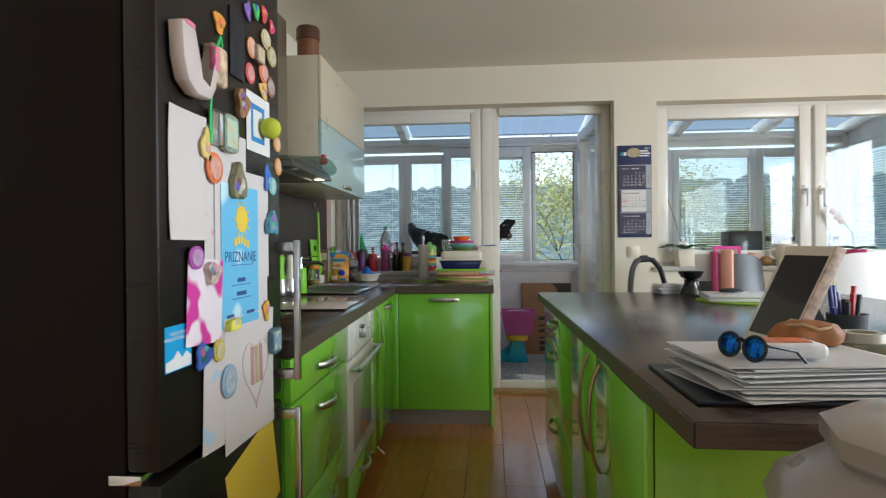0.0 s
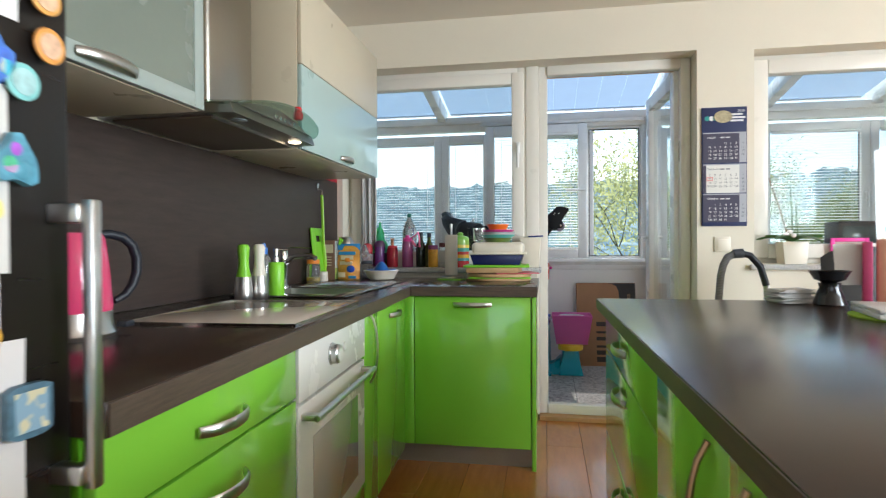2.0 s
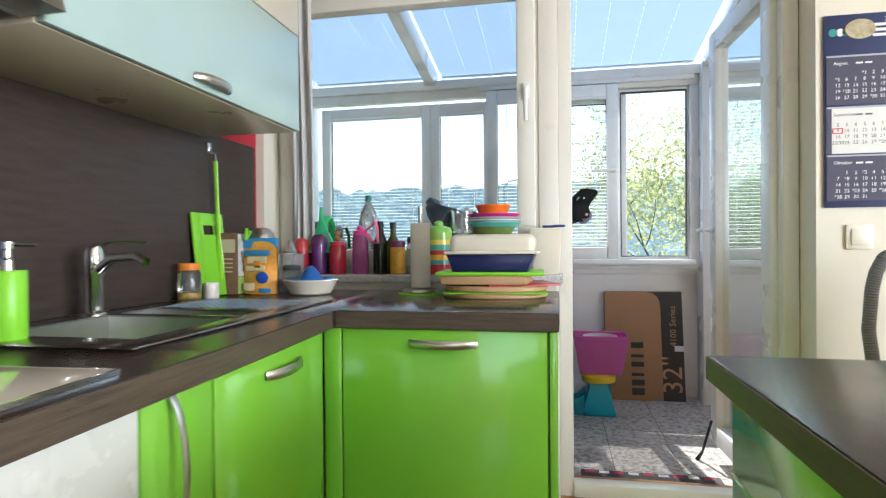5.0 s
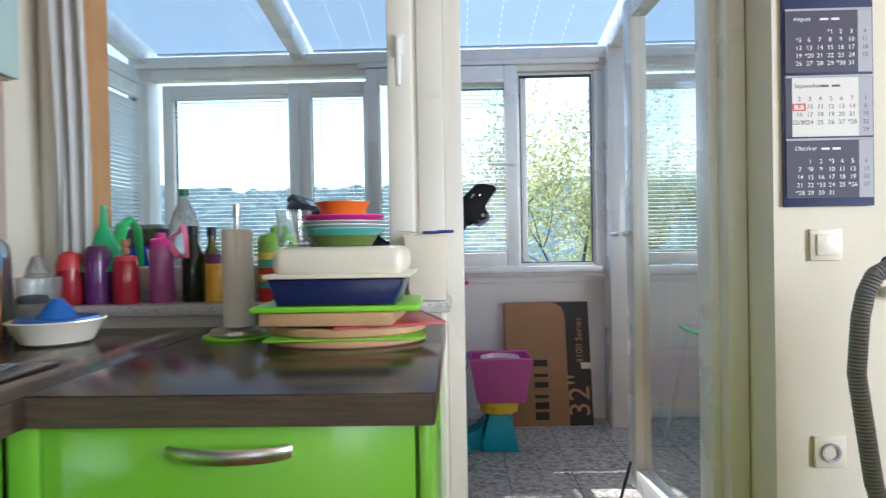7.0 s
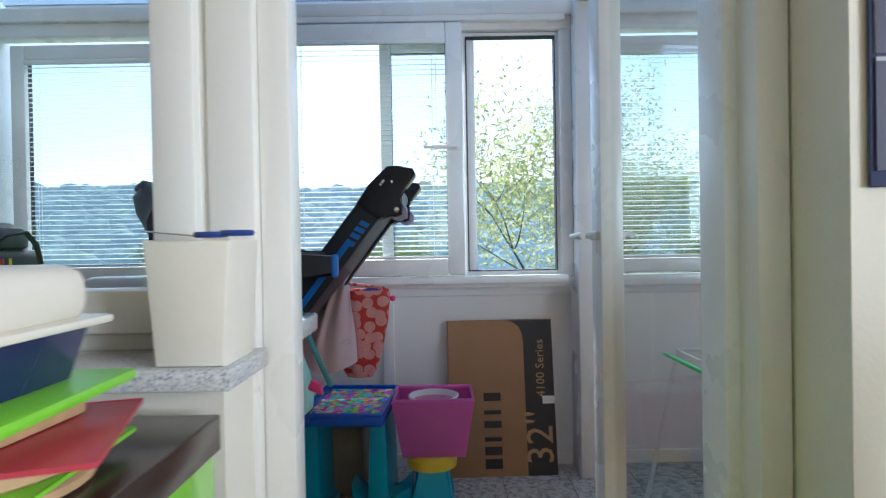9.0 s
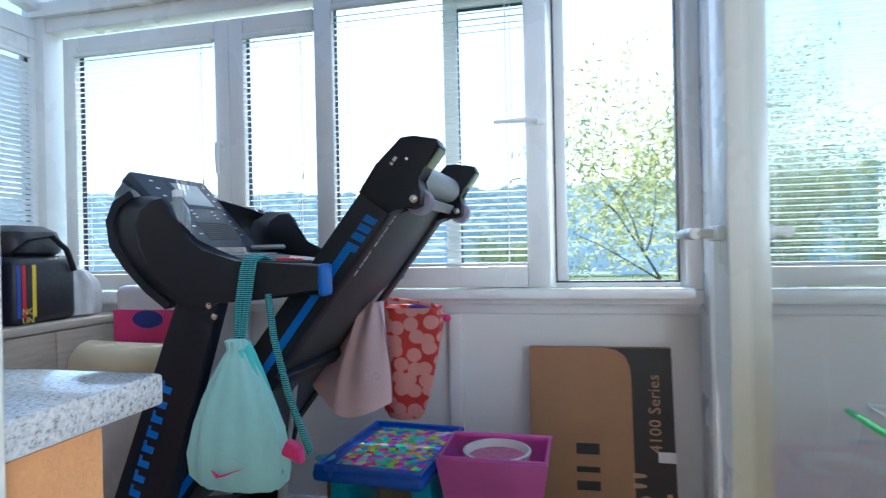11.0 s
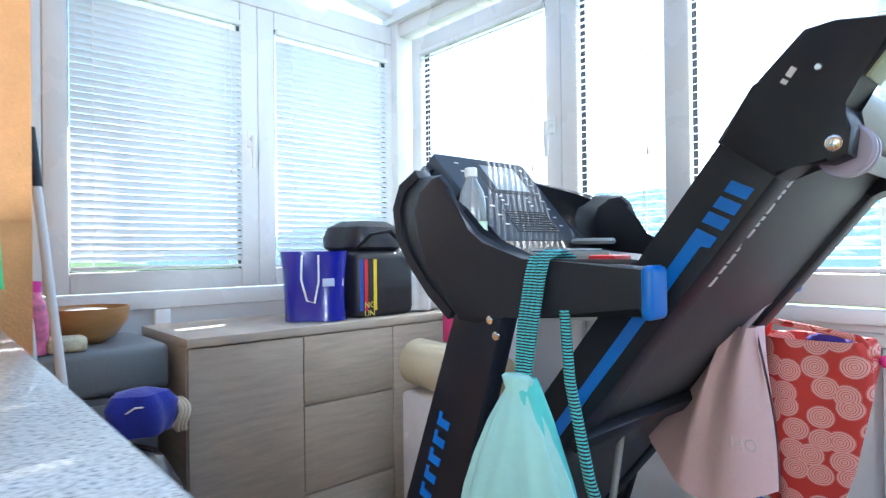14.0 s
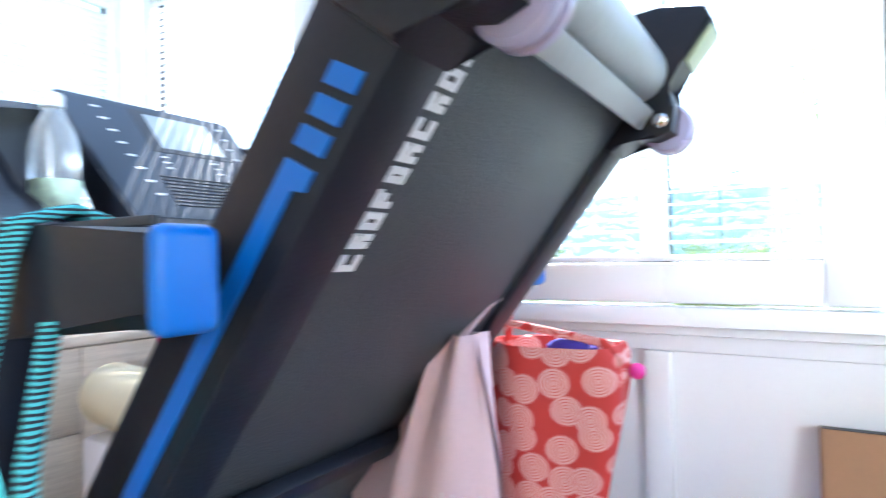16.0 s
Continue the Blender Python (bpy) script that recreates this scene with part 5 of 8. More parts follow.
# ---- stack at the sideboard's end ----
grey_box_m = mat("grey_box_plastic", (0.20, 0.22, 0.235), 0.5, var=0.05)
gx = thing("storage_box", (-1.1, 5.63, SZ), "grey plastic storage box with a lid", "box")
part("box", Build().box(-1.31, -0.93, 5.47, 5.80, SZ, 0.70, 0.02), grey_box_m, gx)
part("lid", Build().box(-1.32, -0.91, 5.46, 5.83, 0.70, 0.845, 0.025, seg=3), grey_box_m, gx)
part("clasp", Build().box(-0.912, -0.90, 5.60, 5.70, 0.60, 0.68, 0.004), grey_box_m, gx)
single("wooden_bowl", Build().lathe([(0.05, 0), (0.09, 0.02), (0.122, 0.07), (0.13, 0.115), (0.124, 0.115), (0.112, 0.07), (0.08, 0.03), (0, 0.022)], (-1.12, 5.63, 0.845), 32), mat("bowl_wood", (0.45, 0.23, 0.08), 0.35, var=0.2, stretch=(1, 1, 5)), "turned light brown wooden bowl on the storage box", "bowl")
single("bowl_contents", sack("b", [(0.03, 0), (0.085, 0.02), (0.09, 0.05), (0.05, 0.075), (0.01, 0.08)], (-1.12, 5.63, 0.88), 1, 1, "", foil, 5, 0.2), foil, "crumpled clear plastic wrap in the bowl", "wrapping")
single("packet", Build().box(-0.99, -0.915, 5.50, 5.60, 0.845, 0.89, 0.012, seg=3), mat("packet_print", (0.62, 0.6, 0.42), 0.4, var=0.5, scale=25), "small crumpled snack packet on the storage box", "packet")
sack_m = mat("black_sack", (0.05, 0.05, 0.06), 0.16, var=0.5, bump=0.35, bscale=14, coat=0.4)
bs = thing("refuse_sack", (-0.72, 5.62, SZ), "glossy black plastic sack on the floor", "sack")
part("sack", sack("b", [(0.10, 0), (0.155, 0.02), (0.165, 0.2), (0.16, 0.4), (0.15, 0.55), (0.11, 0.64), (0.05, 0.67)], (-0.72, 5.62, SZ), 1.0, 1.05, "", sack_m, 9, 0.10, seed=4), sack_m, bs)
fl = thing("fleece_blanket", (-0.75, 5.66, 0.6), "crumpled royal blue fleece blanket with cream cord", "blanket")
fleece = mat("blue_fleece", (0.015, 0.03, 0.36), 0.9, var=0.15, bump=0.08, bscale=150, sheen=0.4)
part("blanket", sack("b", [(0.02, 0), (0.066, 0.012), (0.083, 0.05), (0.080, 0.095), (0.062, 0.125), (0.022, 0.137)], (-0.725, 5.690, 0.615), 0.9, 1.12, "", fleece, 5, 0.10, twist=0.5, seed=6), fleece, fl)
part("white_line", Build().tube([(-0.668, 5.64, 0.70), (-0.655, 5.66, 0.715), (-0.655, 5.69, 0.712), (-0.66, 5.715, 0.70)], 0.003, 6), white_print, fl)
rope = mat("cream_rope", (0.62, 0.55, 0.42), 0.9, var=0.2, bump=0.1, bscale=200)
for i in range(3):
    part("rope", Build().tube([(-0.725 + 0.038 * math.cos(t), 5.785 + 0.010 * i + 0.006 * math.sin(3 * t), 0.660 + 0.045 * math.sin(t)) for t in [k * 0.35 for k in range(19)]], 0.008, 6), rope, fl)
alu = mat("white_tube", (0.75, 0.76, 0.77), 0.3, var=0.03, bump=0)
for nm, pts in (("broom_handle", ((-0.62, 5.58, SZ), (-0.86, 5.46, 1.42))), ("mop_handle", ((-0.80, 5.50, SZ), (-0.98, 5.44, 1.40)))):
    t = thing(nm, pts[0], "white metal " + nm.replace("_", " ") + " with black grip leaning on the wall", "handle", "cleaning tools")
    part("tube", Build().tube(pts, 0.012, 12), alu, t)
    v = Vector(pts[1]) - Vector(pts[0])
    part("grip", Build().tube([Vector(pts[0]) + v * 0.93, Vector(pts[0]) + v * 1.04], 0.0145, 12), black_plastic, t)
bot = thing("spray_bottle", (-1.0, 5.46, 0.8), "pink flowered cleaning bottle beside the wall", "bottle")
part("body", Build().lathe([(0.03, 0), (0.034, 0.01), (0.034, 0.13), (0.02, 0.16), (0.015, 0.18)], (-0.95, 5.475, 0.845), 20), mat("pink_bottle", (0.75, 0.2, 0.36), 0.35, var=0.5, scale=30), bot)
part("cap", Build().lathe([(0.017, 0.18), (0.017, 0.21), (0, 0.212)], (-0.95, 5.475, 0.845), 16), bpy.data.materials["hot_pink"], bot)
gh = mat("green_hook_plastic", (0.05, 0.62, 0.16), 0.35, var=0.03, bump=0)
single("plastic_hook", Build().tube([(-0.43, 5.20, 0.986), (-0.425, 5.22, 1.12), (-0.425, 5.25, 1.20), (-0.425, 5.30, 1.225), (-0.42, 5.34, 1.19), (-0.415, 5.352, 1.06)], [0.030, 0.026, 0.022, 0.020, 0.020, 0.012], 12, flat=0.55), gh, "bright green plastic watering spout on the granite sill", "watering can")

# things behind the treadmill
tp = thing("paper_pack", (-0.5, 6.9, SZ), "wrapped pack of white paper rolls with a magenta band", "paper pack")
part("pack", Build().box(-0.70, -0.38, 6.82, 7.0, 0.52, 1.0, 0.03, seg=3), mat("pack_film", (0.75, 0.72, 0.74), 0.25, var=0.1, bump=0.05, bscale=30), tp)
part("band", Build().box(-0.702, -0.378, 6.818, 6.825, 0.76, 0.90, 0.003), bpy.data.materials["magenta_print"], tp)
part("oval_mark", Build().lathe([(0.0, 0), (0.05, 0), (0.05, 0.002), (0, 0.002)], n=28, m=Matrix.Translation((-0.53, 6.818, 0.86)) @ Matrix.Rotation(radians(90), 4, "X") @ Matrix.Diagonal((1.5, 0.75, 1, 1))), mat("navy_mark", (0.03, 0.05, 0.25), 0.4, bump=0), tp)
part("lower_pack", Build().box(-0.72, -0.30, 6.80, 7.02, SZ, 0.52, 0.03, seg=3), bpy.data.materials["pack_film"], tp)
single("rolled_mat", Build().lathe([(0.0, 0), (0.085, 0), (0.09, 0.01), (0.09, 0.5), (0.085, 0.51), (0, 0.51)], n=28, m=Matrix.Translation((-0.70, 6.68, 0.70)) @ Matrix.Rotation(radians(90), 4, "Y") @ Matrix.Rotation(radians(8), 4, "X")), mat("cream_foam", (0.66, 0.58, 0.40), 0.8, var=0.06), "rolled cream foam mat on the stacked packs", "mat")
single("mat_support", Build().box(-0.68, -0.22, 6.58, 6.79, SZ, 0.605, 0.02), bpy.data.materials["pack_film"], "stacked film-wrapped packs behind the treadmill", "pack")
cr_m = mat("crate_cloth", (0.30, 0.27, 0.2), 0.85, var=0.2)
single("cloth_crate", Build().box(0.26, 0.62, 6.82, 7.12, SZ, 0.30, 0.02), cr_m, "khaki cloth box under the treadmill's far side", "box")

# ---- right part of the sunroom ----
rk = thing("drying_rack", (2.0, 6.4, SZ), "white wire drying rack with green end caps", "drying rack")
for y in (6.05, 6.75):
    part("leg", Build().tube([(1.95, y, SZ), (2.1, y, 0.62), (2.9, y, 0.62), (3.05, y, SZ)], 0.011, 8), alu, rk)
for i in range(9):
    part("wire", Build().tube([(2.1 + i * 0.1, 6.05, 0.62), (2.1 + i * 0.1, 6.75, 0.62)], 0.004, 6), alu, rk)
    if i % 4 == 0:
        part("end_cap", Build().tube([(2.1 + i * 0.1, 6.02, 0.62), (2.1 + i * 0.1, 6.09, 0.62)], 0.013, 8), gh, rk)
for dx in (2.05, 2.95):
    part("green_joint", Build().tube([(dx, 6.03, 0.6), (dx, 6.77, 0.6)], 0.010, 8), gh, rk)
wb = thing("workbench", (3.6, 6.6, SZ), "white workbench at the sunroom's end", "bench")
part("top", Build().box(3.05, 4.45, 6.35, 7.0, 0.80, 0.84, 0.005), white_panel, wb)
for x in (3.1, 4.4):
    part("leg", Build().box(x - 0.03, x + 0.03, 6.40, 6.95, SZ, 0.80, 0.004), white_panel, wb)
iron = mat("dark_iron", (0.03, 0.035, 0.04), 0.4, metal=0.5, var=0.15)
sw = thing("scroll_saw", (3.9, 6.7, 0.84), "dark iron hobby machine with round wheels and lever arms", "machine")
part("base", Build().box(3.55, 4.15, 6.55, 6.78, 0.84, 0.93, 0.01), iron, sw)
for x in (3.62, 4.08):
    part("column", Build().box(x - 0.025, x + 0.025, 6.62, 6.70, 0.93, 1.20, 0.006), iron, sw)
    part("wheel", Build().lathe([(0.012, 0), (0.05, 0), (0.055, 0.01), (0.05, 0.02), (0.012, 0.02)], n=24, m=Matrix.Translation((x, 6.62, 1.10)) @ Matrix.Rotation(radians(90), 4, "X")), iron, sw)
part("arm", Build().box(3.50, 4.20, 6.63, 6.69, 1.18, 1.23, 0.008), iron, sw)
part("lever", Build().tube([(4.14, 6.66, 1.22), (3.92, 6.66, 1.55)], 0.010, 8).ball((3.92, 6.66, 1.55), 0.022, 10), iron, sw)
dk = thing("dark_cabinet", (3.3, 6.7, 0.84), "dark glass-fronted table cabinet on the bench", "cabinet")
part("body", Build().box(3.12, 3.44, 6.60, 6.85, 0.84, 1.28, 0.008), black_plastic, dk)
part("glass_front", Build().box(3.15, 3.41, 6.595, 6.6, 0.88, 1.24, 0.002), mat("smoked_glass", (0.05, 0.09, 0.10), 0.08, bump=0), dk)

# ---- kitchen: hood, hob, sink ----
hd = thing("cooker_hood", (-0.4, 3.21, 1.5), "steel cooker hood with curved glass visor and lamps", "hood")
hood_dark = mat("hood_under", (0.20, 0.16, 0.12), 0.4, metal=0.7, var=0.08)
chimney_steel = mat("chimney_steel", (0.42, 0.39, 0.34), 0.32, metal=1, var=0.05, bump=0)
hood_steel = mat("hood_steel", (0.36, 0.35, 0.33), 0.35, metal=1, var=0.05, bump=0)
part("canopy", Build().prism([(-0.596, 1.4965), (-0.60 + 0.455, 1.4965), (-0.158, 1.5315), (-0.596, 1.5315)], "y", 2.855, 3.455, 0.002), hood_steel, hd)
part("filter", Build().box(-0.56, -0.225, 2.875, 3.435, 1.489, 1.4965, 0.003), hood_dark, hd)
part("filter_edge", Build().box(-0.228, -0.222, 2.875, 3.435, 1.487, 1.4965), hood_steel, hd)
part("chimney", Build().box(-0.596, -0.33, 3.02, 3.32, 1.5315, 2.30, 0.02, seg=3), chimney_steel, hd)
visor = part("visor", Build().sheet(lambda u, v: (-0.285 + (0.205 - 0.03 * (2 * u - 1) ** 2 - 0.06 * (2 * u - 1) ** 8) * v, 2.845 + 0.625 * u, 1.583 - 0.046 * (2 * u - 1) ** 2 - 0.012 * v), 28, 8, 0.006), glass("visor_glass", (0.80, 0.92, 0.86), see=0.9), hd, "green-tinted curved glass visor")
visor.visible_shadow = False
part("front_panel", Build().sheet(lambda u, v: (-0.158 + 0.006 * (1 - v), 2.90 + 0.52 * u, 1.531 + v * (0.040 - 0.040 * (2 * u - 1) ** 2)), 24, 3, 0.003), hood_steel, hd, "brushed steel control panel")
for i in range(5):
    y = 3.13 + i * 0.034
    part("button", Build().lathe([(0.007, 0), (0.007, 0.006), (0, 0.007)], n=10, m=Matrix.Translation((-0.153, y, 1.542)) @ Matrix.Rotation(radians(85), 4, "Y")), chrome, hd)
lamp_on = bpy.data.materials.new("lamp_on")
lamp_on.use_nodes = True
lamp_on.node_tree.nodes["Principled BSDF"].inputs["Emission Color"].default_value = (1.0, 0.78, 0.5, 1)
lamp_on.node_tree.nodes["Principled BSDF"].inputs["Emission Strength"].default_value = 3.0
for y, mm in ((3.36, lamp_on), (2.955, screen_mat)):
    part("lamp", Build().lathe([(0.0, -0.003), (0.018, -0.002), (0.024, 0), (0.024, 0.004)], (-0.186, y, 1.4945), 20), mm, hd, "lit halogen lamp" if y > 3.2 else "unlit lamp")
rt = thing("red_timer", (-0.15, 3.30, 1.57), "small red kitchen timer on the hood glass", "timer")
part("body", Build().lathe([(0.014, 0), (0.018, 0.006), (0.018, 0.022), (0.012, 0.03), (0.014, 0.036), (0.012, 0.046), (0, 0.05)], (-0.145, 3.30, 1.566), 18), mat("timer_red", (0.65, 0.02, 0.02), 0.25, bump=0), rt)
gc = thing("glass_wall_cabinet", (-0.45, 2.46, 1.53), "cream wall cabinet with a framed frosted glass flap", "wall cabinet", "wall cabinets")
part("body", Build().box(WB, -0.222, 1.99, 2.80, 1.488, 2.17, 0.002), cream_front, gc)
gd = part("door", bar_frame(Build(), "y", 1.992, 2.798, 1.49, 1.885, 0.042, -0.222, -0.202, 0.002), mat("pale_green_frame", (0.38, 0.43, 0.39), 0.3, bump=0, var=0.02), gc)
part("frosted_pane", Build().box(-0.217, -0.207, 2.03, 2.76, 1.53, 1.845), mat("grey_green_glass", (0.20, 0.23, 0.19), 0.25, bump=0, var=0.04, coat=0.4), gd)
grip((-0.202, 2.43, 1.512), 0.18, gd)
part("upper_flap", Build().box(-0.222, -0.202, 1.992, 2.798, 1.889, 2.168, 0.003), cream_front, gc)

hb = thing("hob", (-0.14, 2.985, 0.9), "pale glass ceramic hob set in the worktop", "hob")
hob_glass = mat("hob_glass", (0.70, 0.61, 0.52), 0.05, var=0.03, bump=0, rvar=0.01, spec=0.4)
HM = Matrix.Translation((-0.145, 2.985, 0)) @ Matrix.Rotation(radians(3.2), 4, "Z")
part("plate", Build().box(-0.24, 0.24, -0.305, 0.305, 0.9005, 0.907, 0.002, m=HM), hob_glass, hb)
for x0, x1, y0, y1 in ((-0.243, 0.243, -0.308, -0.305), (-0.243, 0.243, 0.305, 0.308), (0.24, 0.243, -0.305, 0.305), (-0.243, -0.24, -0.305, 0.305)):
    part("rim", Build().box(x0, x1, y0, y1, 0.9005, 0.908, m=HM), chrome, hb)

drainer_steel = mat("drainer_steel", (0.34, 0.32, 0.30), 0.2, metal=1, var=0.06, bump=0)
sk = thing("sink", (-0.27, 3.9, 0.9), "stainless steel sink with two bowls and ribbed drainer", "sink")
part("rim", Build().box(-0.52, -0.45, 3.46, 4.36, 0.9005, 0.908, 0.003).box(-0.09, -0.025, 3.46, 4.36, 0.9005, 0.908, 0.003).box(-0.45, -0.09, 3.46, 3.55, 0.9005, 0.908, 0.003)
     .box(-0.45, -0.09, 3.89, 3.92, 0.9005, 0.908, 0.003).box(-0.45, -0.09, 4.05, 4.36, 0.9005, 0.906, 0.002), drainer_steel, sk)
for y0, y1, dep in ((3.55, 3.89, 0.16), (3.92, 4.05, 0.09)):
    part("bowl", Build().box(-0.452, -0.45, y0, y1, 0.905 - dep, 0.906).box(-0.09, -0.088, y0, y1, 0.905 - dep, 0.906).box(-0.45, -0.09, y0 - 0.002, y0, 0.905 - dep, 0.906).box(-0.45, -0.09, y1, y1 + 0.002, 0.905 - dep, 0.906).box(-0.45, -0.09, y0, y1, 0.903 - dep, 0.905 - dep), brushed, sk)
for i in range(15):
    part("rib", Build().tube([(-0.435 + i * 0.0245, 4.085, 0.906), (-0.435 + i * 0.0245, 4.335, 0.907)], 0.0045, 6, flat=0.7), drainer_steel, sk)
tp_ = thing("tap", (-0.44, 3.90, 0.908), "chrome single-lever kitchen tap", "tap")
part("column", Build().lathe([(0.028, 0), (0.028, 0.006), (0.021, 0.012), (0.021, 0.10), (0.024, 0.105), (0.024, 0.155), (0.019, 0.175), (0, 0.178)], (-0.485, 3.88, 0.907), 24), chrome, tp_)
part("spout", Build().tube([(-0.48, 3.88, 1.02), (-0.42, 3.87, 1.055), (-0.34, 3.86, 1.06), (-0.31, 3.855, 1.045)], [0.014, 0.013, 0.012, 0.012], 12), chrome, tp_)
part("lever", Build().tube([(-0.485, 3.88, 1.083), (-0.45, 3.90, 1.098), (-0.37, 3.935, 1.094)], [0.012, 0.009, 0.006], 10, flat=0.5), chrome, tp_)

# ---- kitchen: worktop things ----
WT = 0.9
def pc(name, c, r=0.35, **k):
    return mat(name, c, r, bump=0, var=k.pop("var", 0.03), **k)


lime = pc("lime_plastic", (0.24, 0.62, 0.03))
ivory = pc("ivory_plastic", (0.78, 0.72, 0.60))
clear_plastic = pc("clear_plastic", (0.85, 0.88, 0.88), 0.06, trans=0.85)
clear_jar = pc("clear_glass", (0.92, 0.94, 0.93), 0.02, trans=0.95)


def mill(at, material, label):
    t = thing("pepper_mill", at, label, "mill", "spice mills")
    part("steel_base", Build().lathe([(0.030, 0), (0.034, 0.006), (0.034, 0.03), (0.029, 0.085), (0.028, 0.09)], at, 24), brushed, t)
    part("grip", Build().lathe([(0.028, 0.09), (0.021, 0.12), (0.019, 0.15), (0.022, 0.185), (0.023, 0.20), (0.017, 0.212), (0, 0.214)], at, 24), material, t)


mill((-0.387, 3.338, WT), lime, "green pepper mill with a steel base")
mill((-0.36, 3.408, WT), ivory, "ivory salt mill with a steel base")
t = thing("dish_soap", (-0.385, 3.495, WT), "clear washing-up bottle with a blue and white cap", "bottle")
part("body", Build().lathe([(0.026, 0), (0.031, 0.008), (0.031, 0.13), (0.024, 0.16), (0.014, 0.175)], (-0.385, 3.495, WT), 22), clear_plastic, t)
part("cap", Build().lathe([(0.016, 0.172), (0.016, 0.198), (0.009, 0.202), (0.008, 0.215), (0, 0.217)], (-0.385, 3.495, WT), 18), pc("cap_blue", (0.06, 0.2, 0.6)), t)
t = thing("soap_dispenser", (-0.338, 3.508, WT), "lime green soap dispenser with a chrome pump", "dispenser")
part("body", Build().lathe([(0.030, 0), (0.032, 0.003), (0.032, 0.137), (0.030, 0.14), (0, 0.14)], (-0.338, 3.508, WT), 26), lime, t)
part("pump", Build().lathe([(0.012, 0.14), (0.012, 0.16), (0.008, 0.165), (0.008, 0.18), (0.011, 0.182), (0.011, 0.195), (0, 0.196)], (-0.338, 3.508, WT), 16).tube([(-0.338, 3.508, WT + 0.19), (-0.30, 3.535, WT + 0.188)], 0.004, 8), chrome, t)
t = thing("kettle", (-0.33, 2.44, WT), "glossy pink electric kettle with steel base", "kettle")
kp = pc("kettle_pink", (0.68, 0.06, 0.16), 0.14, coat=0.6)
part("base", Build().lathe([(0.088, 0), (0.092, 0.01), (0.085, 0.025), (0.082, 0.06), (0, 0.06)], (-0.33, 2.43, WT), 32), brushed, t)
part("body", Build().lathe([(0.083, 0.06), (0.085, 0.07), (0.078, 0.16), (0.07, 0.228), (0.062, 0.24), (0.02, 0.246), (0, 0.246)], (-0.33, 2.43, WT), 36), kp, t)
part("handle", Build().tube([(-0.315, 2.485, 1.136), (-0.302, 2.515, 1.139), (-0.290, 2.545, 1.132), (-0.281, 2.568, 1.112), (-0.277, 2.578, 1.080), (-0.277, 2.578, 1.045), (-0.281, 2.568, 1.012), (-0.288, 2.550, 0.988), (-0.298, 2.525, 0.975)], [0.010, 0.011, 0.012, 0.0125, 0.0125, 0.012, 0.011, 0.010, 0.008], 12), black_plastic, t)
part("switch", Build().box(-0.275, -0.245, 2.50, 2.53, 0.915, 0.93, 0.004), black_plastic, t)
t.matrix_basis.translation += Vector((0.0, 0.035, 0))
# things behind the sink
t = thing("vitamin_jar", (-0.51, 4.30, WT), "clear jar of yellow capsules with an orange lid", "jar")
part("jar", Build().lathe([(0.036, 0), (0.038, 0.006), (0.038, 0.085), (0.032, 0.098), (0.030, 0.10)], (-0.52, 4.325, WT + 0.007), 24), clear_jar, t)
part("capsules", Build().lathe([(0.030, 0), (0.034, 0.004), (0.034, 0.022), (0, 0.026)], (-0.52, 4.325, WT + 0.009), 20), mat("capsules", (0.62, 0.42, 0.03), 0.3, var=0.5, scale=80), t)
part("lid", Build().lathe([(0.035, 0.098), (0.036, 0.102), (0.036, 0.118), (0.033, 0.121), (0, 0.121)], (-0.52, 4.325, WT + 0.007), 24), pc("lid_orange", (0.8, 0.25, 0.03)), t)
single("small_tin", Build().lathe([(0.025, 0), (0.026, 0.003), (0.026, 0.05), (0.024, 0.056), (0, 0.056)], (-0.50, 4.42, WT + 0.001), 22), mat("tin_label", (0.75, 0.70, 0.62), 0.4, var=0.25, scale=40), "small white labelled tin beside the sink", "tin")
cbm = pose(-0.545, 4.41, WT + 0.002, 0, -6, 0)
t = thing("cutting_board", (0, 0, 0), "lime green plastic cutting board leaning on the splashback", "cutting board", m=cbm)
part("board", bar_frame(Build(), "y", 0, 0.19, 0, 0.305, 0.045, 0, 0.009, 0.002).box(0, 0.009, 0.0445, 0.1455, 0.0445, 0.225).box(0, 0.009, 0.0445, 0.06, 0.225, 0.2605).box(0, 0.009, 0.13, 0.1455, 0.225, 0.2605), lime, t)
t = thing("serving_spoon", (-0.57, 4.525, 1.02), "long green spoon hanging on a wall hook", "spoon")
part("spoon", Build().tube([(-0.55, 4.530, 1.40), (-0.548, 4.535, 1.26), (-0.546, 4.540, 1.12), (-0.545, 4.543, 1.05), (-0.545, 4.545, 0.99), (-0.545, 4.547, 0.96)], [0.010, 0.009, 0.009, 0.016, 0.020, 0.012], 10, flat=0.5), pc("spoon_green", (0.30, 0.60, 0.03)), t)
part("hook", Build().box(-0.582, -0.570, 4.517, 4.543, 1.43, 1.47, 0.002).tube([(-0.57, 4.530, 1.44), (-0.55, 4.530, 1.425), (-0.55, 4.530, 1.40)], 0.003, 6), chrome, t)
t = thing("cereal_box", (-0.52, 4.62, WT), "brown and grey printed cereal carton", "carton")
part("carton", Build().box(-0.575, -0.49, 4.575, 4.635, WT + 0.001, 1.135, 0.002), mat("carton_brown", (0.20, 0.10, 0.07), 0.5, var=0.3, scale=20), t)
part("side_print", Build().box(-0.4905, -0.4885, 4.578, 4.632, WT + 0.07, 1.13), mat("carton_grey", (0.55, 0.58, 0.55), 0.5, var=0.35, scale=30), t)
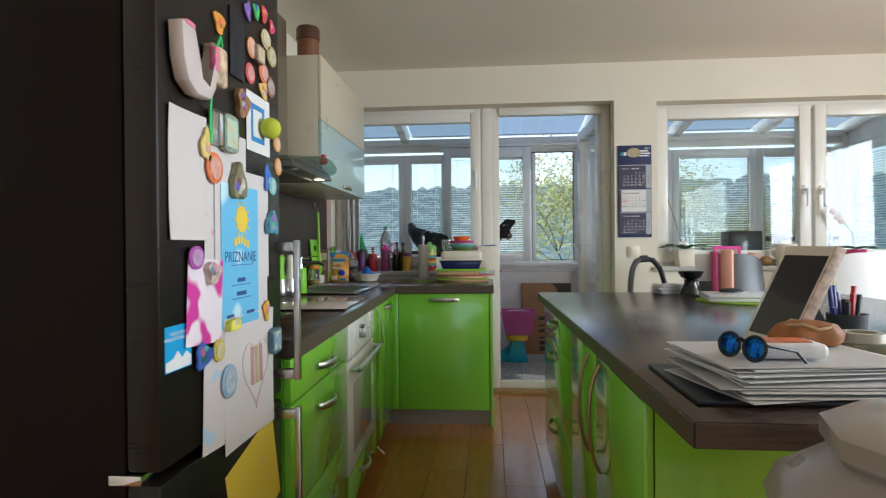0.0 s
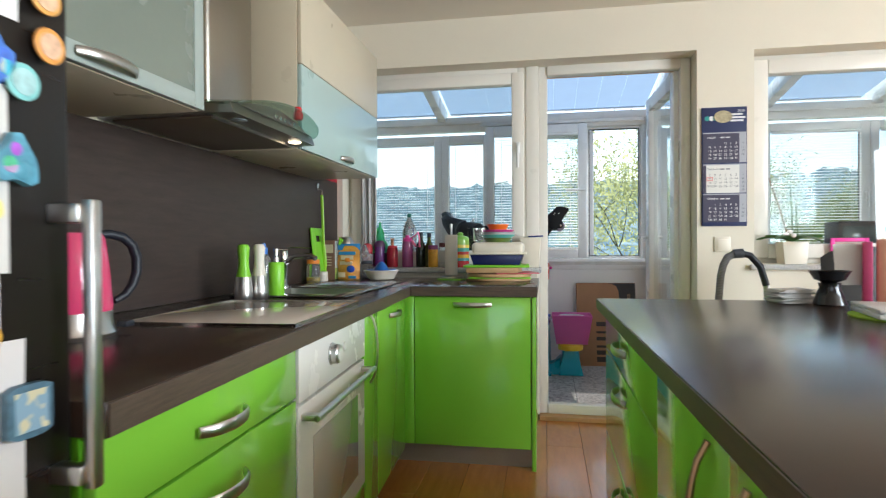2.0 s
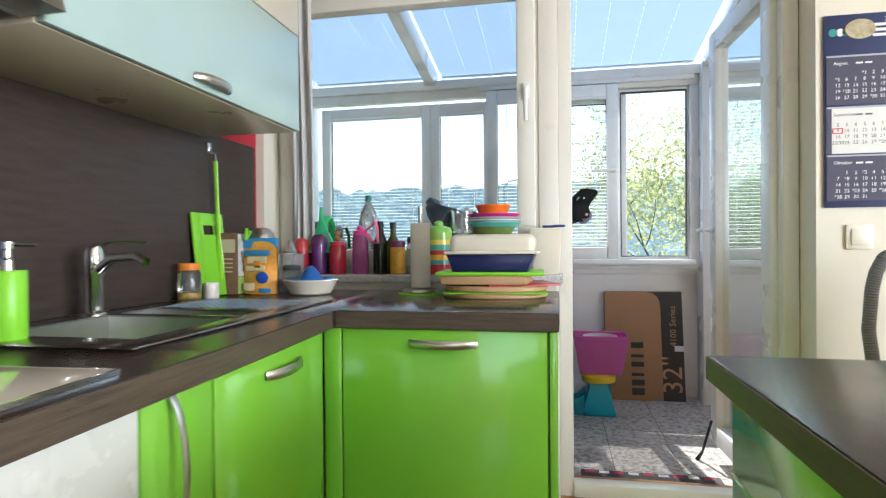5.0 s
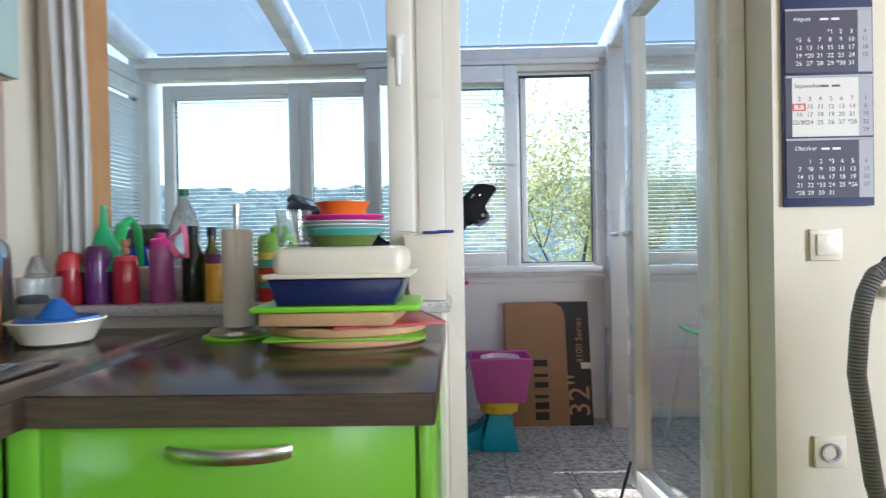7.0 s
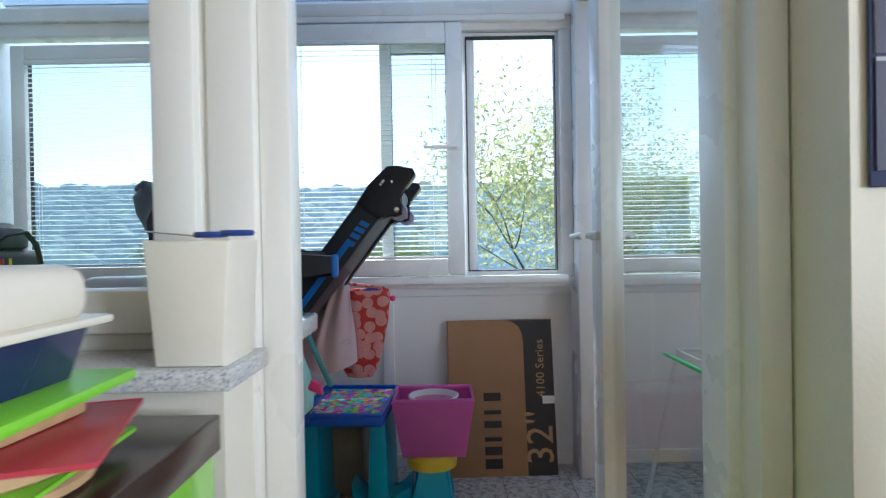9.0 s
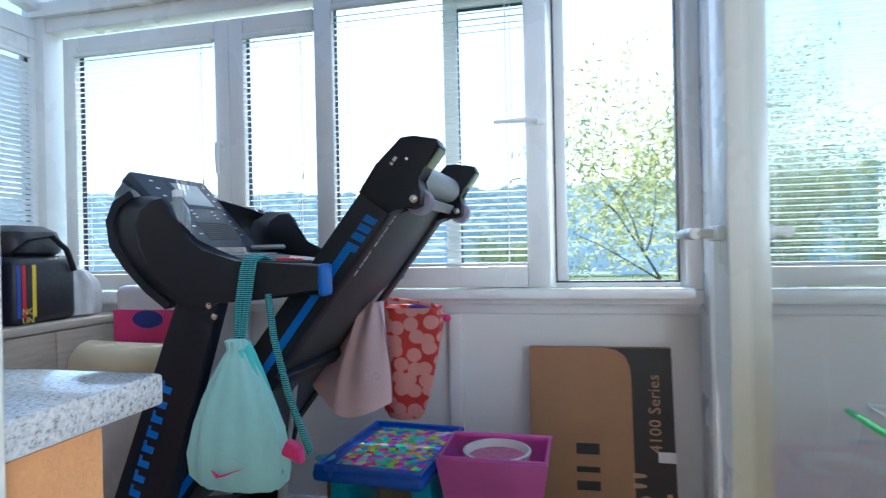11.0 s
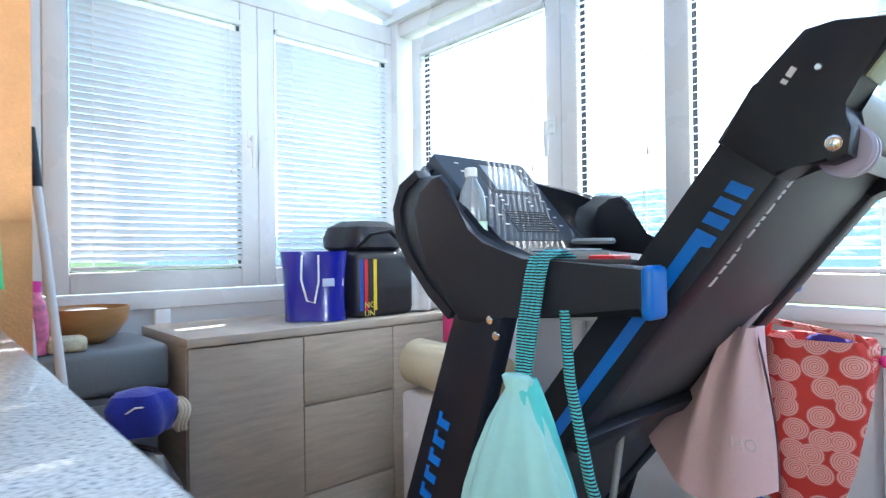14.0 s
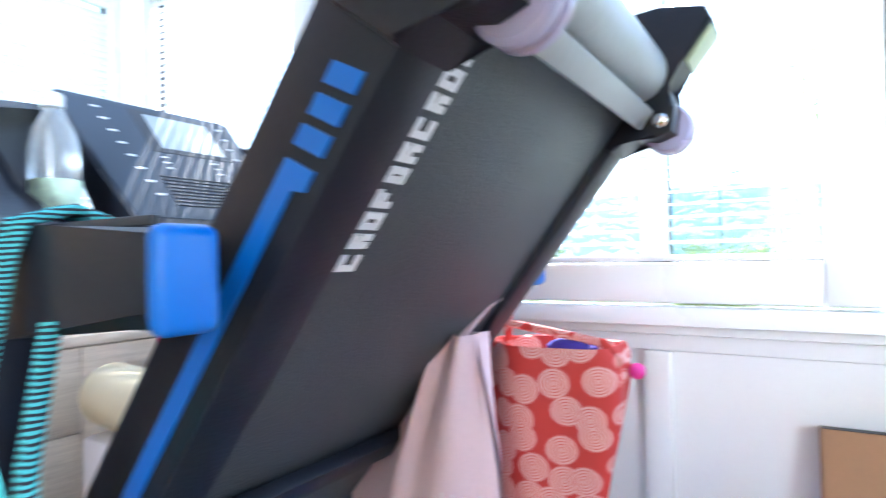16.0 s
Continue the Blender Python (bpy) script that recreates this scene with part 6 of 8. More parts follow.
part("green_print", Build().box(-0.4905, -0.4885, 4.578, 4.632, WT + 0.005, WT + 0.068), pc("print_green", (0.35, 0.5, 0.12)), t)
part("front_print", Build().box(-0.565, -0.50, 4.5735, 4.576, 1.06, 1.11), pc("carton_cream", (0.62, 0.5, 0.36)), t)
for i in range(4):
    part("line_print", Build().box(-0.56, -0.51, 4.5735, 4.576, 0.985 + i * 0.016, 0.990 + i * 0.016), bpy.data.materials["carton_cream"], t)

t = thing("snack_pouch", (-0.43, 4.64, WT), "orange and blue printed snack pouch closed with a clip", "pouch")
part("pouch", Build().sheet(lambda u, v: (-0.485 + 0.135 * u, 4.615 - 0.03 * math.sin(math.pi * u) * (1 - v) ** 0.7 + 0.004 * math.sin(9 * v + 4 * u), WT + 0.002 + 0.20 * v), 12, 12).sheet(lambda u, v: (-0.485 + 0.135 * u, 4.622 + 0.035 * math.sin(math.pi * u) * (1 - v) ** 0.7, WT + 0.002 + 0.20 * v), 12, 12), mat("pouch_orange", (0.78, 0.36, 0.06), 0.35, var=0.3, scale=14), t)
part("top_band", Build().box(-0.487, -0.348, 4.612, 4.626, 1.075, 1.115, 0.004), pc("pouch_blue", (0.04, 0.25, 0.55)), t)
part("animal_mark", Build().ball((-0.395, 4.584, 0.965), 0.022, 12, 1.2, 0.25, 1), pc("mark_blue", (0.02, 0.08, 0.5)), t)
part("print_panel", Build().box(-0.455, -0.38, 4.584, 4.59, 1.02, 1.045), pc("pouch_cream", (0.7, 0.55, 0.35)), t)
for x0, x1, z0, z1, c in ((-0.470, -0.365, 1.048, 1.068, "pouch_blue"), (-0.462, -0.385, 0.990, 1.010, "pouch_cream"), (-0.472, -0.43, 0.915, 0.945, "pouch_cream"), (-0.41, -0.362, 0.908, 0.925, "pouch_blue"), (-0.43, -0.40, 1.0, 1.03, "lid_orange")):
    part("print_panel", Build().box(x0, x1, 4.5835, 4.590, z0, z1, 0.002), bpy.data.materials[c], t)
part("clip", Build().tube([(-0.475, 4.61, 1.11), (-0.45, 4.60, 1.14)], 0.007, 8).tube([(-0.47, 4.60, 1.11), (-0.46, 4.59, 1.15)], 0.007, 8), lime, t)
t = thing("steel_canister", (-0.46, 4.75, WT), "round brushed steel canister", "canister")
part("body", Build().lathe([(0.05, 0), (0.052, 0.005), (0.052, 0.2), (0.048, 0.235), (0.03, 0.255), (0, 0.26)], (-0.48, 4.74, WT), 26), brushed, t)
t = thing("glass_juicer", (-0.37, 4.76, WT), "clear measuring jug with a citrus press", "jug")
part("jug", Build().lathe([(0.045, 0), (0.05, 0.01), (0.056, 0.15), (0.053, 0.15), (0.046, 0.012), (0, 0.01)], (-0.37, 4.77, WT), 26), clear_plastic, t)
part("press", Build().lathe([(0.05, 0.15), (0.03, 0.155), (0.022, 0.18), (0.012, 0.205), (0, 0.21)], (-0.37, 4.77, WT), 20), clear_plastic, t)
t = thing("glass_jar", (-0.34, 4.69, WT), "clip-top glass jar with dark lid", "jar")
part("jar", Build().lathe([(0.036, 0), (0.04, 0.008), (0.04, 0.07), (0.03, 0.09)], (-0.33, 4.70, WT), 22), clear_jar, t)
part("lid", Build().lathe([(0.034, 0.09), (0.036, 0.10), (0.03, 0.108), (0, 0.11)], (-0.33, 4.70, WT), 22), dark_grey, t)
t = thing("juice_bowl", (-0.23, 4.62, WT), "white plastic bowl with a blue citrus press", "bowl")
part("bowl", Build().lathe([(0.06, 0), (0.075, 0.006), (0.098, 0.05), (0.104, 0.055), (0.10, 0.058), (0.09, 0.045), (0.06, 0.012), (0, 0.01)], (-0.22, 4.63, WT), 34), ivory, t)
part("blue_press", Build().lathe([(0.092, 0.055), (0.085, 0.062), (0.045, 0.06), (0.03, 0.085), (0.012, 0.105), (0, 0.108)], (-0.22, 4.63, WT), 30), pc("press_blue", (0.02, 0.12, 0.42)), t)
# sill bottles
SS = 0.962
def bottle(at, prof, material, label, cap=None, capmat=None, n=22, extra=None):
    t = thing("bottle", at, label, "bottle", "bottles on the sill")
    part("body", Build().lathe(prof, at, n), material, t)
    if cap:
        part("cap", Build().lathe(cap, at, n), capmat, t)
    if extra:
        extra(t)
    return t


red_t = pc("red_translucent", (0.55, 0.03, 0.06), 0.15, trans=0.3)
purple_t = pc("purple_translucent", (0.22, 0.05, 0.28), 0.15, trans=0.3)
mauve_t = pc("mauve_translucent", (0.55, 0.14, 0.42), 0.15, trans=0.4)
dark_glass = pc("dark_bottle_glass", (0.015, 0.02, 0.012), 0.06)
oil_glass = pc("oil_glass", (0.10, 0.12, 0.02), 0.05, trans=0.3)
hotpink = bpy.data.materials["hot_pink"]
bottle((-0.405, 4.95, SS), [(0.034, 0), (0.037, 0.006), (0.036, 0.09), (0.035, 0.10)], red_t, "red drinking bottle with a domed lid", [(0.037, 0.10), (0.037, 0.115), (0.028, 0.145), (0.012, 0.155), (0, 0.156)], pc("dome_red", (0.6, 0.05, 0.06)))
bottle((-0.325, 4.955, SS), [(0.034, 0), (0.036, 0.006), (0.033, 0.06), (0.036, 0.12), (0.033, 0.135)], purple_t, "purple drinking bottle with a grey spout lid", [(0.037, 0.132), (0.037, 0.15), (0.025, 0.168), (0.012, 0.172), (0, 0.173)], pc("lid_plum", (0.10, 0.03, 0.10)))
bottle((-0.238, 4.95, SS), [(0.033, 0), (0.036, 0.006), (0.036, 0.11), (0.03, 0.125)], red_t, "red drinking bottle with a small figure on its lid", [(0.031, 0.124), (0.031, 0.137), (0.012, 0.14), (0, 0.142)], pc("lid_red", (0.6, 0.03, 0.06)),
       extra=lambda t: part("figure", Build().ball((-0.238, 4.95, SS + 0.152), 0.013, 12).ball((-0.238, 4.95, SS + 0.174), 0.012, 12).ball((-0.248, 4.95, SS + 0.184), 0.005, 8).ball((-0.228, 4.95, SS + 0.184), 0.005, 8), pc("figure_brown", (0.45, 0.2, 0.1)), t))
bottle((-0.142, 4.97, SS), [(0.033, 0), (0.036, 0.006), (0.034, 0.15), (0.03, 0.165)], mauve_t, "mauve water bottle with a pink carrying loop", [(0.03, 0.164), (0.03, 0.185), (0.014, 0.19), (0.012, 0.205), (0, 0.206)], hotpink,
       extra=lambda t: part("loop", Build().tube([(-0.12, 4.965, SS + 0.185), (-0.085, 4.96, SS + 0.205), (-0.068, 4.955, SS + 0.225), (-0.06, 4.955, SS + 0.19), (-0.058, 4.955, SS + 0.13), (-0.085, 4.957, SS + 0.135), (-0.11, 4.96, SS + 0.17)], 0.010, 8, flat=0.4), pc("loop_pink", (0.75, 0.15, 0.3)), t))
bottle((-0.06, 5.0, SS), [(0.03, 0), (0.033, 0.005), (0.033, 0.13), (0.014, 0.175), (0.012, 0.20)], dark_glass, "dark vinegar bottle with a black cap", [(0.014, 0.198), (0.014, 0.225), (0, 0.226)], black_plastic)
bottle((-0.005, 5.005, SS), [(0.028, 0), (0.031, 0.005), (0.031, 0.125), (0.013, 0.165), (0.012, 0.195)], oil_glass, "green glass olive oil bottle", [(0.014, 0.193), (0.014, 0.22), (0, 0.221)], black_plastic)
bottle((0.03, 4.955, SS), [(0.028, 0), (0.032, 0.005), (0.032, 0.11), (0.030, 0.115)], mat("yellow_sauce", (0.72, 0.38, 0.03), 0.3, var=0.3, scale=25), "yellow syrup bottle with a purple cap", [(0.031, 0.112), (0.031, 0.14), (0, 0.141)], pc("cap_purple", (0.15, 0.03, 0.12)))
t = thing("spice_jar", (0.085, 5.0, SS), "small glass spice jar with a dark lid", "jar")
part("jar", Build().lathe([(0.03, 0), (0.032, 0.006), (0.032, 0.12), (0.026, 0.13)], (0.09, 5.0, SS), 20), clear_jar, t)
part("lid", Build().lathe([(0.03, 0.128), (0.03, 0.155), (0, 0.156)], (0.09, 5.0, SS), 20), pc("lid_maroon", (0.10, 0.02, 0.02)), t)
t = thing("striped_jar", (0.215, 4.97, SS), "ceramic jar with rainbow stripes and a lid", "jar")
zs = 0.0
for i, c in enumerate(((0.5, 0.03, 0.03), (0.08, 0.35, 0.35), (0.75, 0.45, 0.05), (0.55, 0.06, 0.04), (0.10, 0.4, 0.3), (0.8, 0.6, 0.1), (0.30, 0.50, 0.10))):
    h = (0.04, 0.018, 0.022, 0.018, 0.024, 0.02, 0.03)[i]
    part("stripe", Build().lathe([(0, zs), (0.056, zs), (0.056, zs + h), (0, zs + h)], (0.205, 4.97, SS), 28), pc("stripe_glaze_%d" % i, c, 0.2), t)
    zs += h
part("lid", Build().lathe([(0.057, zs), (0.05, zs + 0.02), (0.018, zs + 0.03), (0.02, zs + 0.042), (0.008, zs + 0.05), (0, zs + 0.05)], (0.205, 4.97, SS), 26), pc("lid_green", (0.22, 0.5, 0.08)), t)
single("funnel", Build().lathe([(0.075, 0.0), (0.072, 0.012), (0.03, 0.09), (0.012, 0.14), (0.007, 0.20), (0, 0.20)], (-0.335, 5.005, 1.055), 26), pc("funnel_green", (0.05, 0.55, 0.22), 0.3, trans=0.3), "upturned green plastic funnel above the bottles", "funnel")
single("funnel_tub", Build().lathe([(0.055, 0.0), (0.06, 0.005), (0.066, 0.09), (0, 0.092)], (-0.335, 5.005, SS), 24), pc("tub_dark", (0.03, 0.03, 0.04)), "dark plastic tub under the funnel", "tub")
# paper roll
t = thing("kitchen_roll", (0.19, 4.70, WT), "kitchen paper roll on a steel pole stand", "kitchen roll")
part("stand", Build().lathe([(0.068, 0), (0.07, 0.004), (0.066, 0.012), (0.008, 0.016), (0.007, 0.29), (0.009, 0.292), (0.009, 0.322), (0, 0.324)], (0.19, 4.70, WT + 0.006), 28), brushed, t)
part("roll", Build().lathe([(0.012, 0.02), (0.036, 0.02), (0.037, 0.024), (0.037, 0.254), (0.035, 0.258), (0.012, 0.258)], (0.19, 4.70, WT + 0.006), 32), mat("paper_roll", (0.74, 0.69, 0.62), 0.9, var=0.05, bump=0.05, bscale=110), t)
single("green_mat", Build().lathe([(0.0, 0.0), (0.085, 0.0), (0.085, 0.004), (0, 0.005)], (0.19, 4.70, WT), 30), lime, "round green mat under the kitchen roll", "mat")
# stack of boards
beech = mat("beech_board", (0.55, 0.34, 0.17), 0.5, var=0.16, stretch=(1, 8, 1), scale=6)
def board(name, x0, x1, y0, y1, z0, z1, material, label, rz=0, round_=False):
    cx, cy = (x0 + x1) / 2, (y0 + y1) / 2
    m = Matrix.Translation((cx, cy, 0)) @ Matrix.Rotation(radians(rz), 4, "Z")
    b = Build()
    if round_:
        b.lathe([(0, z0), (1 - 0.03, z0), (1, z0 + 0.004), (1, z1 - 0.004), (1 - 0.03, z1), (0, z1)], n=40, m=m @ Matrix.Diagonal(((x1 - x0) / 2, (y1 - y0) / 2, 1, 1)))
    else:
        b.box(x0 - cx, x1 - cx, y0 - cy, y1 - cy, z0, z1, 0.005, m=m)
    return single(name, b, material, label, "board", "stack of boards")


board("board", 0.29, 0.66, 4.49, 4.75, 0.9005, 0.916, beech, "round beech board at the bottom of the stack", 0, True)
board("board", 0.31, 0.655, 4.50, 4.74, 0.9165, 0.922, lime, "thin green plastic board in the stack", 4)
board("board", 0.295, 0.66, 4.49, 4.76, 0.9225, 0.942, beech, "oval beech board in the stack", 0, True)
board("board", 0.43, 0.68, 4.52, 4.75, 0.9425, 0.947, pc("board_red", (0.5, 0.05, 0.07)), "thin red plastic board sticking out of the stack", 18)
board("board", 0.31, 0.60, 4.50, 4.73, 0.9475, 0.977, beech, "thick beech board in the stack", -3)
board("board", 0.285, 0.65, 4.50, 4.75, 0.9775, 0.991, lime, "lime green tray board on the stack", 2)
navy = pc("navy_plastic", (0.012, 0.02, 0.09), 0.25)
t = thing("bread_box", (0.47, 4.60, 0.991), "navy plastic tub with a cream domed lid", "box")
part("tub", Build().prism([(0.345, 0.9915), (0.60, 0.9915), (0.622, 1.05), (0.325, 1.05)], "y", 4.50, 4.71, 0.012), navy, t)
part("lid", Build().box(0.335, 0.622, 4.50, 4.715, 1.052, 1.118, 0.026, seg=4).box(0.322, 0.635, 4.487, 4.728, 1.05, 1.060, 0.004), ivory, t)
def plate(z, r, material, label, h=0.010, name="plate"):
    return single(name, Build().lathe([(r * 0.70, 0), (r * 0.76, 0.001), (r * 0.97, h), (r, h + 0.001), (r, h + 0.003), (r * 0.96, h + 0.003), (r * 0.74, 0.004), (0, 0.004)], (0.475, 4.60, z), 34), material, label, name, "stacked dishes")


plate(1.1185, 0.085, pc("bowl_olive", (0.13, 0.19, 0.04)), "olive green bowl under the plates", 0.03, "bowl")
plate(1.138, 0.098, pc("plate_teal", (0.12, 0.55, 0.52)), "turquoise plastic plate in the stack", 0.018)
plate(1.150, 0.10, pc("plate_white", (0.75, 0.74, 0.75)), "white plastic plate in the stack", 0.014)
plate(1.158, 0.10, pc("plate_lilac", (0.6, 0.55, 0.62)), "pale lilac plastic plate", 0.014)
plate(1.169, 0.095, hotpink, "bright pink plastic plate", 0.016)
plate(1.186, 0.062, pc("bowl_orange", (0.85, 0.2, 0.02)), "orange plastic bowl on top of the plates", 0.03, "bowl")
single("glass_mug", Build().lathe([(0.03, 0), (0.035, 0.005), (0.038, 0.08), (0.035, 0.08), (0.032, 0.01), (0, 0.01)], n=22, m=Matrix.Translation((0.375, 4.55, 1.119)) @ Matrix.Rotation(radians(0), 4, "X")), clear_jar, "clear glass mug on the bread box", "mug")
t = thing("cream_container", (0.655, 4.93, SS), "tall cream plastic container on the sill", "container")
part("body", Build().prism([(0.60, SS), (0.70, SS), (0.712, 1.145), (0.585, 1.145)], "y", 4.885, 5.02, 0.008), ivory, t)
t = thing("scissors", (0.65, 4.95, 1.146), "pair of scissors with navy handles on the container", "scissors")
part("handles", Build().tube([(0.66 + 0.022 * math.cos(k * 0.5), 4.95 + 0.014 * math.sin(k * 0.5), 1.153) for k in range(14)], 0.005, 6).tube([(0.70 + 0.022 * math.cos(k * 0.5), 4.95 + 0.014 * math.sin(k * 0.5), 1.155) for k in range(14)], 0.005, 6), pc("handle_navy", (0.03, 0.06, 0.25)), t)
part("blades", Build().tube([(0.64, 4.95, 1.151), (0.56, 4.94, 1.16)], 0.005, 6, flat=0.3), brushed, t)
# on top of the wall cabinets
CT = 2.171
t = thing("clay_canister", (-0.32, 3.62, CT), "brown clay canister on the wall cabinet", "canister")
clay = mat("brown_clay", (0.20, 0.075, 0.03), 0.5, var=0.15)
part("body", Build().lathe([(0.055, 0), (0.06, 0.005), (0.06, 0.125), (0.055, 0.13)], (-0.32, 3.62, CT), 28), clay, t)
part("lid", Build().lathe([(0.064, 0.13), (0.064, 0.19), (0.058, 0.2), (0, 0.2)], (-0.32, 3.62, CT), 28), mat("dark_clay", (0.10, 0.04, 0.02), 0.5, var=0.15), t)
for x, y, r, h in ((-0.42, 4.08, 0.035, 0.12), (-0.42, 4.36, 0.04, 0.13)):
    t = thing("carafe", (x, y, CT), "clear glass carafe with a cork stopper", "carafe", "carafes on the cabinet")
    part("glass", Build().lathe([(r, 0), (r, h * 0.5), (r * 0.45, h * 0.85), (r * 0.45, h)], (x, y, CT), 20), clear_jar, t)
    part("cork", Build().lathe([(r * 0.55, h), (r * 0.6, h + 0.03), (0, h + 0.031)], (x, y, CT), 16), mat("cork", (0.5, 0.27, 0.1), 0.9, var=0.3, scale=50) if "cork" not in bpy.data.materials else bpy.data.materials["cork"], t)

dm = thing("door_mat", (1.14, 5.47, SZ), "dark door mat with a red and white border on the tiles", "mat")
part("mat", Build().box(0.80, 1.46, 5.33, 5.60, SZ + 0.0005, SZ + 0.012, 0.004), mat("mat_dark", (0.06, 0.055, 0.06), 0.95, var=0.3, scale=20, bump=0.1, bscale=200), dm)
for i in range(9):
    part("border_patch", Build().box(0.82 + i * 0.07, 0.868 + i * 0.07, 5.555, 5.585, SZ + 0.012, SZ + 0.0135, 0), pc("mat_red", (0.45, 0.05, 0.07), 0.9) if i == 0 else bpy.data.materials["mat_red"] if i % 2 == 0 else paper_pale if i > 1 else (paper_pale := pc("mat_white", (0.6, 0.58, 0.56), 0.9)), dm)
single("power_cord", Build().tube([(0.02, 3.62, 0.10), (0.055, 3.60, 0.055), (0.085, 3.595, 0.02), (0.09, 3.62, 0.008), (0.07, 3.66, 0.008), (0.04, 3.66, 0.03), (0.02, 3.65, 0.09)], 0.003, 6), ivory, "thin white cord hanging below the sink cabinet", "cord")

# ---- wall things ----
cal = thing("wall_calendar", (1.76, 4.905, 1.2), "navy three-month wall calendar with an oval badge", "calendar")
cal_navy = pc("calendar_navy", (0.02, 0.03, 0.10), 0.6)
cal_grey = pc("calendar_dark", (0.055, 0.05, 0.09), 0.6)
cal_light = pc("calendar_light", (0.75, 0.74, 0.70), 0.7)
cal_side = pc("calendar_side", (0.42, 0.43, 0.48), 0.7)
num_dark = pc("number_dark", (0.12, 0.12, 0.14), 0.7)
part("backing", Build().box(1.638, 1.884, 4.901, 4.906, 1.205, 1.893, 0.001), cal_navy, cal)
FX = Matrix.Rotation(radians(90), 4, "X")
words("year", "2019", 0.02, white_print, cal, Matrix.Translation((1.852, 4.9, 1.868)) @ FX, 0.0003)
for i, (w, x) in enumerate(((0.06, 1.80), (0.075, 1.80), (0.07, 1.795))):
    part("name_bar", Build().box(x, x + w, 4.8998, 4.9008, 1.845 - i * 0.018, 1.855 - i * 0.018), white_print, cal)
part("badge_ring", Build().lathe([(0, 0), (0.048, 0), (0.05, 0.002), (0.048, 0.004), (0, 0.004)], n=34, m=Matrix.Translation((1.755, 4.901, 1.838)) @ FX @ Matrix.Diagonal((1.0, 0.72, 1, 1))), mat("badge", (0.42, 0.36, 0.22), 0.5, var=0.4, scale=40), cal, "oval badge with a landscape")
for x, c in ((1.668, (0.03, 0.30, 0.28)), (1.692, (0.75, 0.75, 0.75)), (1.712, (0.03, 0.30, 0.28))):
    part("logo_shape", Build().lathe([(0.007, 0), (0.014, 0), (0.014, 0.001), (0.007, 0.001)], n=20, m=Matrix.Translation((x, 4.9008, 1.83)) @ FX), pc("logo_%d" % round(x * 1000), c), cal)
MONTHS = (("Avgust", 1.572, 1.745, cal_grey, white_print, [["", "", "", "*1", "2", "3"], ["*5", "6", "7", "8", "9", "10"], ["12", "13", "14", "15", "16", "17"], ["19", "*20", "21", "22", "23", "24"], ["26", "27", "28", "29", "*30", "31"]], ["4", "11", "18", "25"]),
          ("September", 1.397, 1.562, cal_light, num_dark, [["2", "3", "4", "5", "6", "7"], ["9", "10", "11", "12", "13", "14"], ["16", "17", "18", "19", "20", "21"], ["23/30", "24", "25", "26", "27", "*28"]], ["1", "8", "15", "22", "29"]),
          ("Oktober", 1.228, 1.39, cal_grey, white_print, [["", "1", "2", "*3", "4", "5"], ["7", "*8", "9", "10", "11", "12"], ["14", "15", "16", "17", "18", "19"], ["21", "22", "*23", "24", "25", "*26"], ["*28", "29", "30", "31"]], ["6", "13", "20", "27"]))
for nm, z0, z1, back, ink, rows_, sundays in MONTHS:
    pg = part("month_page", Build().box(1.645, 1.842, 4.8985, 4.9005, z0, z1), back, cal)
    part("week_strip", Build().box(1.645, 1.662, 4.8975, 4.8985, z0, z1), cal_grey, pg)
    part("sunday_strip", Build().box(1.842, 1.88, 4.8985, 4.9005, z0, z1), cal_side, cal)
    part("binding", Build().box(1.645, 1.88, 4.8965, 4.8995, z1 - 0.004, z1 + 0.002), cal_side, pg)
    words("month_name", nm, 0.017, ink, pg, Matrix.Translation((1.668, 4.8982, z1 - 0.026)) @ FX, 0.0002, "LEFT")
    for k in range(2):
        part("small_print", Build().box(1.74 + k * 0.03, 1.762 + k * 0.03, 4.8978, 4.8986, z1 - 0.03, z1 - 0.024), ink, pg)
    for r, row in enumerate(rows_):
        for c, tx in enumerate(row):
            if tx:
                words("day", tx, 0.0175, ink, pg, Matrix.Translation((1.682 + c * 0.0285, 4.8982, z1 - 0.062 - r * 0.0215)) @ FX, 0.0002)
    for r, tx in enumerate(sundays):
        words("day", tx, 0.0165, num_dark, pg, Matrix.Translation((1.861, 4.8982, z1 - 0.062 - r * 0.0215)) @ FX, 0.0002)
part("date_marker", bar_frame(Build(), "x", 1.664, 1.698, 1.468, 1.488, 0.003, 4.8965, 4.8985, 0), pc("marker_red", (0.7, 0.03, 0.03)), cal, "red date window")
sw_ = thing("light_switch", (1.752, 4.906, 1.10), "white square light switch on the wall", "switch")
part("plate", Build().box(1.708, 1.796, 4.899, 4.908, 1.055, 1.143, 0.004), ivory, sw_)
part("rocker", Build().box(1.723, 1.781, 4.893, 4.899, 1.07, 1.128, 0.003), ivory, sw_)
so = thing("wall_socket", (1.757, 4.906, 0.525), "white round wall socket", "socket")
part("plate", Build().box(1.713, 1.801, 4.899, 4.908, 0.481, 0.569, 0.004), ivory, so)
part("well", Build().lathe([(0.022, 0), (0.026, 0.003), (0.026, 0.006), (0.02, 0.005), (0.018, -0.001), (0, -0.001)], n=24, m=Matrix.Translation((1.757, 4.8995, 0.525)) @ FX), cal_side, so)

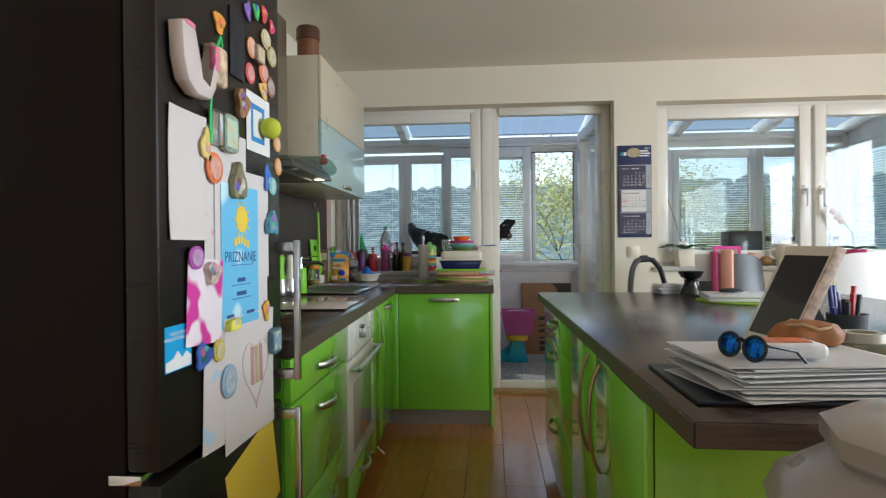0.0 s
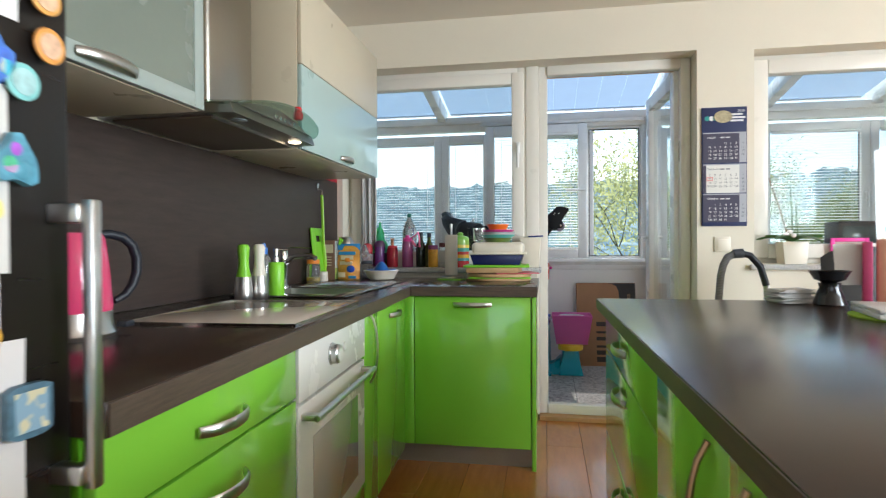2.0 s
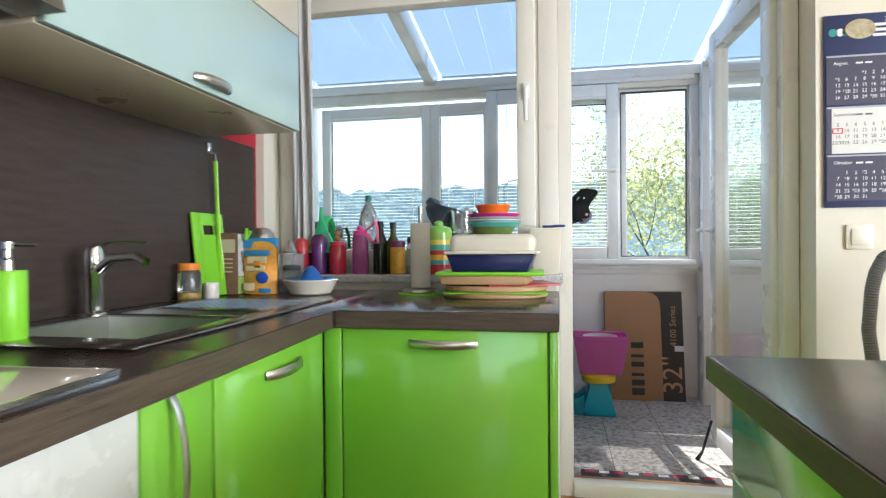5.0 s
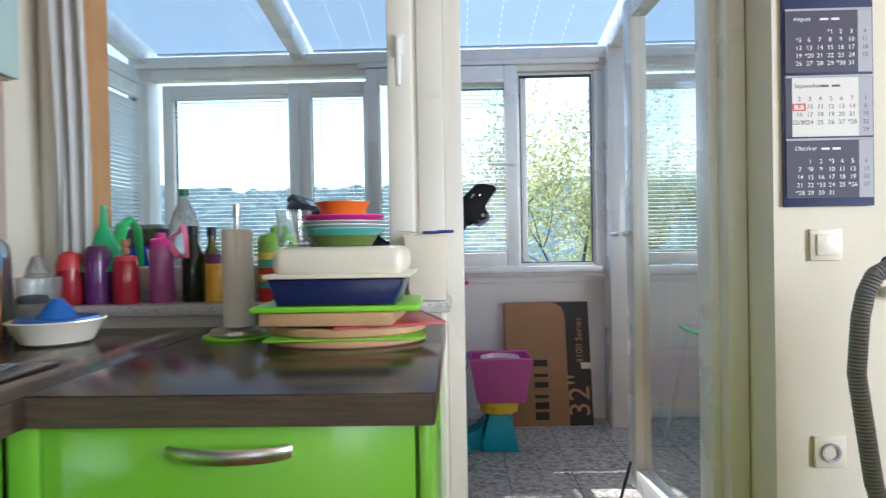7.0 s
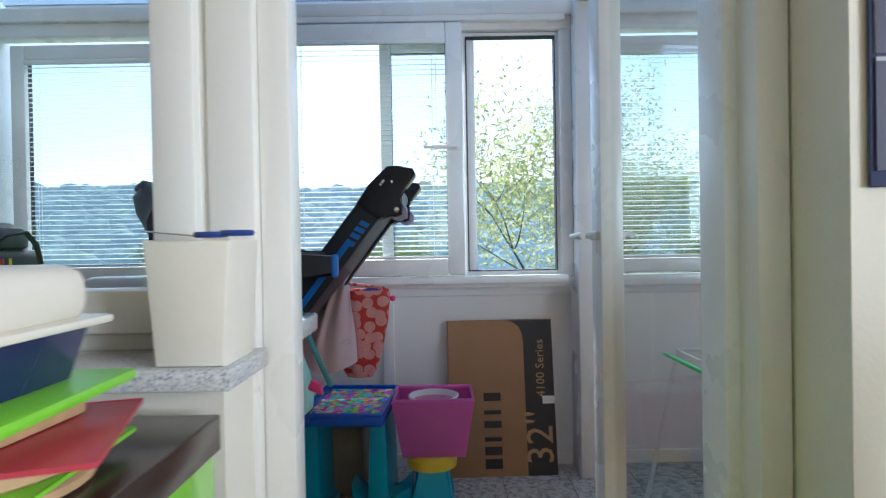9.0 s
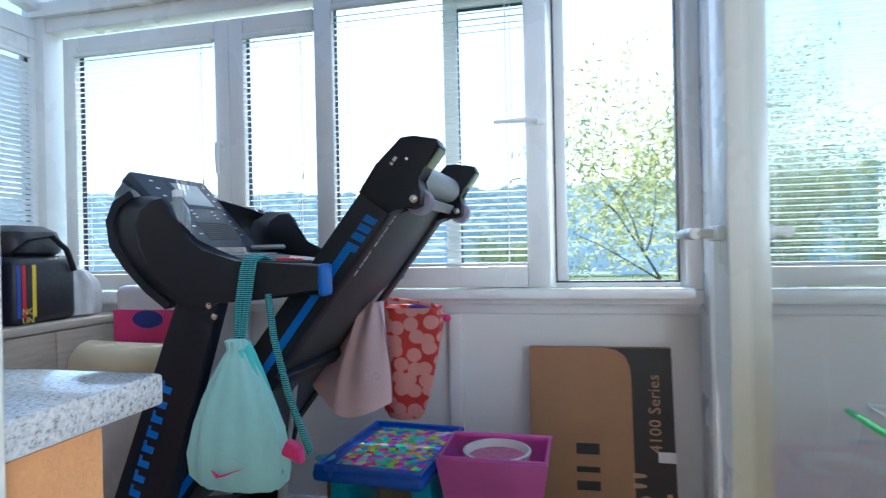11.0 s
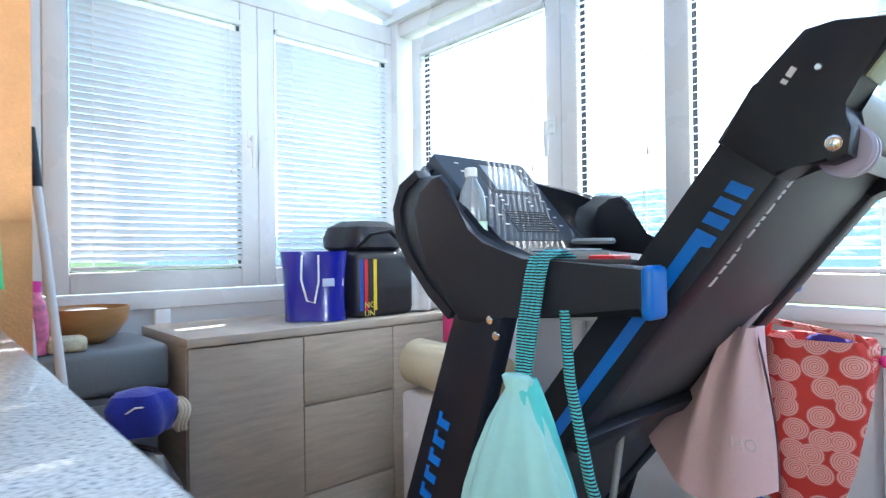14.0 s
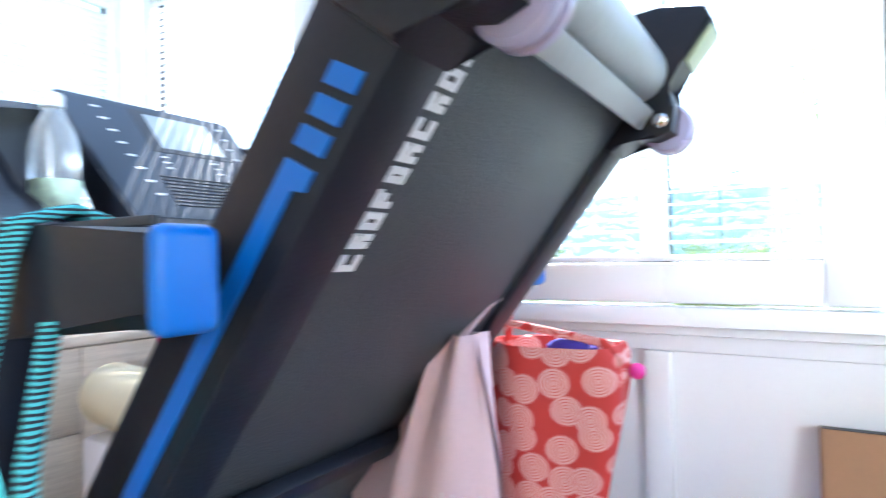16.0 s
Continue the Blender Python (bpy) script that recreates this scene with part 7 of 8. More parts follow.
# ---- vacuum cleaner ----
vc = thing("vacuum_cleaner", (1.95, 4.5, 0), "grey vacuum cleaner with its ribbed hose arched upright", "vacuum cleaner")
hose_m = mat("hose_grey", (0.16, 0.16, 0.165), 0.45, var=0.08)
hp = [Vector(p) for p in ((1.80, 4.52, 0.20), (1.73, 4.58, 0.32), (1.685, 4.63, 0.55), (1.662, 4.65, 0.80), (1.672, 4.65, 0.93), (1.684, 4.65, 0.985), (1.706, 4.65, 1.03), (1.755, 4.65, 1.055), (1.82, 4.65, 1.04), (1.87, 4.65, 0.98), (1.90, 4.65, 0.88), (1.92, 4.65, 0.6), (1.93, 4.63, 0.25))]
hose_pts, hose_r = [], []
for a, c in zip(hp[:7], hp[1:8]):
    nk = 2 * round((c - a).length / 0.0085)
    for k in range(nk):
        hose_pts.append(a.lerp(c, k / nk))
        hose_r.append(0.0205 if k % 2 else 0.0185)
part("ribbed_hose", Build().tube(hose_pts, hose_r, 14), hose_m, vc)
part("handle_bend", Build().tube(hp[7:11], 0.018, 14), black_plastic, vc)
part("collar", Build().tube([(1.735, 4.65, 1.048), (1.785, 4.65, 1.052)], 0.025, 14), dark_grey, vc)
part("wand", Build().tube(hp[10:13], 0.016, 12), brushed, vc)
part("body", Build().box(1.78, 2.12, 4.38, 4.68, 0.02, 0.24, 0.07, seg=4), dark_grey, vc)
for y in (4.37, 4.67):
    part("wheel", Build().lathe([(0.0, 0), (0.07, 0), (0.075, 0.008), (0.07, 0.02), (0, 0.02)], n=26, m=Matrix.Translation((1.98, y + 0.02, 0.075)) @ Matrix.Rotation(radians(90), 4, "X")), black_plastic, vc)

# ---- dining sill ----
RS = SILL2 - 0.002
def leafy(b, base, direction, length, width, droop):
    d = Vector(direction).normalized()
    s = d.cross(Vector((0, 0, 1))).normalized()
    b.sheet(lambda u, v: Vector(base) + d * (length * u) + Vector((0, 0, length * (0.55 * u - droop * u * u))) + s * (width * (v - 0.5) * math.sin(math.pi * min(0.98, 0.12 + 0.86 * u)) ** 0.7) + Vector((0, 0, 0.25 * width * abs(2 * v - 1))), 9, 4)


leaf_green = mat("orchid_leaf", (0.05, 0.13, 0.03), 0.35, var=0.2, bump=0.02)
t = thing("orchid", (2.14, 4.97, RS), "orchid with dark green leaves in a white square pot", "plant")
part("pot", Build().prism([(-0.058, 0), (0.058, 0), (0.07, 0.13), (-0.07, 0.13)], "y", -0.062, 0.062, 0.006, m=Matrix.Translation((2.14, 4.955, RS))), ivory, t)
for i in range(7):
    a = i * 0.92 + 0.4
    b = Build()
    leafy(b, (2.14, 4.955, RS + 0.125), (math.cos(a), 0.55 * math.sin(a) - 0.15, 0), 0.15 + 0.03 * (i % 3), 0.05, 0.35 + 0.12 * (i % 3))
    part("leaf", b, leaf_green, t)
part("stem", Build().tube([(2.13, 4.96, RS + 0.13), (2.08, 4.965, RS + 0.32), (2.02, 4.96, RS + 0.50)], 0.003, 6), mat("stem_brown", (0.25, 0.14, 0.06), 0.8), t)
part("stick", Build().tube([(2.15, 4.965, RS + 0.13), (2.14, 4.97, RS + 0.45)], 0.003, 6), leaf_green, t)
part("stick", Build().tube([(2.18, 4.965, RS + 0.13), (2.17, 4.97, RS + 0.33)], 0.003, 6), leaf_green, t)
for dx, dz in ((-0.05, 0.17), (-0.01, 0.165), (-0.03, 0.185)):
    part("flower", Build().ball((2.14 + dx, 4.90, RS + dz), 0.016, 10, 1, 0.5, 0.8), pc("petal_white", (0.8, 0.72, 0.7)), t)
t = thing("picture_frame", (2.46, 4.98, RS), "pink picture frame on the sill", "picture frame")
part("frame", bar_frame(Build(), "x", 2.36, 2.56, RS, RS + 0.15, 0.022, 4.985, 5.0, 0.004), hotpink, t)
part("picture", Build().box(2.38, 2.54, 4.99, 4.998, RS + 0.02, RS + 0.13), mat("picture_plain", (0.35, 0.25, 0.2), 0.4, var=0.3, scale=12), t)
single("candle", Build().lathe([(0.0, 0), (0.036, 0), (0.037, 0.004), (0.037, 0.10), (0.03, 0.104), (0, 0.098)], (2.63, 4.95, RS), 26), pc("candle_peach", (0.72, 0.46, 0.34), 0.5), "peach pillar candle on the sill", "candle")
single("pine_cone", Build().ball((2.72, 4.95, RS + 0.038), 0.04, 16, 1.1, 1, 0.9), mat("cone_brown", (0.25, 0.14, 0.06), 0.9, var=0.6, scale=70, bump=0.1, bscale=80), "brown pine cone on the sill", "pine cone")
t = thing("flower_jug", (2.86, 4.95, RS), "cream ceramic jug with a handle", "jug")
part("body", Build().lathe([(0.05, 0), (0.06, 0.01), (0.075, 0.08), (0.07, 0.14), (0.078, 0.165), (0.072, 0.165), (0.062, 0.14), (0, 0.02)], (2.86, 4.95, RS), 28), ivory, t)
part("handle", Build().tube([(2.795, 4.95, RS + 0.13), (2.75, 4.95, RS + 0.12), (2.75, 4.95, RS + 0.07), (2.795, 4.95, RS + 0.05)], 0.009, 8), ivory, t)
t = thing("potted_orchid", (3.36, 4.97, RS), "white orchid in a magenta pot", "plant")
part("pot", Build().lathe([(0.05, 0), (0.055, 0.005), (0.068, 0.12), (0.062, 0.12), (0.05, 0.02), (0, 0.02)], (3.36, 4.96, RS), 26), pc("pot_magenta", (0.5, 0.03, 0.14)), t)
part("stem", Build().tube([(3.36, 4.96, RS + 0.1), (3.33, 4.96, RS + 0.25), (3.22, 4.96, RS + 0.38), (3.14, 4.96, RS + 0.46)], 0.004, 6), leaf_green, t)
for x, z in ((3.22, 0.36), (3.25, 0.33), (3.19, 0.40)):
    part("flower", Build().ball((x, 4.94, RS + z), 0.03, 12, 1, 0.4, 0.9), bpy.data.materials["petal_white"], t)
for i in range(4):
    b = Build()
    leafy(b, (3.36, 4.96, RS + 0.11), (math.cos(i * 1.6), 0.4 * math.sin(i * 1.6), 0), 0.15, 0.05, 0.5)
    part("leaf", b, leaf_green, t)

# ---- dining chairs ----
def dining_chair(x, y, material, label):
    t = thing("dining_chair", (x, y, 0), label, "chair", "dining chairs")
    part("seat", Build().box(x - 0.21, x + 0.21, y - 0.22, y + 0.2, 0.42, 0.50, 0.025, seg=3), material, t)
    part("backrest", Build().sheet(lambda u, v: (x - 0.19 + 0.38 * u * (1 - 0.1 * v) + 0.02 * v, y + 0.2 + 0.10 * v + 0.03 * (2 * u - 1) ** 2, 0.5 + 0.58 * v - 0.05 * v * (2 * u - 1) ** 4), 14, 10, 0.05), material, t)
    for sx, sy in ((-0.18, -0.18), (0.18, -0.18), (-0.18, 0.17), (0.18, 0.17)):
        part("leg", Build().tube([(x + sx, y + sy, 0), (x + sx, y + sy, 0.43)], [0.014, 0.018], 10), brushed, t)


leather = mat("black_leather", (0.02, 0.02, 0.022), 0.35, var=0.15, bump=0.04, bscale=120)
dining_chair(2.17, 3.93, leather, "black leather dining chair behind the island")
dining_chair(3.05, 4.05, pc("white_leather", (0.7, 0.7, 0.71), 0.4), "white upholstered dining chair")
dining_chair(3.55, 3.85, leather, "black leather dining chair")

# ---- island things ----
def paper_pile(name, x, y, z, w, l, n, label, rz=0, spread=0.015, th=0.0035, cat="papers"):
    t = thing(name, (x, y, z), label, cat)
    for i in range(n):
        m = Matrix.Translation((x + random.uniform(-spread, spread), y + random.uniform(-spread, spread), z + i * th)) @ Matrix.Rotation(radians(rz + random.uniform(-7, 7)), 4, "Z")
        ph, amp = random.uniform(0, 6), 0.0012
        b = Build().sheet(lambda u, v: m @ Vector(((u - 0.5) * w, (v - 0.5) * l, th * 0.45 + amp * math.sin(5 * u + ph) * math.sin(4 * v))), 6, 6, th * 0.5)
        part("sheet", b, paper_white if i % 4 else paper_grey, t)
    return t


paper_white = mat("paper_white", (0.76, 0.75, 0.73), 0.85, var=0.04)
paper_grey = mat("paper_grey", (0.58, 0.57, 0.56), 0.85, var=0.1)
single("dark_folder", Build().box(1.0, 1.32, 1.38, 1.66, 0.9005, 0.908, 0.002, m=Matrix.Identity(4)), black_plastic, "thin dark document folder under the papers", "folder")
paper_pile("paper_stack", 1.20, 1.52, 0.909, 0.30, 0.25, 13, "untidy stack of papers and envelopes on the island", 8, 0.02, 0.004)
t = thing("sunglasses", (1.085, 1.40, 0.962), "black sunglasses with blue mirrored lenses", "sunglasses")
lens = pc("mirror_lens", (0.01, 0.12, 0.42), 0.05, metal=0.8)
for i, (x, y) in enumerate(((1.078, 1.455), (1.098, 1.408))):
    fm = Matrix.Translation((x, y, 0.984)) @ Matrix.Rotation(radians(-66), 4, "Z") @ Matrix.Rotation(radians(80), 4, "X")
    part("rim", Build().tube([fm @ Vector((0.021 * math.cos(k * math.pi / 10), 0.019 * math.sin(k * math.pi / 10), 0)) for k in range(21)], 0.003, 6), black_plastic, t)
    part("lens", Build().lathe([(0.0, 0.003), (0.013, 0.002), (0.020, 0)], n=24, m=fm @ Matrix.Diagonal((1, 0.9, 1, 1))), lens, t)
    part("temple", Build().tube([fm @ Vector((0.021 if i else -0.021, 0.008, 0)), fm @ Vector((0.024 if i else -0.024, 0.006, -0.06)), fm @ Vector((0.024 if i else -0.024, -0.014, -0.09))], 0.0026, 6), black_plastic, t)
part("bridge", Build().tube([(1.084, 1.440, 0.992), (1.088, 1.432, 0.996), (1.092, 1.424, 0.992)], 0.003, 6), black_plastic, t)
t = thing("tissue_pack", (1.17, 1.47, 0.962), "plastic pack of tissues with orange print", "tissue pack")
part("pack", Build().box(1.115, 1.225, 1.43, 1.505, 0.962, 0.988, 0.010, seg=3), mat("tissue_film", (0.72, 0.72, 0.72), 0.2, var=0.15, scale=30, bump=0.06, bscale=50), t)
part("print", Build().box(1.135, 1.205, 1.445, 1.49, 0.988, 0.9895, 0), mat("orange_print", (0.7, 0.16, 0.05), 0.4, var=0.4, scale=50), t)
# tablet on a folded cover
tc_ = Vector((1.270, 1.864, 0.925))
t = thing("tablet", tc_, "white framed tablet leaning on its patterned cover", "tablet")
up_ = (Vector((1.377, 1.877, 1.141)) - tc_).normalized()
ex = (Vector((1.397, 1.708, 1.138)) - Vector((1.377, 1.877, 1.141))).normalized()
nx = ex.cross(up_).normalized()
ex = up_.cross(nx).normalized()
TMx = Matrix(((ex.x, up_.x, nx.x, tc_.x), (ex.y, up_.y, nx.y, tc_.y), (ex.z, up_.z, nx.z, tc_.z), (0, 0, 0, 1)))
part("body", Build().box(0, 0.172, 0, 0.243, -0.005, 0.005, 0.003, m=TMx), ivory, t, "cream white bezel")
black_screen = pc("black_screen", (0.012, 0.014, 0.018), 0.06)
for side in (-1, 1):
    part("screen", Build().box(0.014, 0.158, 0.024, 0.219, 0.0046 * side, 0.0056 * side, 0, m=TMx), black_screen, t)
part("cover", Build().box(0.1725, 0.1765, 0, 0.243, -0.012, 0.012, 0.002, m=TMx), mat("cover_print", (0.5, 0.38, 0.30), 0.6, var=0.5, scale=60), t)
part("stand", Build().prism([(0.0, 0.0), (0.09, 0.0), (0.012, 0.16)], "y", 0.0, 0.004, m=pose(tc_.x + 0.10, tc_.y - 0.05, 0.901, 0, 0, -10)), dark_grey, t, "folded cover as a stand")
t = thing("cloth_pouch", (1.285, 1.64, 0.93), "brown leather pouch with a drawstring", "pouch")
part("pouch", sack("b", [(0.03, 0), (0.052, 0.008), (0.056, 0.024), (0.044, 0.042), (0.018, 0.05)], (1.275, 1.60, 0.955), 1.15, 0.7, "", None, 6, 0.12), mat("pouch_leather", (0.30, 0.11, 0.03), 0.7, var=0.25), t)
part("string", Build().tube([(1.275 + 0.045 * math.cos(k * 0.6), 1.60 + 0.035 * math.sin(k * 0.6), 0.992 + 0.003 * k % 0.012) for k in range(11)], 0.003, 6), mat("string_tan", (0.45, 0.3, 0.15), 0.9), t)
t = thing("pen_pot", (1.51, 1.88, 0.9), "dark mesh pot full of pens", "pen pot")
part("pot", Build().lathe([(0.036, 0), (0.038, 0.003), (0.042, 0.085), (0.039, 0.085), (0.035, 0.006), (0, 0.005)], (1.51, 1.88, 0.9005), 26), dark_grey, t)
for i in range(12):
    a, rr = i * 2.4, 0.008 + 0.02 * ((i * 7) % 5) / 5
    c = ((0.6, 0.02, 0.03), (0.02, 0.03, 0.2), (0.02, 0.02, 0.02), (0.65, 0.03, 0.05), (0.05, 0.05, 0.3))[i % 5]
    part("pen", Build().tube([(1.51 + rr * math.cos(a), 1.88 + rr * math.sin(a), 0.908), (1.51 + 1.7 * rr * math.cos(a), 1.88 + 1.7 * rr * math.sin(a), 1.0 + 0.05 * ((i * 3) % 4) / 3)], 0.0055, 8), pc("pen_%d" % i, c), t)
single("tape_roll", Build().lathe([(0.028, 0), (0.043, 0), (0.043, 0.022), (0.028, 0.022), (0.028, 0)], (1.47, 1.76, 0.938), 30), pc("tape_tan", (0.5, 0.45, 0.36)), "roll of packing tape lying on the cloth", "tape")
single("cloth_heap", sack("b", [(0.05, 0), (0.12, 0.006), (0.125, 0.022), (0.08, 0.036), (0.02, 0.04)], (1.47, 1.72, 0.9005), 1.2, 0.6, "", None, 7, 0.15), mat("olive_cloth", (0.12, 0.12, 0.07), 0.9, var=0.4, scale=20), "crumpled olive and red cloth on the island", "cloth")
# laptop on a green mat
single("felt_mat", Build().lathe([(0, 0), (0.19, 0), (0.19, 0.004), (0, 0.004)], (1.78, 3.09, 0.9005), 60), pc("felt_green", (0.30, 0.5, 0.03), 0.9), "round lime green felt mat on the island", "mat")
t = thing("laptop", (1.80, 3.08, 0.905), "closed white laptop on the green mat", "laptop")
lm = Matrix.Translation((1.80, 3.08, 0)) @ Matrix.Rotation(radians(-10), 4, "Z")
part("base", Build().box(-0.18, 0.18, -0.125, 0.125, 0.9055, 0.921, 0.005, m=lm), pc("laptop_white", (0.75, 0.75, 0.76), 0.3), t)
part("lid", Build().box(-0.18, 0.18, -0.125, 0.125, 0.922, 0.933, 0.004, m=lm), bpy.data.materials["laptop_white"], t)
part("port", Build().box(0.06, 0.085, -0.1258, -0.1248, 0.911, 0.917, 0, m=lm), black_plastic, t)
t = thing("computer_mouse", (1.74, 3.10, 0.933), "black and white computer mouse on the laptop", "mouse")
part("body", Build().ball((1.735, 3.10, 0.942), 0.03, 18, 1.7, 1, 0.5), black_plastic, t)
part("base", Build().ball((1.735, 3.10, 0.936), 0.032, 18, 1.7, 1, 0.12), white_print, t)
t = thing("oil_burner", (1.67, 3.40, 0.9), "black ceramic oil burner with a dish", "oil burner")
part("stand", Build().lathe([(0.045, 0), (0.05, 0.004), (0.042, 0.03), (0.03, 0.06), (0.034, 0.075)], (1.67, 3.42, 0.9005), 26), pc("black_glaze", (0.012, 0.012, 0.014), 0.12), t)
part("dish", Build().lathe([(0.02, 0.075), (0.045, 0.085), (0.062, 0.115), (0.058, 0.115), (0.04, 0.092), (0, 0.088)], (1.67, 3.42, 0.9005), 30), bpy.data.materials["black_glaze"], t)
paper_pile("napkins", 1.575, 3.49, 0.9005, 0.12, 0.10, 12, "fanned pile of folded white and blue papers", 12, 0.012, 0.0042)
t = thing("magazine_stand", (1.86, 3.45, 0.9), "pink and peach folders standing on the island", "folders")
part("pink_folder", Build().box(-0.008, 0.02, -0.06, 0.06, 0, 0.21, 0.004, m=pose(1.80, 3.47, 0.9005, 0, 0, -25)), mat("folder_pink", (0.55, 0.06, 0.18), 0.5, var=0.15), t)
part("peach_folder", Build().box(0.0, 0.055, -0.05, 0.05, 0, 0.22, 0.01, m=pose(1.83, 3.46, 0.9005, 0, 0, -25)), mat("folder_peach", (0.72, 0.36, 0.25), 0.6, var=0.08), t)
part("paper_sheet", Build().box(-0.10, -0.005, -0.03, -0.027, 0.06, 0.20, 0, m=pose(1.81, 3.47, 0.9005, -12, 0, -5)), paper_white, t)
# canister on a bar stool, close to the walk's start
t = thing("bar_stool", (1.22, 1.06, 0), "dark bar stool at the island's end", "stool")
part("seat", Build().lathe([(0.0, 0.6100), (0.16, 0.6100), (0.17, 0.6200), (0.17, 0.6450), (0.16, 0.6500), (0, 0.6500)], (1.18, 1.04, 0), 34), leather, t)
for a in range(4):
    c, s = math.cos(a * math.pi / 2 + 0.78), math.sin(a * math.pi / 2 + 0.78)
    part("leg", Build().tube([(1.18 + 0.17 * c, 1.04 + 0.17 * s, 0), (1.18 + 0.12 * c, 1.04 + 0.12 * s, 0.6100)], 0.014, 10), brushed, t)
t = thing("food_canister", (1.23, 1.04, 0.6500), "translucent white plastic canister with faceted lid and red base", "canister")
milky = pc("milky_plastic", (0.40, 0.345, 0.31), 0.3, trans=0.15)
part("base", Build().lathe([(0.13, 0.6505), (0.15, 0.6600), (0.165, 0.7800), (0, 0.7800)], (1.16, 1.03, 0), 10), pc("canister_red", (0.5, 0.02, 0.03)), t)
part("body", Build().lathe([(0.175, 0.7800), (0.19, 0.8100), (0.205, 0.8750), (0.19, 0.9050), (0.145, 0.9350), (0.14, 0.9400)], (1.16, 1.03, 0), 10), milky, t)
part("lid", Build().lathe([(0.145, 0.9400), (0.15, 0.9450), (0.15, 0.9650), (0.14, 0.9700), (0, 0.9700)], (1.16, 1.03, 0), 10), milky, t)

# ---- fridge: papers and magnets ----
FRX = 0.1205


def on_fridge(name, y0, y1, z0, z1, material, label, cat, th=0.0006, lift=0.0, curl=0.0, lean=0.0, kind_group=""):
    cy, cz = (y0 + y1) / 2, (z0 + z1) / 2
    ca, sa = math.cos(radians(lean)), math.sin(radians(lean))

    def f(u, v):
        a, c = (u - 0.5) * (y1 - y0), (v - 0.5) * (z1 - z0)
        return (FRX + lift + curl * (abs(2 * u - 1) ** 3 + abs(2 * v - 1) ** 3) / 2, cy + a * ca - c * sa, cz + a * sa + c * ca)
    return single(name, Build().sheet(f, 10, 10, th), material, label, cat, kind_group)


def daub(name, c1, c2, scale, cut=0.5):
    """Paper with crayon strokes."""
    m = mat(name, c1, 0.8, var=0.03)
    nt = m.node_tree
    nz, rp, tcn = nt.nodes.new("ShaderNodeTexNoise"), nt.nodes.new("ShaderNodeValToRGB"), nt.nodes.new("ShaderNodeTexCoord")
    nz.inputs["Scale"].default_value, nz.inputs["Detail"].default_value = scale, 1.0
    nt.links.new(tcn.outputs["Object"], nz.inputs["Vector"])
    rp.color_ramp.elements[0].position, rp.color_ramp.elements[0].color = cut, (*c1, 1)
    rp.color_ramp.elements[1].position, rp.color_ramp.elements[1].color = cut + 0.06, (*c2, 1)
    nt.links.new(nz.outputs[0], rp.inputs[0])
    nt.links.new(rp.outputs[0], nt.nodes["Principled BSDF"].inputs["Base Color"])
    return m


DR = "drawings on the fridge"
MG = "magnets on the fridge"
on_fridge("drawing", 1.427, 1.56, 1.166, 1.407, daub("drawing_faint", (0.66, 0.62, 0.59), (0.66, 0.5, 0.5), 18, 0.66), "white child's drawing with faint red strokes", "drawing", curl=0.006, kind_group=DR)
on_fridge("drawing", 1.555, 1.75, 1.01, 1.40, daub("drawing_pink", (0.66, 0.62, 0.60), (0.75, 0.35, 0.42), 20, 0.64), "white drawing with pink figures", "drawing", lift=0.001, curl=0.003, kind_group=DR)
on_fridge("drawing", 1.596, 1.87, 0.955, 1.325, daub("drawing_violet", (0.66, 0.63, 0.63), (0.45, 0.35, 0.62), 24, 0.66), "white drawing with violet lines", "drawing", lift=0.0025, curl=0.002, kind_group=DR)
on_fridge("drawing", 1.79, 1.885, 1.079, 1.30, daub("drawing_dots", (0.66, 0.64, 0.60), (0.8, 0.7, 0.2), 26, 0.68), "white drawing with yellow dots", "drawing", lift=0.002, kind_group=DR)
cert = thing("certificate", (FRX, 1.716, 0.98), "sky blue certificate with a yellow sun and lettering", "certificate")
part("sheet", Build().box(FRX + 0.0042, FRX + 0.005, 1.621, 1.812, 0.979, 1.289), daub("sky_print", (0.16, 0.52, 0.80), (0.55, 0.78, 0.88), 9, 0.58), cert)
FM = Matrix.Rotation(radians(90), 4, "Z") @ Matrix.Rotation(radians(90), 4, "X")
CX_ = FRX + 0.0054
sun_y = pc("sun_yellow", (0.85, 0.62, 0.06), 0.6)
part("sun_print", Build().lathe([(0, 0), (0.03, 0), (0.03, 0.0005), (0, 0.0005)], n=26, m=Matrix.Translation((CX_, 1.722, 1.215)) @ FM), sun_y, cert)
for k in range(12):
    a = k * math.pi / 6
    part("ray_print", Build().prism([(0.034, -0.004), (0.043, 0), (0.034, 0.004)], "z", 0, 0.0005, m=Matrix.Translation((CX_, 1.722, 1.215)) @ FM @ Matrix.Rotation(a, 4, "Z")), sun_y, cert)
ink_blue = pc("ink_blue", (0.03, 0.09, 0.26), 0.7)
words("title", "PRIZNANJE", 0.033, ink_blue, cert, Matrix.Translation((CX_, 1.717, 1.13)) @ FM, 0.0002)
for k in range(5):
    part("letter_print", Build().box(CX_ - 0.0003, CX_ + 0.0003, 1.682 + k * 0.016, 1.694 + k * 0.016, 1.155 + 0.006 * math.sin(k), 1.172 + 0.006 * math.sin(k)), sun_y, cert)
for z, w in ((1.112, 0.10), (1.075, 0.04), (1.068, 0.10), (1.045, 0.05), (1.038, 0.10)):
    part("line_print", Build().box(CX_ - 0.0003, CX_ + 0.0003, 1.717 - w / 2, 1.717 + w / 2, z, z + (0.0015 if w > 0.06 else 0.009)), ink_blue, cert)
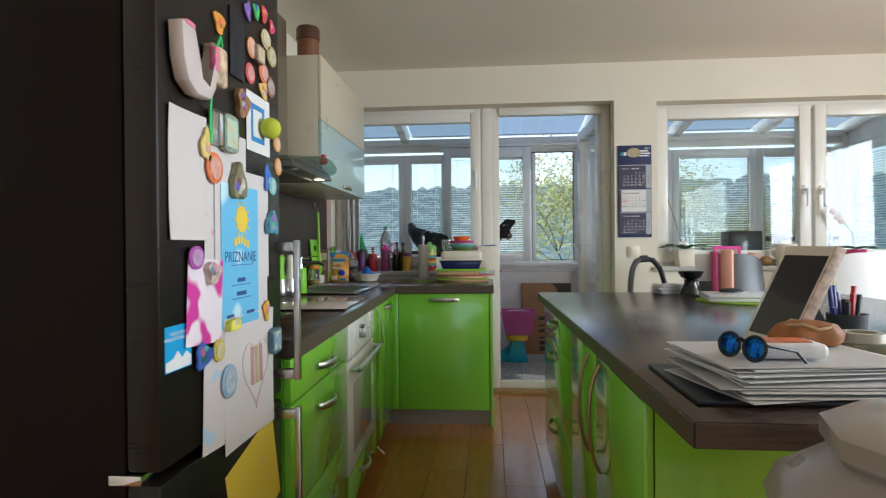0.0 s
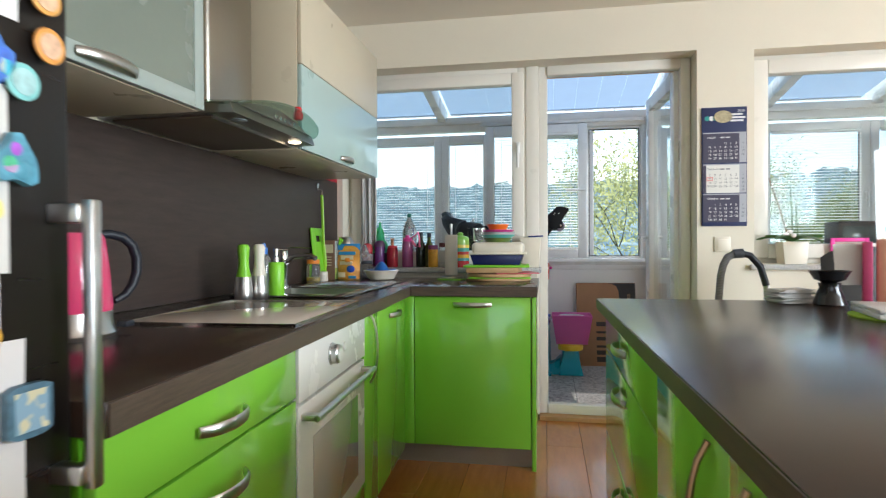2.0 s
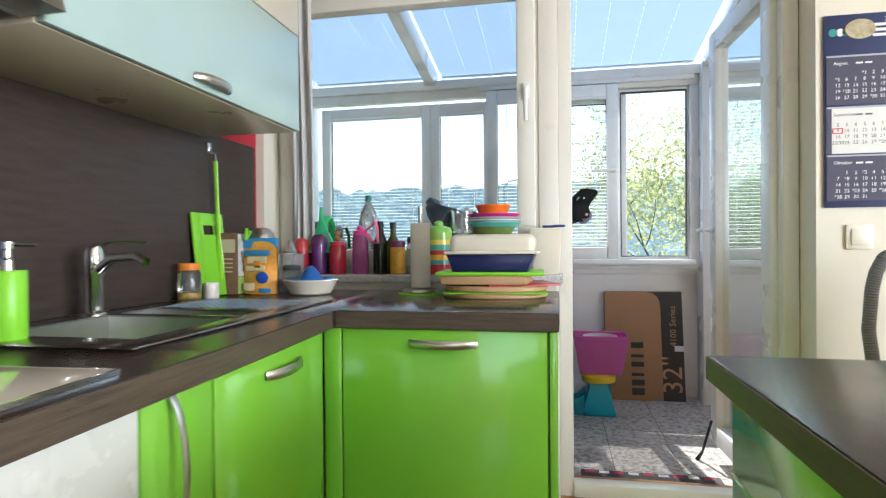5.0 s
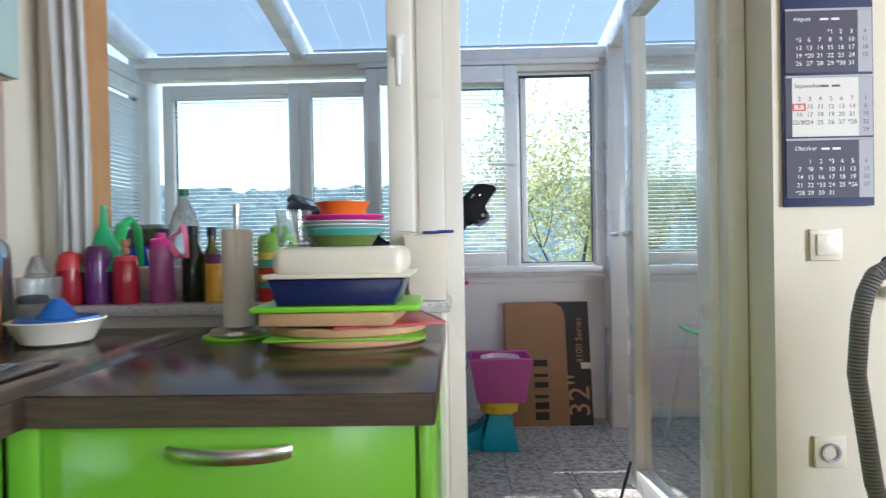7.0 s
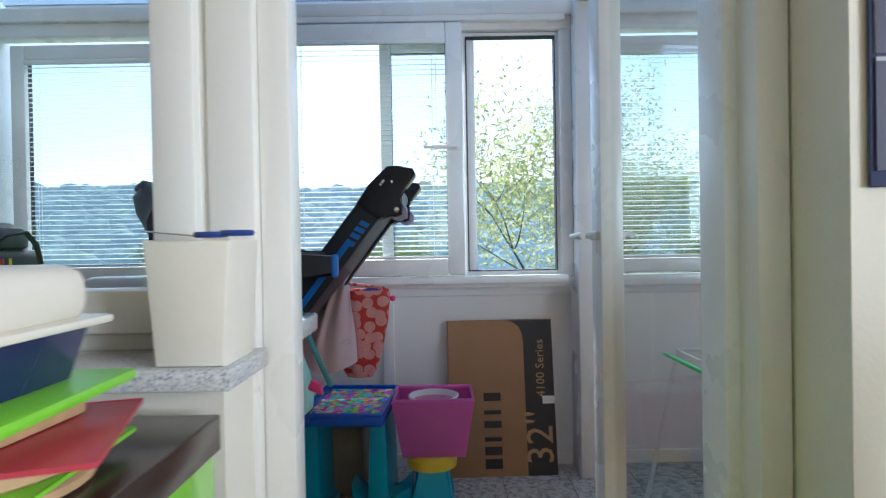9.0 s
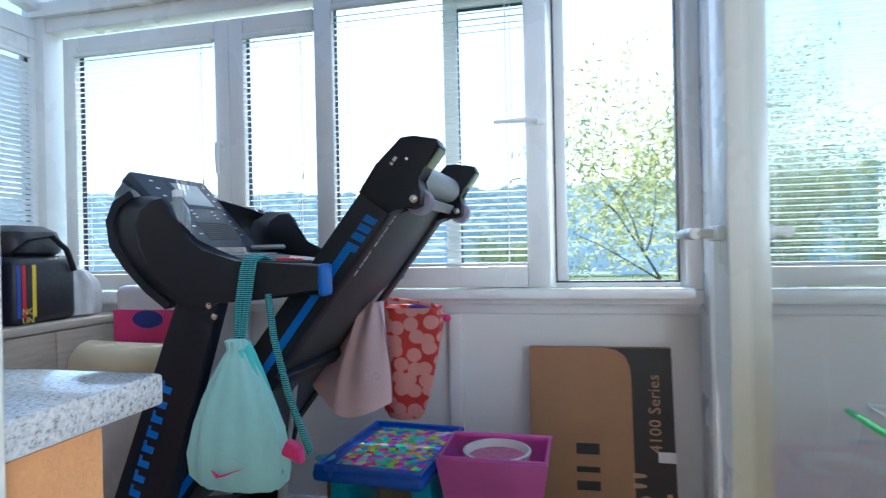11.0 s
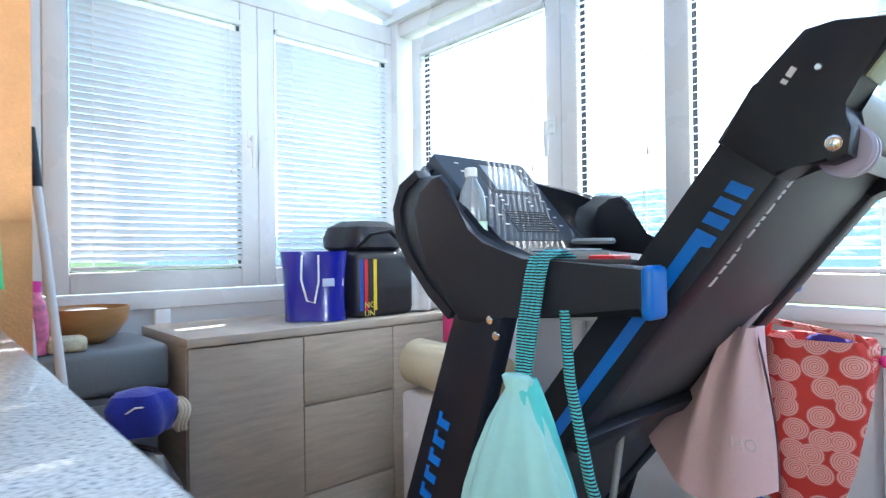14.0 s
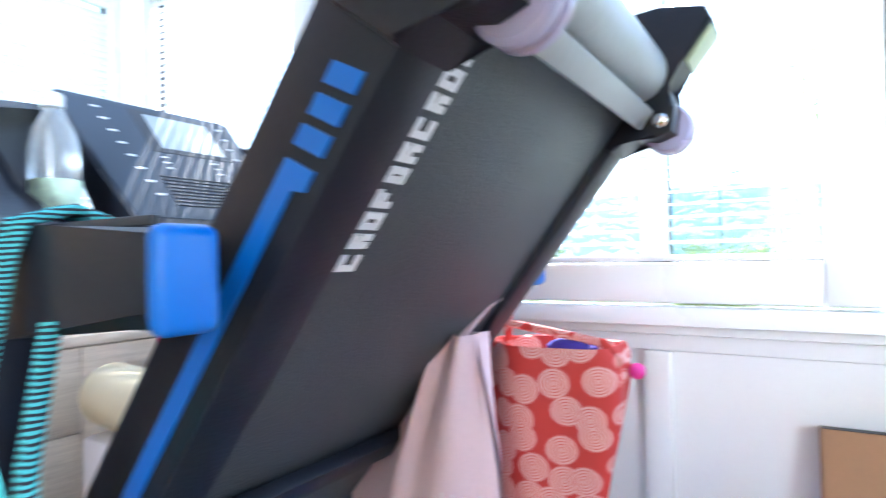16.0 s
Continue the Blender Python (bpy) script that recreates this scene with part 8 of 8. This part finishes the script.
for y, w in ((1.66, 0.035), (1.765, 0.04)):
    part("line_print", Build().box(CX_ - 0.0003, CX_ + 0.0003, y - w / 2, y + w / 2, 1.0, 1.007), ink_blue, cert)
on_fridge("drawing", 1.48, 1.62, 0.963, 1.13, daub("drawing_magenta", (0.80, 0.72, 0.78), (0.62, 0.04, 0.32), 14, 0.55), "magenta and violet drawing of a figure", "drawing", lift=0.006, lean=-4, kind_group=DR)
t = thing("blue_card", (FRX, 1.458, 0.93), "blue and white card with lettering and mountains", "card")
part("card", Build().box(FRX + 0.0005, FRX + 0.0012, 1.414, 1.503, 0.932, 1.013), pc("card_blue", (0.02, 0.36, 0.72), 0.5), t)
part("snow_print", Build().prism([(1.416, 0.934), (1.501, 0.934), (1.501, 0.952), (1.485, 0.962), (1.47, 0.952), (1.455, 0.967), (1.44, 0.955), (1.416, 0.95)], "x", FRX + 0.0012, FRX + 0.0016), white_print, t)
words("lettering", "WAKE ME UP\nWHEN IT'S SNOWING", 0.0095, white_print, t, Matrix.Translation((FRX + 0.0016, 1.458, 0.994)) @ FM, 0.0002)
on_fridge("drawing", 1.628, 1.90, 0.712, 1.0, mat("heart_paper", (0.66, 0.63, 0.61), 0.85, var=0.03), "white drawing of a heart", "drawing", lift=0.003, curl=0.004, kind_group=DR)
t = thing("heart_drawing_lines", (FRX, 1.80, 0.8), "crayon heart outline with red and yellow strokes", "crayon strokes")
part("outline", Build().tube([(FRX + 0.0062, 1.79 + 0.062 * math.sin(k * math.pi / 12) ** 3 * 1.2, 0.865 + 0.0055 * (13 * math.cos(k * math.pi / 12) - 5 * math.cos(2 * k * math.pi / 12) - 2 * math.cos(3 * k * math.pi / 12) - math.cos(4 * k * math.pi / 12))) for k in range(25)], 0.0012, 5, flat=0.3), pc("crayon_rose", (0.74, 0.55, 0.54), 0.8), t)
for y, c in ((1.765, (0.76, 0.52, 0.50)), (1.79, (0.78, 0.73, 0.45)), (1.815, (0.76, 0.50, 0.54))):
    part("stroke", Build().tube([(FRX + 0.0056, y, 0.92), (FRX + 0.0056, y + 0.004, 0.83)], 0.006, 6, flat=0.1), pc("crayon_%d" % round(y * 1000), c, 0.8), t)
on_fridge("drawing", 1.539, 1.632, 0.742, 0.93, daub("drawing_rows", (0.66, 0.62, 0.61), (0.45, 0.62, 0.75), 16, 0.6), "narrow drawing with coloured rows", "drawing", lift=0.005, lean=-3, kind_group=DR)
on_fridge("drawing", 1.66, 1.93, 0.47, 0.70, daub("drawing_yellow", (0.75, 0.58, 0.05), (0.65, 0.5, 0.3), 10, 0.62), "yellow painted drawing on the freezer door", "drawing", lift=0.001, lean=14, kind_group=DR)
t = thing("envelope", (FRX, 1.83, 1.38), "white card held by a tennis ball magnet", "card")
part("card", Build().box(FRX + 0.001, FRX + 0.002, 1.76, 1.90, 1.38, 1.52, 0, m=Matrix.Identity(4)), paper_white, t)
part("blue_border", bar_frame(Build(), "y", 1.785, 1.865, 1.405, 1.495, 0.012, FRX + 0.002, FRX + 0.0026, 0), pc("border_blue", (0.03, 0.25, 0.6)), t)
single("ball_magnet", Build().ball((FRX + 0.024, 1.85, 1.445), 0.026, 20), mat("tennis_felt", (0.55, 0.62, 0.05), 0.95, var=0.1, bump=0.1, bscale=200), "yellow-green tennis ball magnet", "magnet", MG)
# hole punch
t = thing("paper_punch", (FRX, 1.49, 1.44), "white and pink hand tool hanging on the fridge", "hand tool")
wp = pc("tool_white", (0.62, 0.55, 0.52), 0.25)
part("body", Build().prism([(1.425, 1.55), (1.455, 1.56), (1.475, 1.545), (1.478, 1.50), (1.49, 1.46), (1.525, 1.45), (1.545, 1.50), (1.55, 1.535), (1.562, 1.55), (1.565, 1.52), (1.55, 1.46), (1.53, 1.435), (1.48, 1.432), (1.445, 1.45), (1.43, 1.49)], "x", FRX + 0.004, FRX + 0.034, 0.006), wp, t)
part("pink_pad", Build().box(FRX + 0.02, FRX + 0.036, 1.543, 1.562, 1.495, 1.545, 0.005), pc("tool_pink", (0.75, 0.2, 0.32)), t)
part("pink_pad", Build().box(FRX + 0.02, FRX + 0.036, 1.435, 1.468, 1.545, 1.556, 0.004), bpy.data.materials["tool_pink"], t)
t = thing("pouch_magnet", (FRX, 1.59, 1.48), "small patterned pouch on a green cord", "pouch")
part("pouch", Build().box(FRX + 0.003, FRX + 0.03, 1.55, 1.61, 1.475, 1.555, 0.008, seg=3), mat("pouch_pattern", (0.6, 0.45, 0.3), 0.6, var=0.6, scale=50), t)
part("cord", Build().tube([(FRX + 0.02, 1.60, 1.56), (FRX + 0.032, 1.57, 1.57), (FRX + 0.032, 1.545, 1.53), (FRX + 0.02, 1.56, 1.50), (FRX + 0.012, 1.565, 1.42), (FRX + 0.012, 1.567, 1.36)], 0.003, 6), gh, t)
part("tag", Build().box(FRX + 0.010, FRX + 0.013, 1.568, 1.612, 1.36, 1.43, 0.006), brushed, t)
# small magnets: outline kinds and colours
MAGS = ((1.599, 1.653, 1.595, 1.647, (0.8, 0.35, 0.06), 1), (1.69, 1.762, 1.44, 1.513, (0.3, 0.17, 0.08), 2), (1.553, 1.62, 1.281, 1.344, (0.75, 0.2, 0.06), 0), (1.65, 1.727, 1.249, 1.336, (0.22, 0.2, 0.1), 2),
        (1.532, 1.573, 1.316, 1.388, (0.75, 0.6, 0.2), 1), (1.614, 1.68, 1.353, 1.432, (0.25, 0.33, 0.25), 3), (1.482, 1.538, 1.11, 1.155, (0.4, 0.08, 0.4), 0), (1.538, 1.595, 1.077, 1.128, (0.5, 0.42, 0.36), 2),
        (1.498, 1.573, 0.915, 0.97, (0.05, 0.12, 0.45), 1), (1.573, 1.622, 0.919, 0.965, (0.6, 0.5, 0.08), 0), (1.608, 1.679, 0.832, 0.904, (0.3, 0.45, 0.6), 0), (1.866, 1.927, 0.882, 0.946, (0.08, 0.16, 0.22), 3),
        (1.832, 1.868, 0.967, 1.026, (0.75, 0.42, 0.05), 1), (1.631, 1.684, 0.974, 0.998, (0.65, 0.6, 0.05), 3), (1.844, 1.888, 1.29, 1.361, (0.08, 0.2, 0.6), 1), (1.876, 1.922, 1.285, 1.33, (0.25, 0.6, 0.58), 0),
        (1.848, 1.916, 1.177, 1.242, (0.1, 0.3, 0.4), 2), (1.765, 1.817, 1.60, 1.649, (0.8, 0.38, 0.2), 0), (1.80, 1.85, 1.597, 1.64, (0.3, 0.22, 0.15), 3))
MAGS2 = ((1.754, 1.806, 1.537, 1.585, (0.7, 0.12, 0.12), 0), (1.833, 1.891, 1.56, 1.611, (0.75, 0.22, 0.12), 0), (1.849, 1.909, 1.65, 1.70, (0.6, 0.5, 0.25), 0), (1.885, 1.947, 1.618, 1.67, (0.5, 0.42, 0.2), 0),
         (1.875, 1.937, 1.536, 1.588, (0.3, 0.14, 0.1), 0), (1.832, 1.89, 1.517, 1.568, (0.75, 0.5, 0.15), 1), (1.91, 1.955, 1.40, 1.44, (0.8, 0.4, 0.1), 0), (1.915, 1.96, 1.34, 1.385, (0.8, 0.35, 0.08), 0),
         (1.53, 1.56, 1.70, 1.74, (0.1, 0.4, 0.12), 1), (1.57, 1.60, 1.69, 1.73, (0.15, 0.12, 0.45), 1), (1.68, 1.72, 1.72, 1.77, (0.75, 0.6, 0.08), 1), (1.75, 1.79, 1.68, 1.73, (0.2, 0.12, 0.4), 1),
         (1.80, 1.84, 1.70, 1.745, (0.08, 0.4, 0.15), 1), (1.85, 1.89, 1.71, 1.76, (0.7, 0.1, 0.1), 1), (1.90, 1.94, 1.70, 1.74, (0.65, 0.08, 0.12), 1))
for i, (y0, y1, z0, z1, c, k) in enumerate(MAGS + MAGS2):
    m_ = mat("magnet_paint_%d" % i, c, 0.4, var=0.45 if k in (2, 3) else 0.15, scale=60)
    lift = 0.007 if z0 < 1.42 else 0.0008
    cy, cz, ry, rz_ = (y0 + y1) / 2, (z0 + z1) / 2, (y1 - y0) / 2, (z1 - z0) / 2
    nn = 24 if k == 0 else 18
    t = thing("fridge_magnet", (FRX, cy, z0), ("round", "figure-shaped", "moulded souvenir", "rectangular")[k] + " painted fridge magnet", "magnet", MG)
    def rad(a):
        return 1.0 if k == 0 else (1 + 0.22 * math.sin(3 * a + i) + 0.1 * math.sin(5 * a)) * 0.85 if k in (1, 2) else min(1 / max(0.02, abs(math.cos(a))), 1 / max(0.02, abs(math.sin(a))))
    poly = [(cy + ry * rad(2 * math.pi * q / nn) * math.cos(2 * math.pi * q / nn), cz + rz_ * rad(2 * math.pi * q / nn) * math.sin(2 * math.pi * q / nn)) for q in range(nn)]
    part("body", Build().prism(poly, "x", FRX + lift, FRX + lift + (0.004 if k in (0, 1) else 0.012), 0.001), m_, t)
    top = FRX + lift + (0.004 if k in (0, 1) else 0.012)
    if k in (1, 2):
        mrnd = random.Random(100 + i)
        for q in range(4):
            a, rr = mrnd.uniform(0, 6.28), mrnd.uniform(0.1, 0.5)
            qc = tuple(max(0.02, min(0.8, v * mrnd.uniform(0.3, 1.2) + mrnd.choice((0.0, 0.0, 0.35)))) for v in c)
            part("relief", Build().lathe([(0.30, 0.0), (0.26, 0.0014), (0.0, 0.0024)], n=12, m=Matrix.Translation((top - 0.0002, cy + ry * rr * math.cos(a), cz + rz_ * rr * math.sin(a))) @ Matrix.Rotation(radians(90), 4, "Y") @ Matrix.Diagonal((rz_ * mrnd.uniform(0.7, 1.2), ry * mrnd.uniform(0.7, 1.2), 1, 1))), mat("magnet_relief_%d_%d" % (i, q), qc, 0.4, var=0.3, scale=80), t)
    elif k == 3:
        part("picture", Build().box(top, top + 0.0008, cy - ry * 0.75, cy + ry * 0.75, cz - rz_ * 0.75, cz + rz_ * 0.75), daub("magnet_view_%d" % i, tuple(min(0.8, v * 1.6 + 0.1) for v in c), (0.6, 0.55, 0.35), 45, 0.52), t)
    if k == 0:
        part("face", Build().prism([(cy + (p[0] - cy) * 0.72, cz + (p[1] - cz) * 0.72) for p in poly], "x", FRX + lift + 0.004, FRX + lift + 0.0052), mat("magnet_face_%d" % i, tuple(min(0.85, v * 0.6 + 0.25) for v in c), 0.4, var=0.3, scale=70), t)
single("note_pad", Build().box(FRX, FRX + 0.004, 1.676, 1.749, 1.53, 1.68, 0.001), black_plastic, "dark magnetic note board on the fridge", "note board")

# ---- trees outside ----
bark = mat("bark", (0.14, 0.11, 0.08), 0.9, var=0.3, bump=0.1, bscale=30)
leaf_mats = []
for i, c in enumerate(((0.44, 0.46, 0.22), (0.25, 0.30, 0.12), (0.18, 0.23, 0.11))):
    leaf_mats.append(cloth_through("foliage_%d" % i, c, 0.7))


def tree(x, y, z, h, r, seed, leaves, leaf, material, label):
    """Trunk, limbs that fork twice, and leaves strewn about the twigs."""
    rnd = random.Random(seed)
    t = thing("tree", (x, y, z), label, "tree", "trees below the house")
    wood, tips = Build(), []

    def limb(p, d, ln, rad, level):
        pts, rs = [p], [rad]
        for k in range(4):
            d = (d + Vector((rnd.uniform(-0.22, 0.22), rnd.uniform(-0.22, 0.22), rnd.uniform(-0.05, 0.16)))).normalized()
            p = p + d * (ln / 4)
            pts.append(p)
            rs.append(rad * (1 - 0.16 * (k + 1)))
            if level:
                tips.append((p, level))
        wood.tube(pts, rs, 6 if level else 9)
        if level < 3:
            for k in range(5 if level == 0 else 4):
                a = rnd.uniform(0, 6.28)
                nd = (d * 0.55 + Vector((math.cos(a), math.sin(a), rnd.uniform(0.1, 0.8))) * 0.75).normalized()
                limb(pts[rnd.randint(2, 4)], nd, ln * rnd.uniform(0.5, 0.72), rs[3] * 0.6, level + 1)

    limb(Vector((x, y, z)), Vector((rnd.uniform(-0.1, 0.1), rnd.uniform(-0.1, 0.1), 1)), h * 0.42, r * 0.045, 0)
    part("trunk", wood, bark, t)
    far = [p for p, lv in tips if lv >= 2]
    vs, fs = [], []
    for k in range(leaves):
        c = rnd.choice(far) + Vector((rnd.gauss(0, 0.16 * r / 2), rnd.gauss(0, 0.16 * r / 2), rnd.gauss(0, 0.16 * r / 2)))
        u = Vector((rnd.gauss(0, 1), rnd.gauss(0, 1), rnd.gauss(0, 1))).normalized() * leaf * rnd.uniform(0.6, 1.3)
        w = u.cross(Vector((rnd.gauss(0, 1), rnd.gauss(0, 1), rnd.gauss(0, 1)))).normalized() * leaf * 0.32
        n0 = len(vs)
        vs += [c - u, c + w, c + u, c - w]
        fs.append((n0, n0 + 1, n0 + 2, n0 + 3))
    me = bpy.data.meshes.new("crown")
    me.from_pydata([tuple(v) for v in vs], [], fs)
    me.materials.append(material)
    part("crown", me, material, t)


tree(2.3, 14.5, GZ, 8.8, 2.9, 11, 18000, 0.048, leaf_mats[0], "sunlit yellow-green broadleaf tree with open branches")
tree(4.4, 17.5, GZ, 7.4, 2.6, 5, 12000, 0.05, leaf_mats[0], "sunlit leafy tree beside the open-crowned tree")
tree(-0.6, 22.0, GZ, 6.6, 2.6, 8, 9000, 0.07, leaf_mats[1], "green broadleaf tree farther down the slope")
tree(8.5, 20.0, GZ, 7.8, 3.0, 21, 11000, 0.065, leaf_mats[1], "green broadleaf tree below the dining window")
tree(13.0, 24.0, GZ, 8.0, 3.2, 31, 9000, 0.08, leaf_mats[1], "rounded green tree farther along the slope")
tree(-9.0, 26.0, GZ, 6.0, 2.8, 41, 7000, 0.08, leaf_mats[2], "dark green tree beyond the side windows")
tree(1.2, 11.6, GZ, 3.9, 1.5, 51, 7000, 0.04, leaf_mats[1], "dense green bush below the open window")

# far woods: clumps all over the slope, with the hill's painted haze glow
vs, fs = [], []
rnd = random.Random(3)
for k in range(5200):
    x, y = rnd.uniform(-330, 330), rnd.uniform(92, 262)
    z, s = ridge(x, y), rnd.uniform(1.8, 4.2)
    n0 = len(vs)
    vs.append((x, y, z + s * 1.2))
    for q in range(6):
        a = q * math.pi / 3 + rnd.uniform(-0.3, 0.3)
        vs.append((x + s * 0.75 * math.cos(a), y + s * 0.75 * math.sin(a), z + s * rnd.uniform(0.7, 1.05)))
    for q in range(6):
        a = q * math.pi / 3
        vs.append((x + s * math.cos(a), y + s * math.sin(a), z - 0.5))
    for q in range(6):
        j = (q + 1) % 6
        fs.append((n0, n0 + 1 + q, n0 + 1 + j))
        fs.append((n0 + 1 + q, n0 + 7 + q, n0 + 7 + j, n0 + 1 + j))
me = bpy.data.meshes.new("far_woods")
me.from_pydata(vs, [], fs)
me.materials.append(forest_haze_glow)
tagged(new("far_woods", me), "blue-green woods on the far slope with haze put in as glow", "woods", "", "stuff")
t = thing("street_lamp", (-0.2, 30, GZ), "slim grey street lamp by the road", "street lamp")
part("pole", Build().tube([(-2.2, 34, GZ), (-2.2, 34, 4.2)], [0.09, 0.05], 10), silver_grey, t)
part("arm", Build().tube([(-2.2, 34, 4.2), (-1.9, 33.6, 4.45), (-1.3, 33.2, 4.5)], 0.04, 8), silver_grey, t)
solid("road", Build().box(-200, 200, 36, 43, GZ, GZ + 0.02), mat("asphalt", (0.06, 0.06, 0.06), 0.9, var=0.2, scale=1), "asphalt road across the valley", "road")
t = thing("parked_van", (9, 40, GZ), "white delivery van on the road", "van")
part("body", Build().prism([(8.0, GZ + 0.45), (12.8, GZ + 0.45), (12.8, GZ + 2.5), (9.3, GZ + 2.5), (8.6, GZ + 1.6), (8.0, GZ + 1.4)], "y", 38.6, 40.6, 0.08), white_print, t)
part("side_window", Build().box(8.9, 9.9, 38.57, 38.62, GZ + 1.6, GZ + 2.2, 0.02), black_plastic, t)
for x in (8.9, 11.9):
    part("wheel", Build().lathe([(0, 0), (0.36, 0), (0.36, 0.22), (0, 0.22)], n=24, m=Matrix.Translation((x, 38.75, GZ + 0.36)) @ Matrix.Rotation(radians(90), 4, "X")), black_plastic, t)

# ---- floor planks and tiles ----
fk, fs_ = bpy.data.objects["floor_kitchen"], bpy.data.objects["floor_sunroom"]
PW, PL = 0.192, 1.28
plank = Build().box(0.0006, PW - 0.0006, 0.0006, PL - 0.0006, -0.009, 0.0, 0.0012, seg=1).mesh("plank", laminate)
rnd = random.Random(7)
for i in range(30):
    off = rnd.uniform(0, PL)
    y = KY0 - off
    while y < 4.985:
        a, c = max(y, KY0), min(y + PL, 4.985)
        if c - a > 0.02:
            ob = part("plank", plank, laminate, fk)
            ob.matrix_basis = Matrix.Translation((KX0 + i * PW, a, 0)) @ Matrix.Diagonal((1, (c - a) / PL, 1, 1))
        y += PL
TW = 0.333
tile = Build().box(0.002, TW - 0.002, 0.002, TW - 0.002, -0.007, 0.0, 0.0015, seg=1).mesh("tile", stone_tile)
for i in range(18):
    for j in range(6):
        x, y = SX0 + i * TW, 5.31 + j * TW
        ob = part("tile", tile, stone_tile, fs_)
        ob.matrix_basis = Matrix.Translation((x, y, SZ)) @ Matrix.Diagonal(((min(x + TW, SX1) - x) / TW, (min(y + TW, 7.2) - y) / TW, 1, 1))
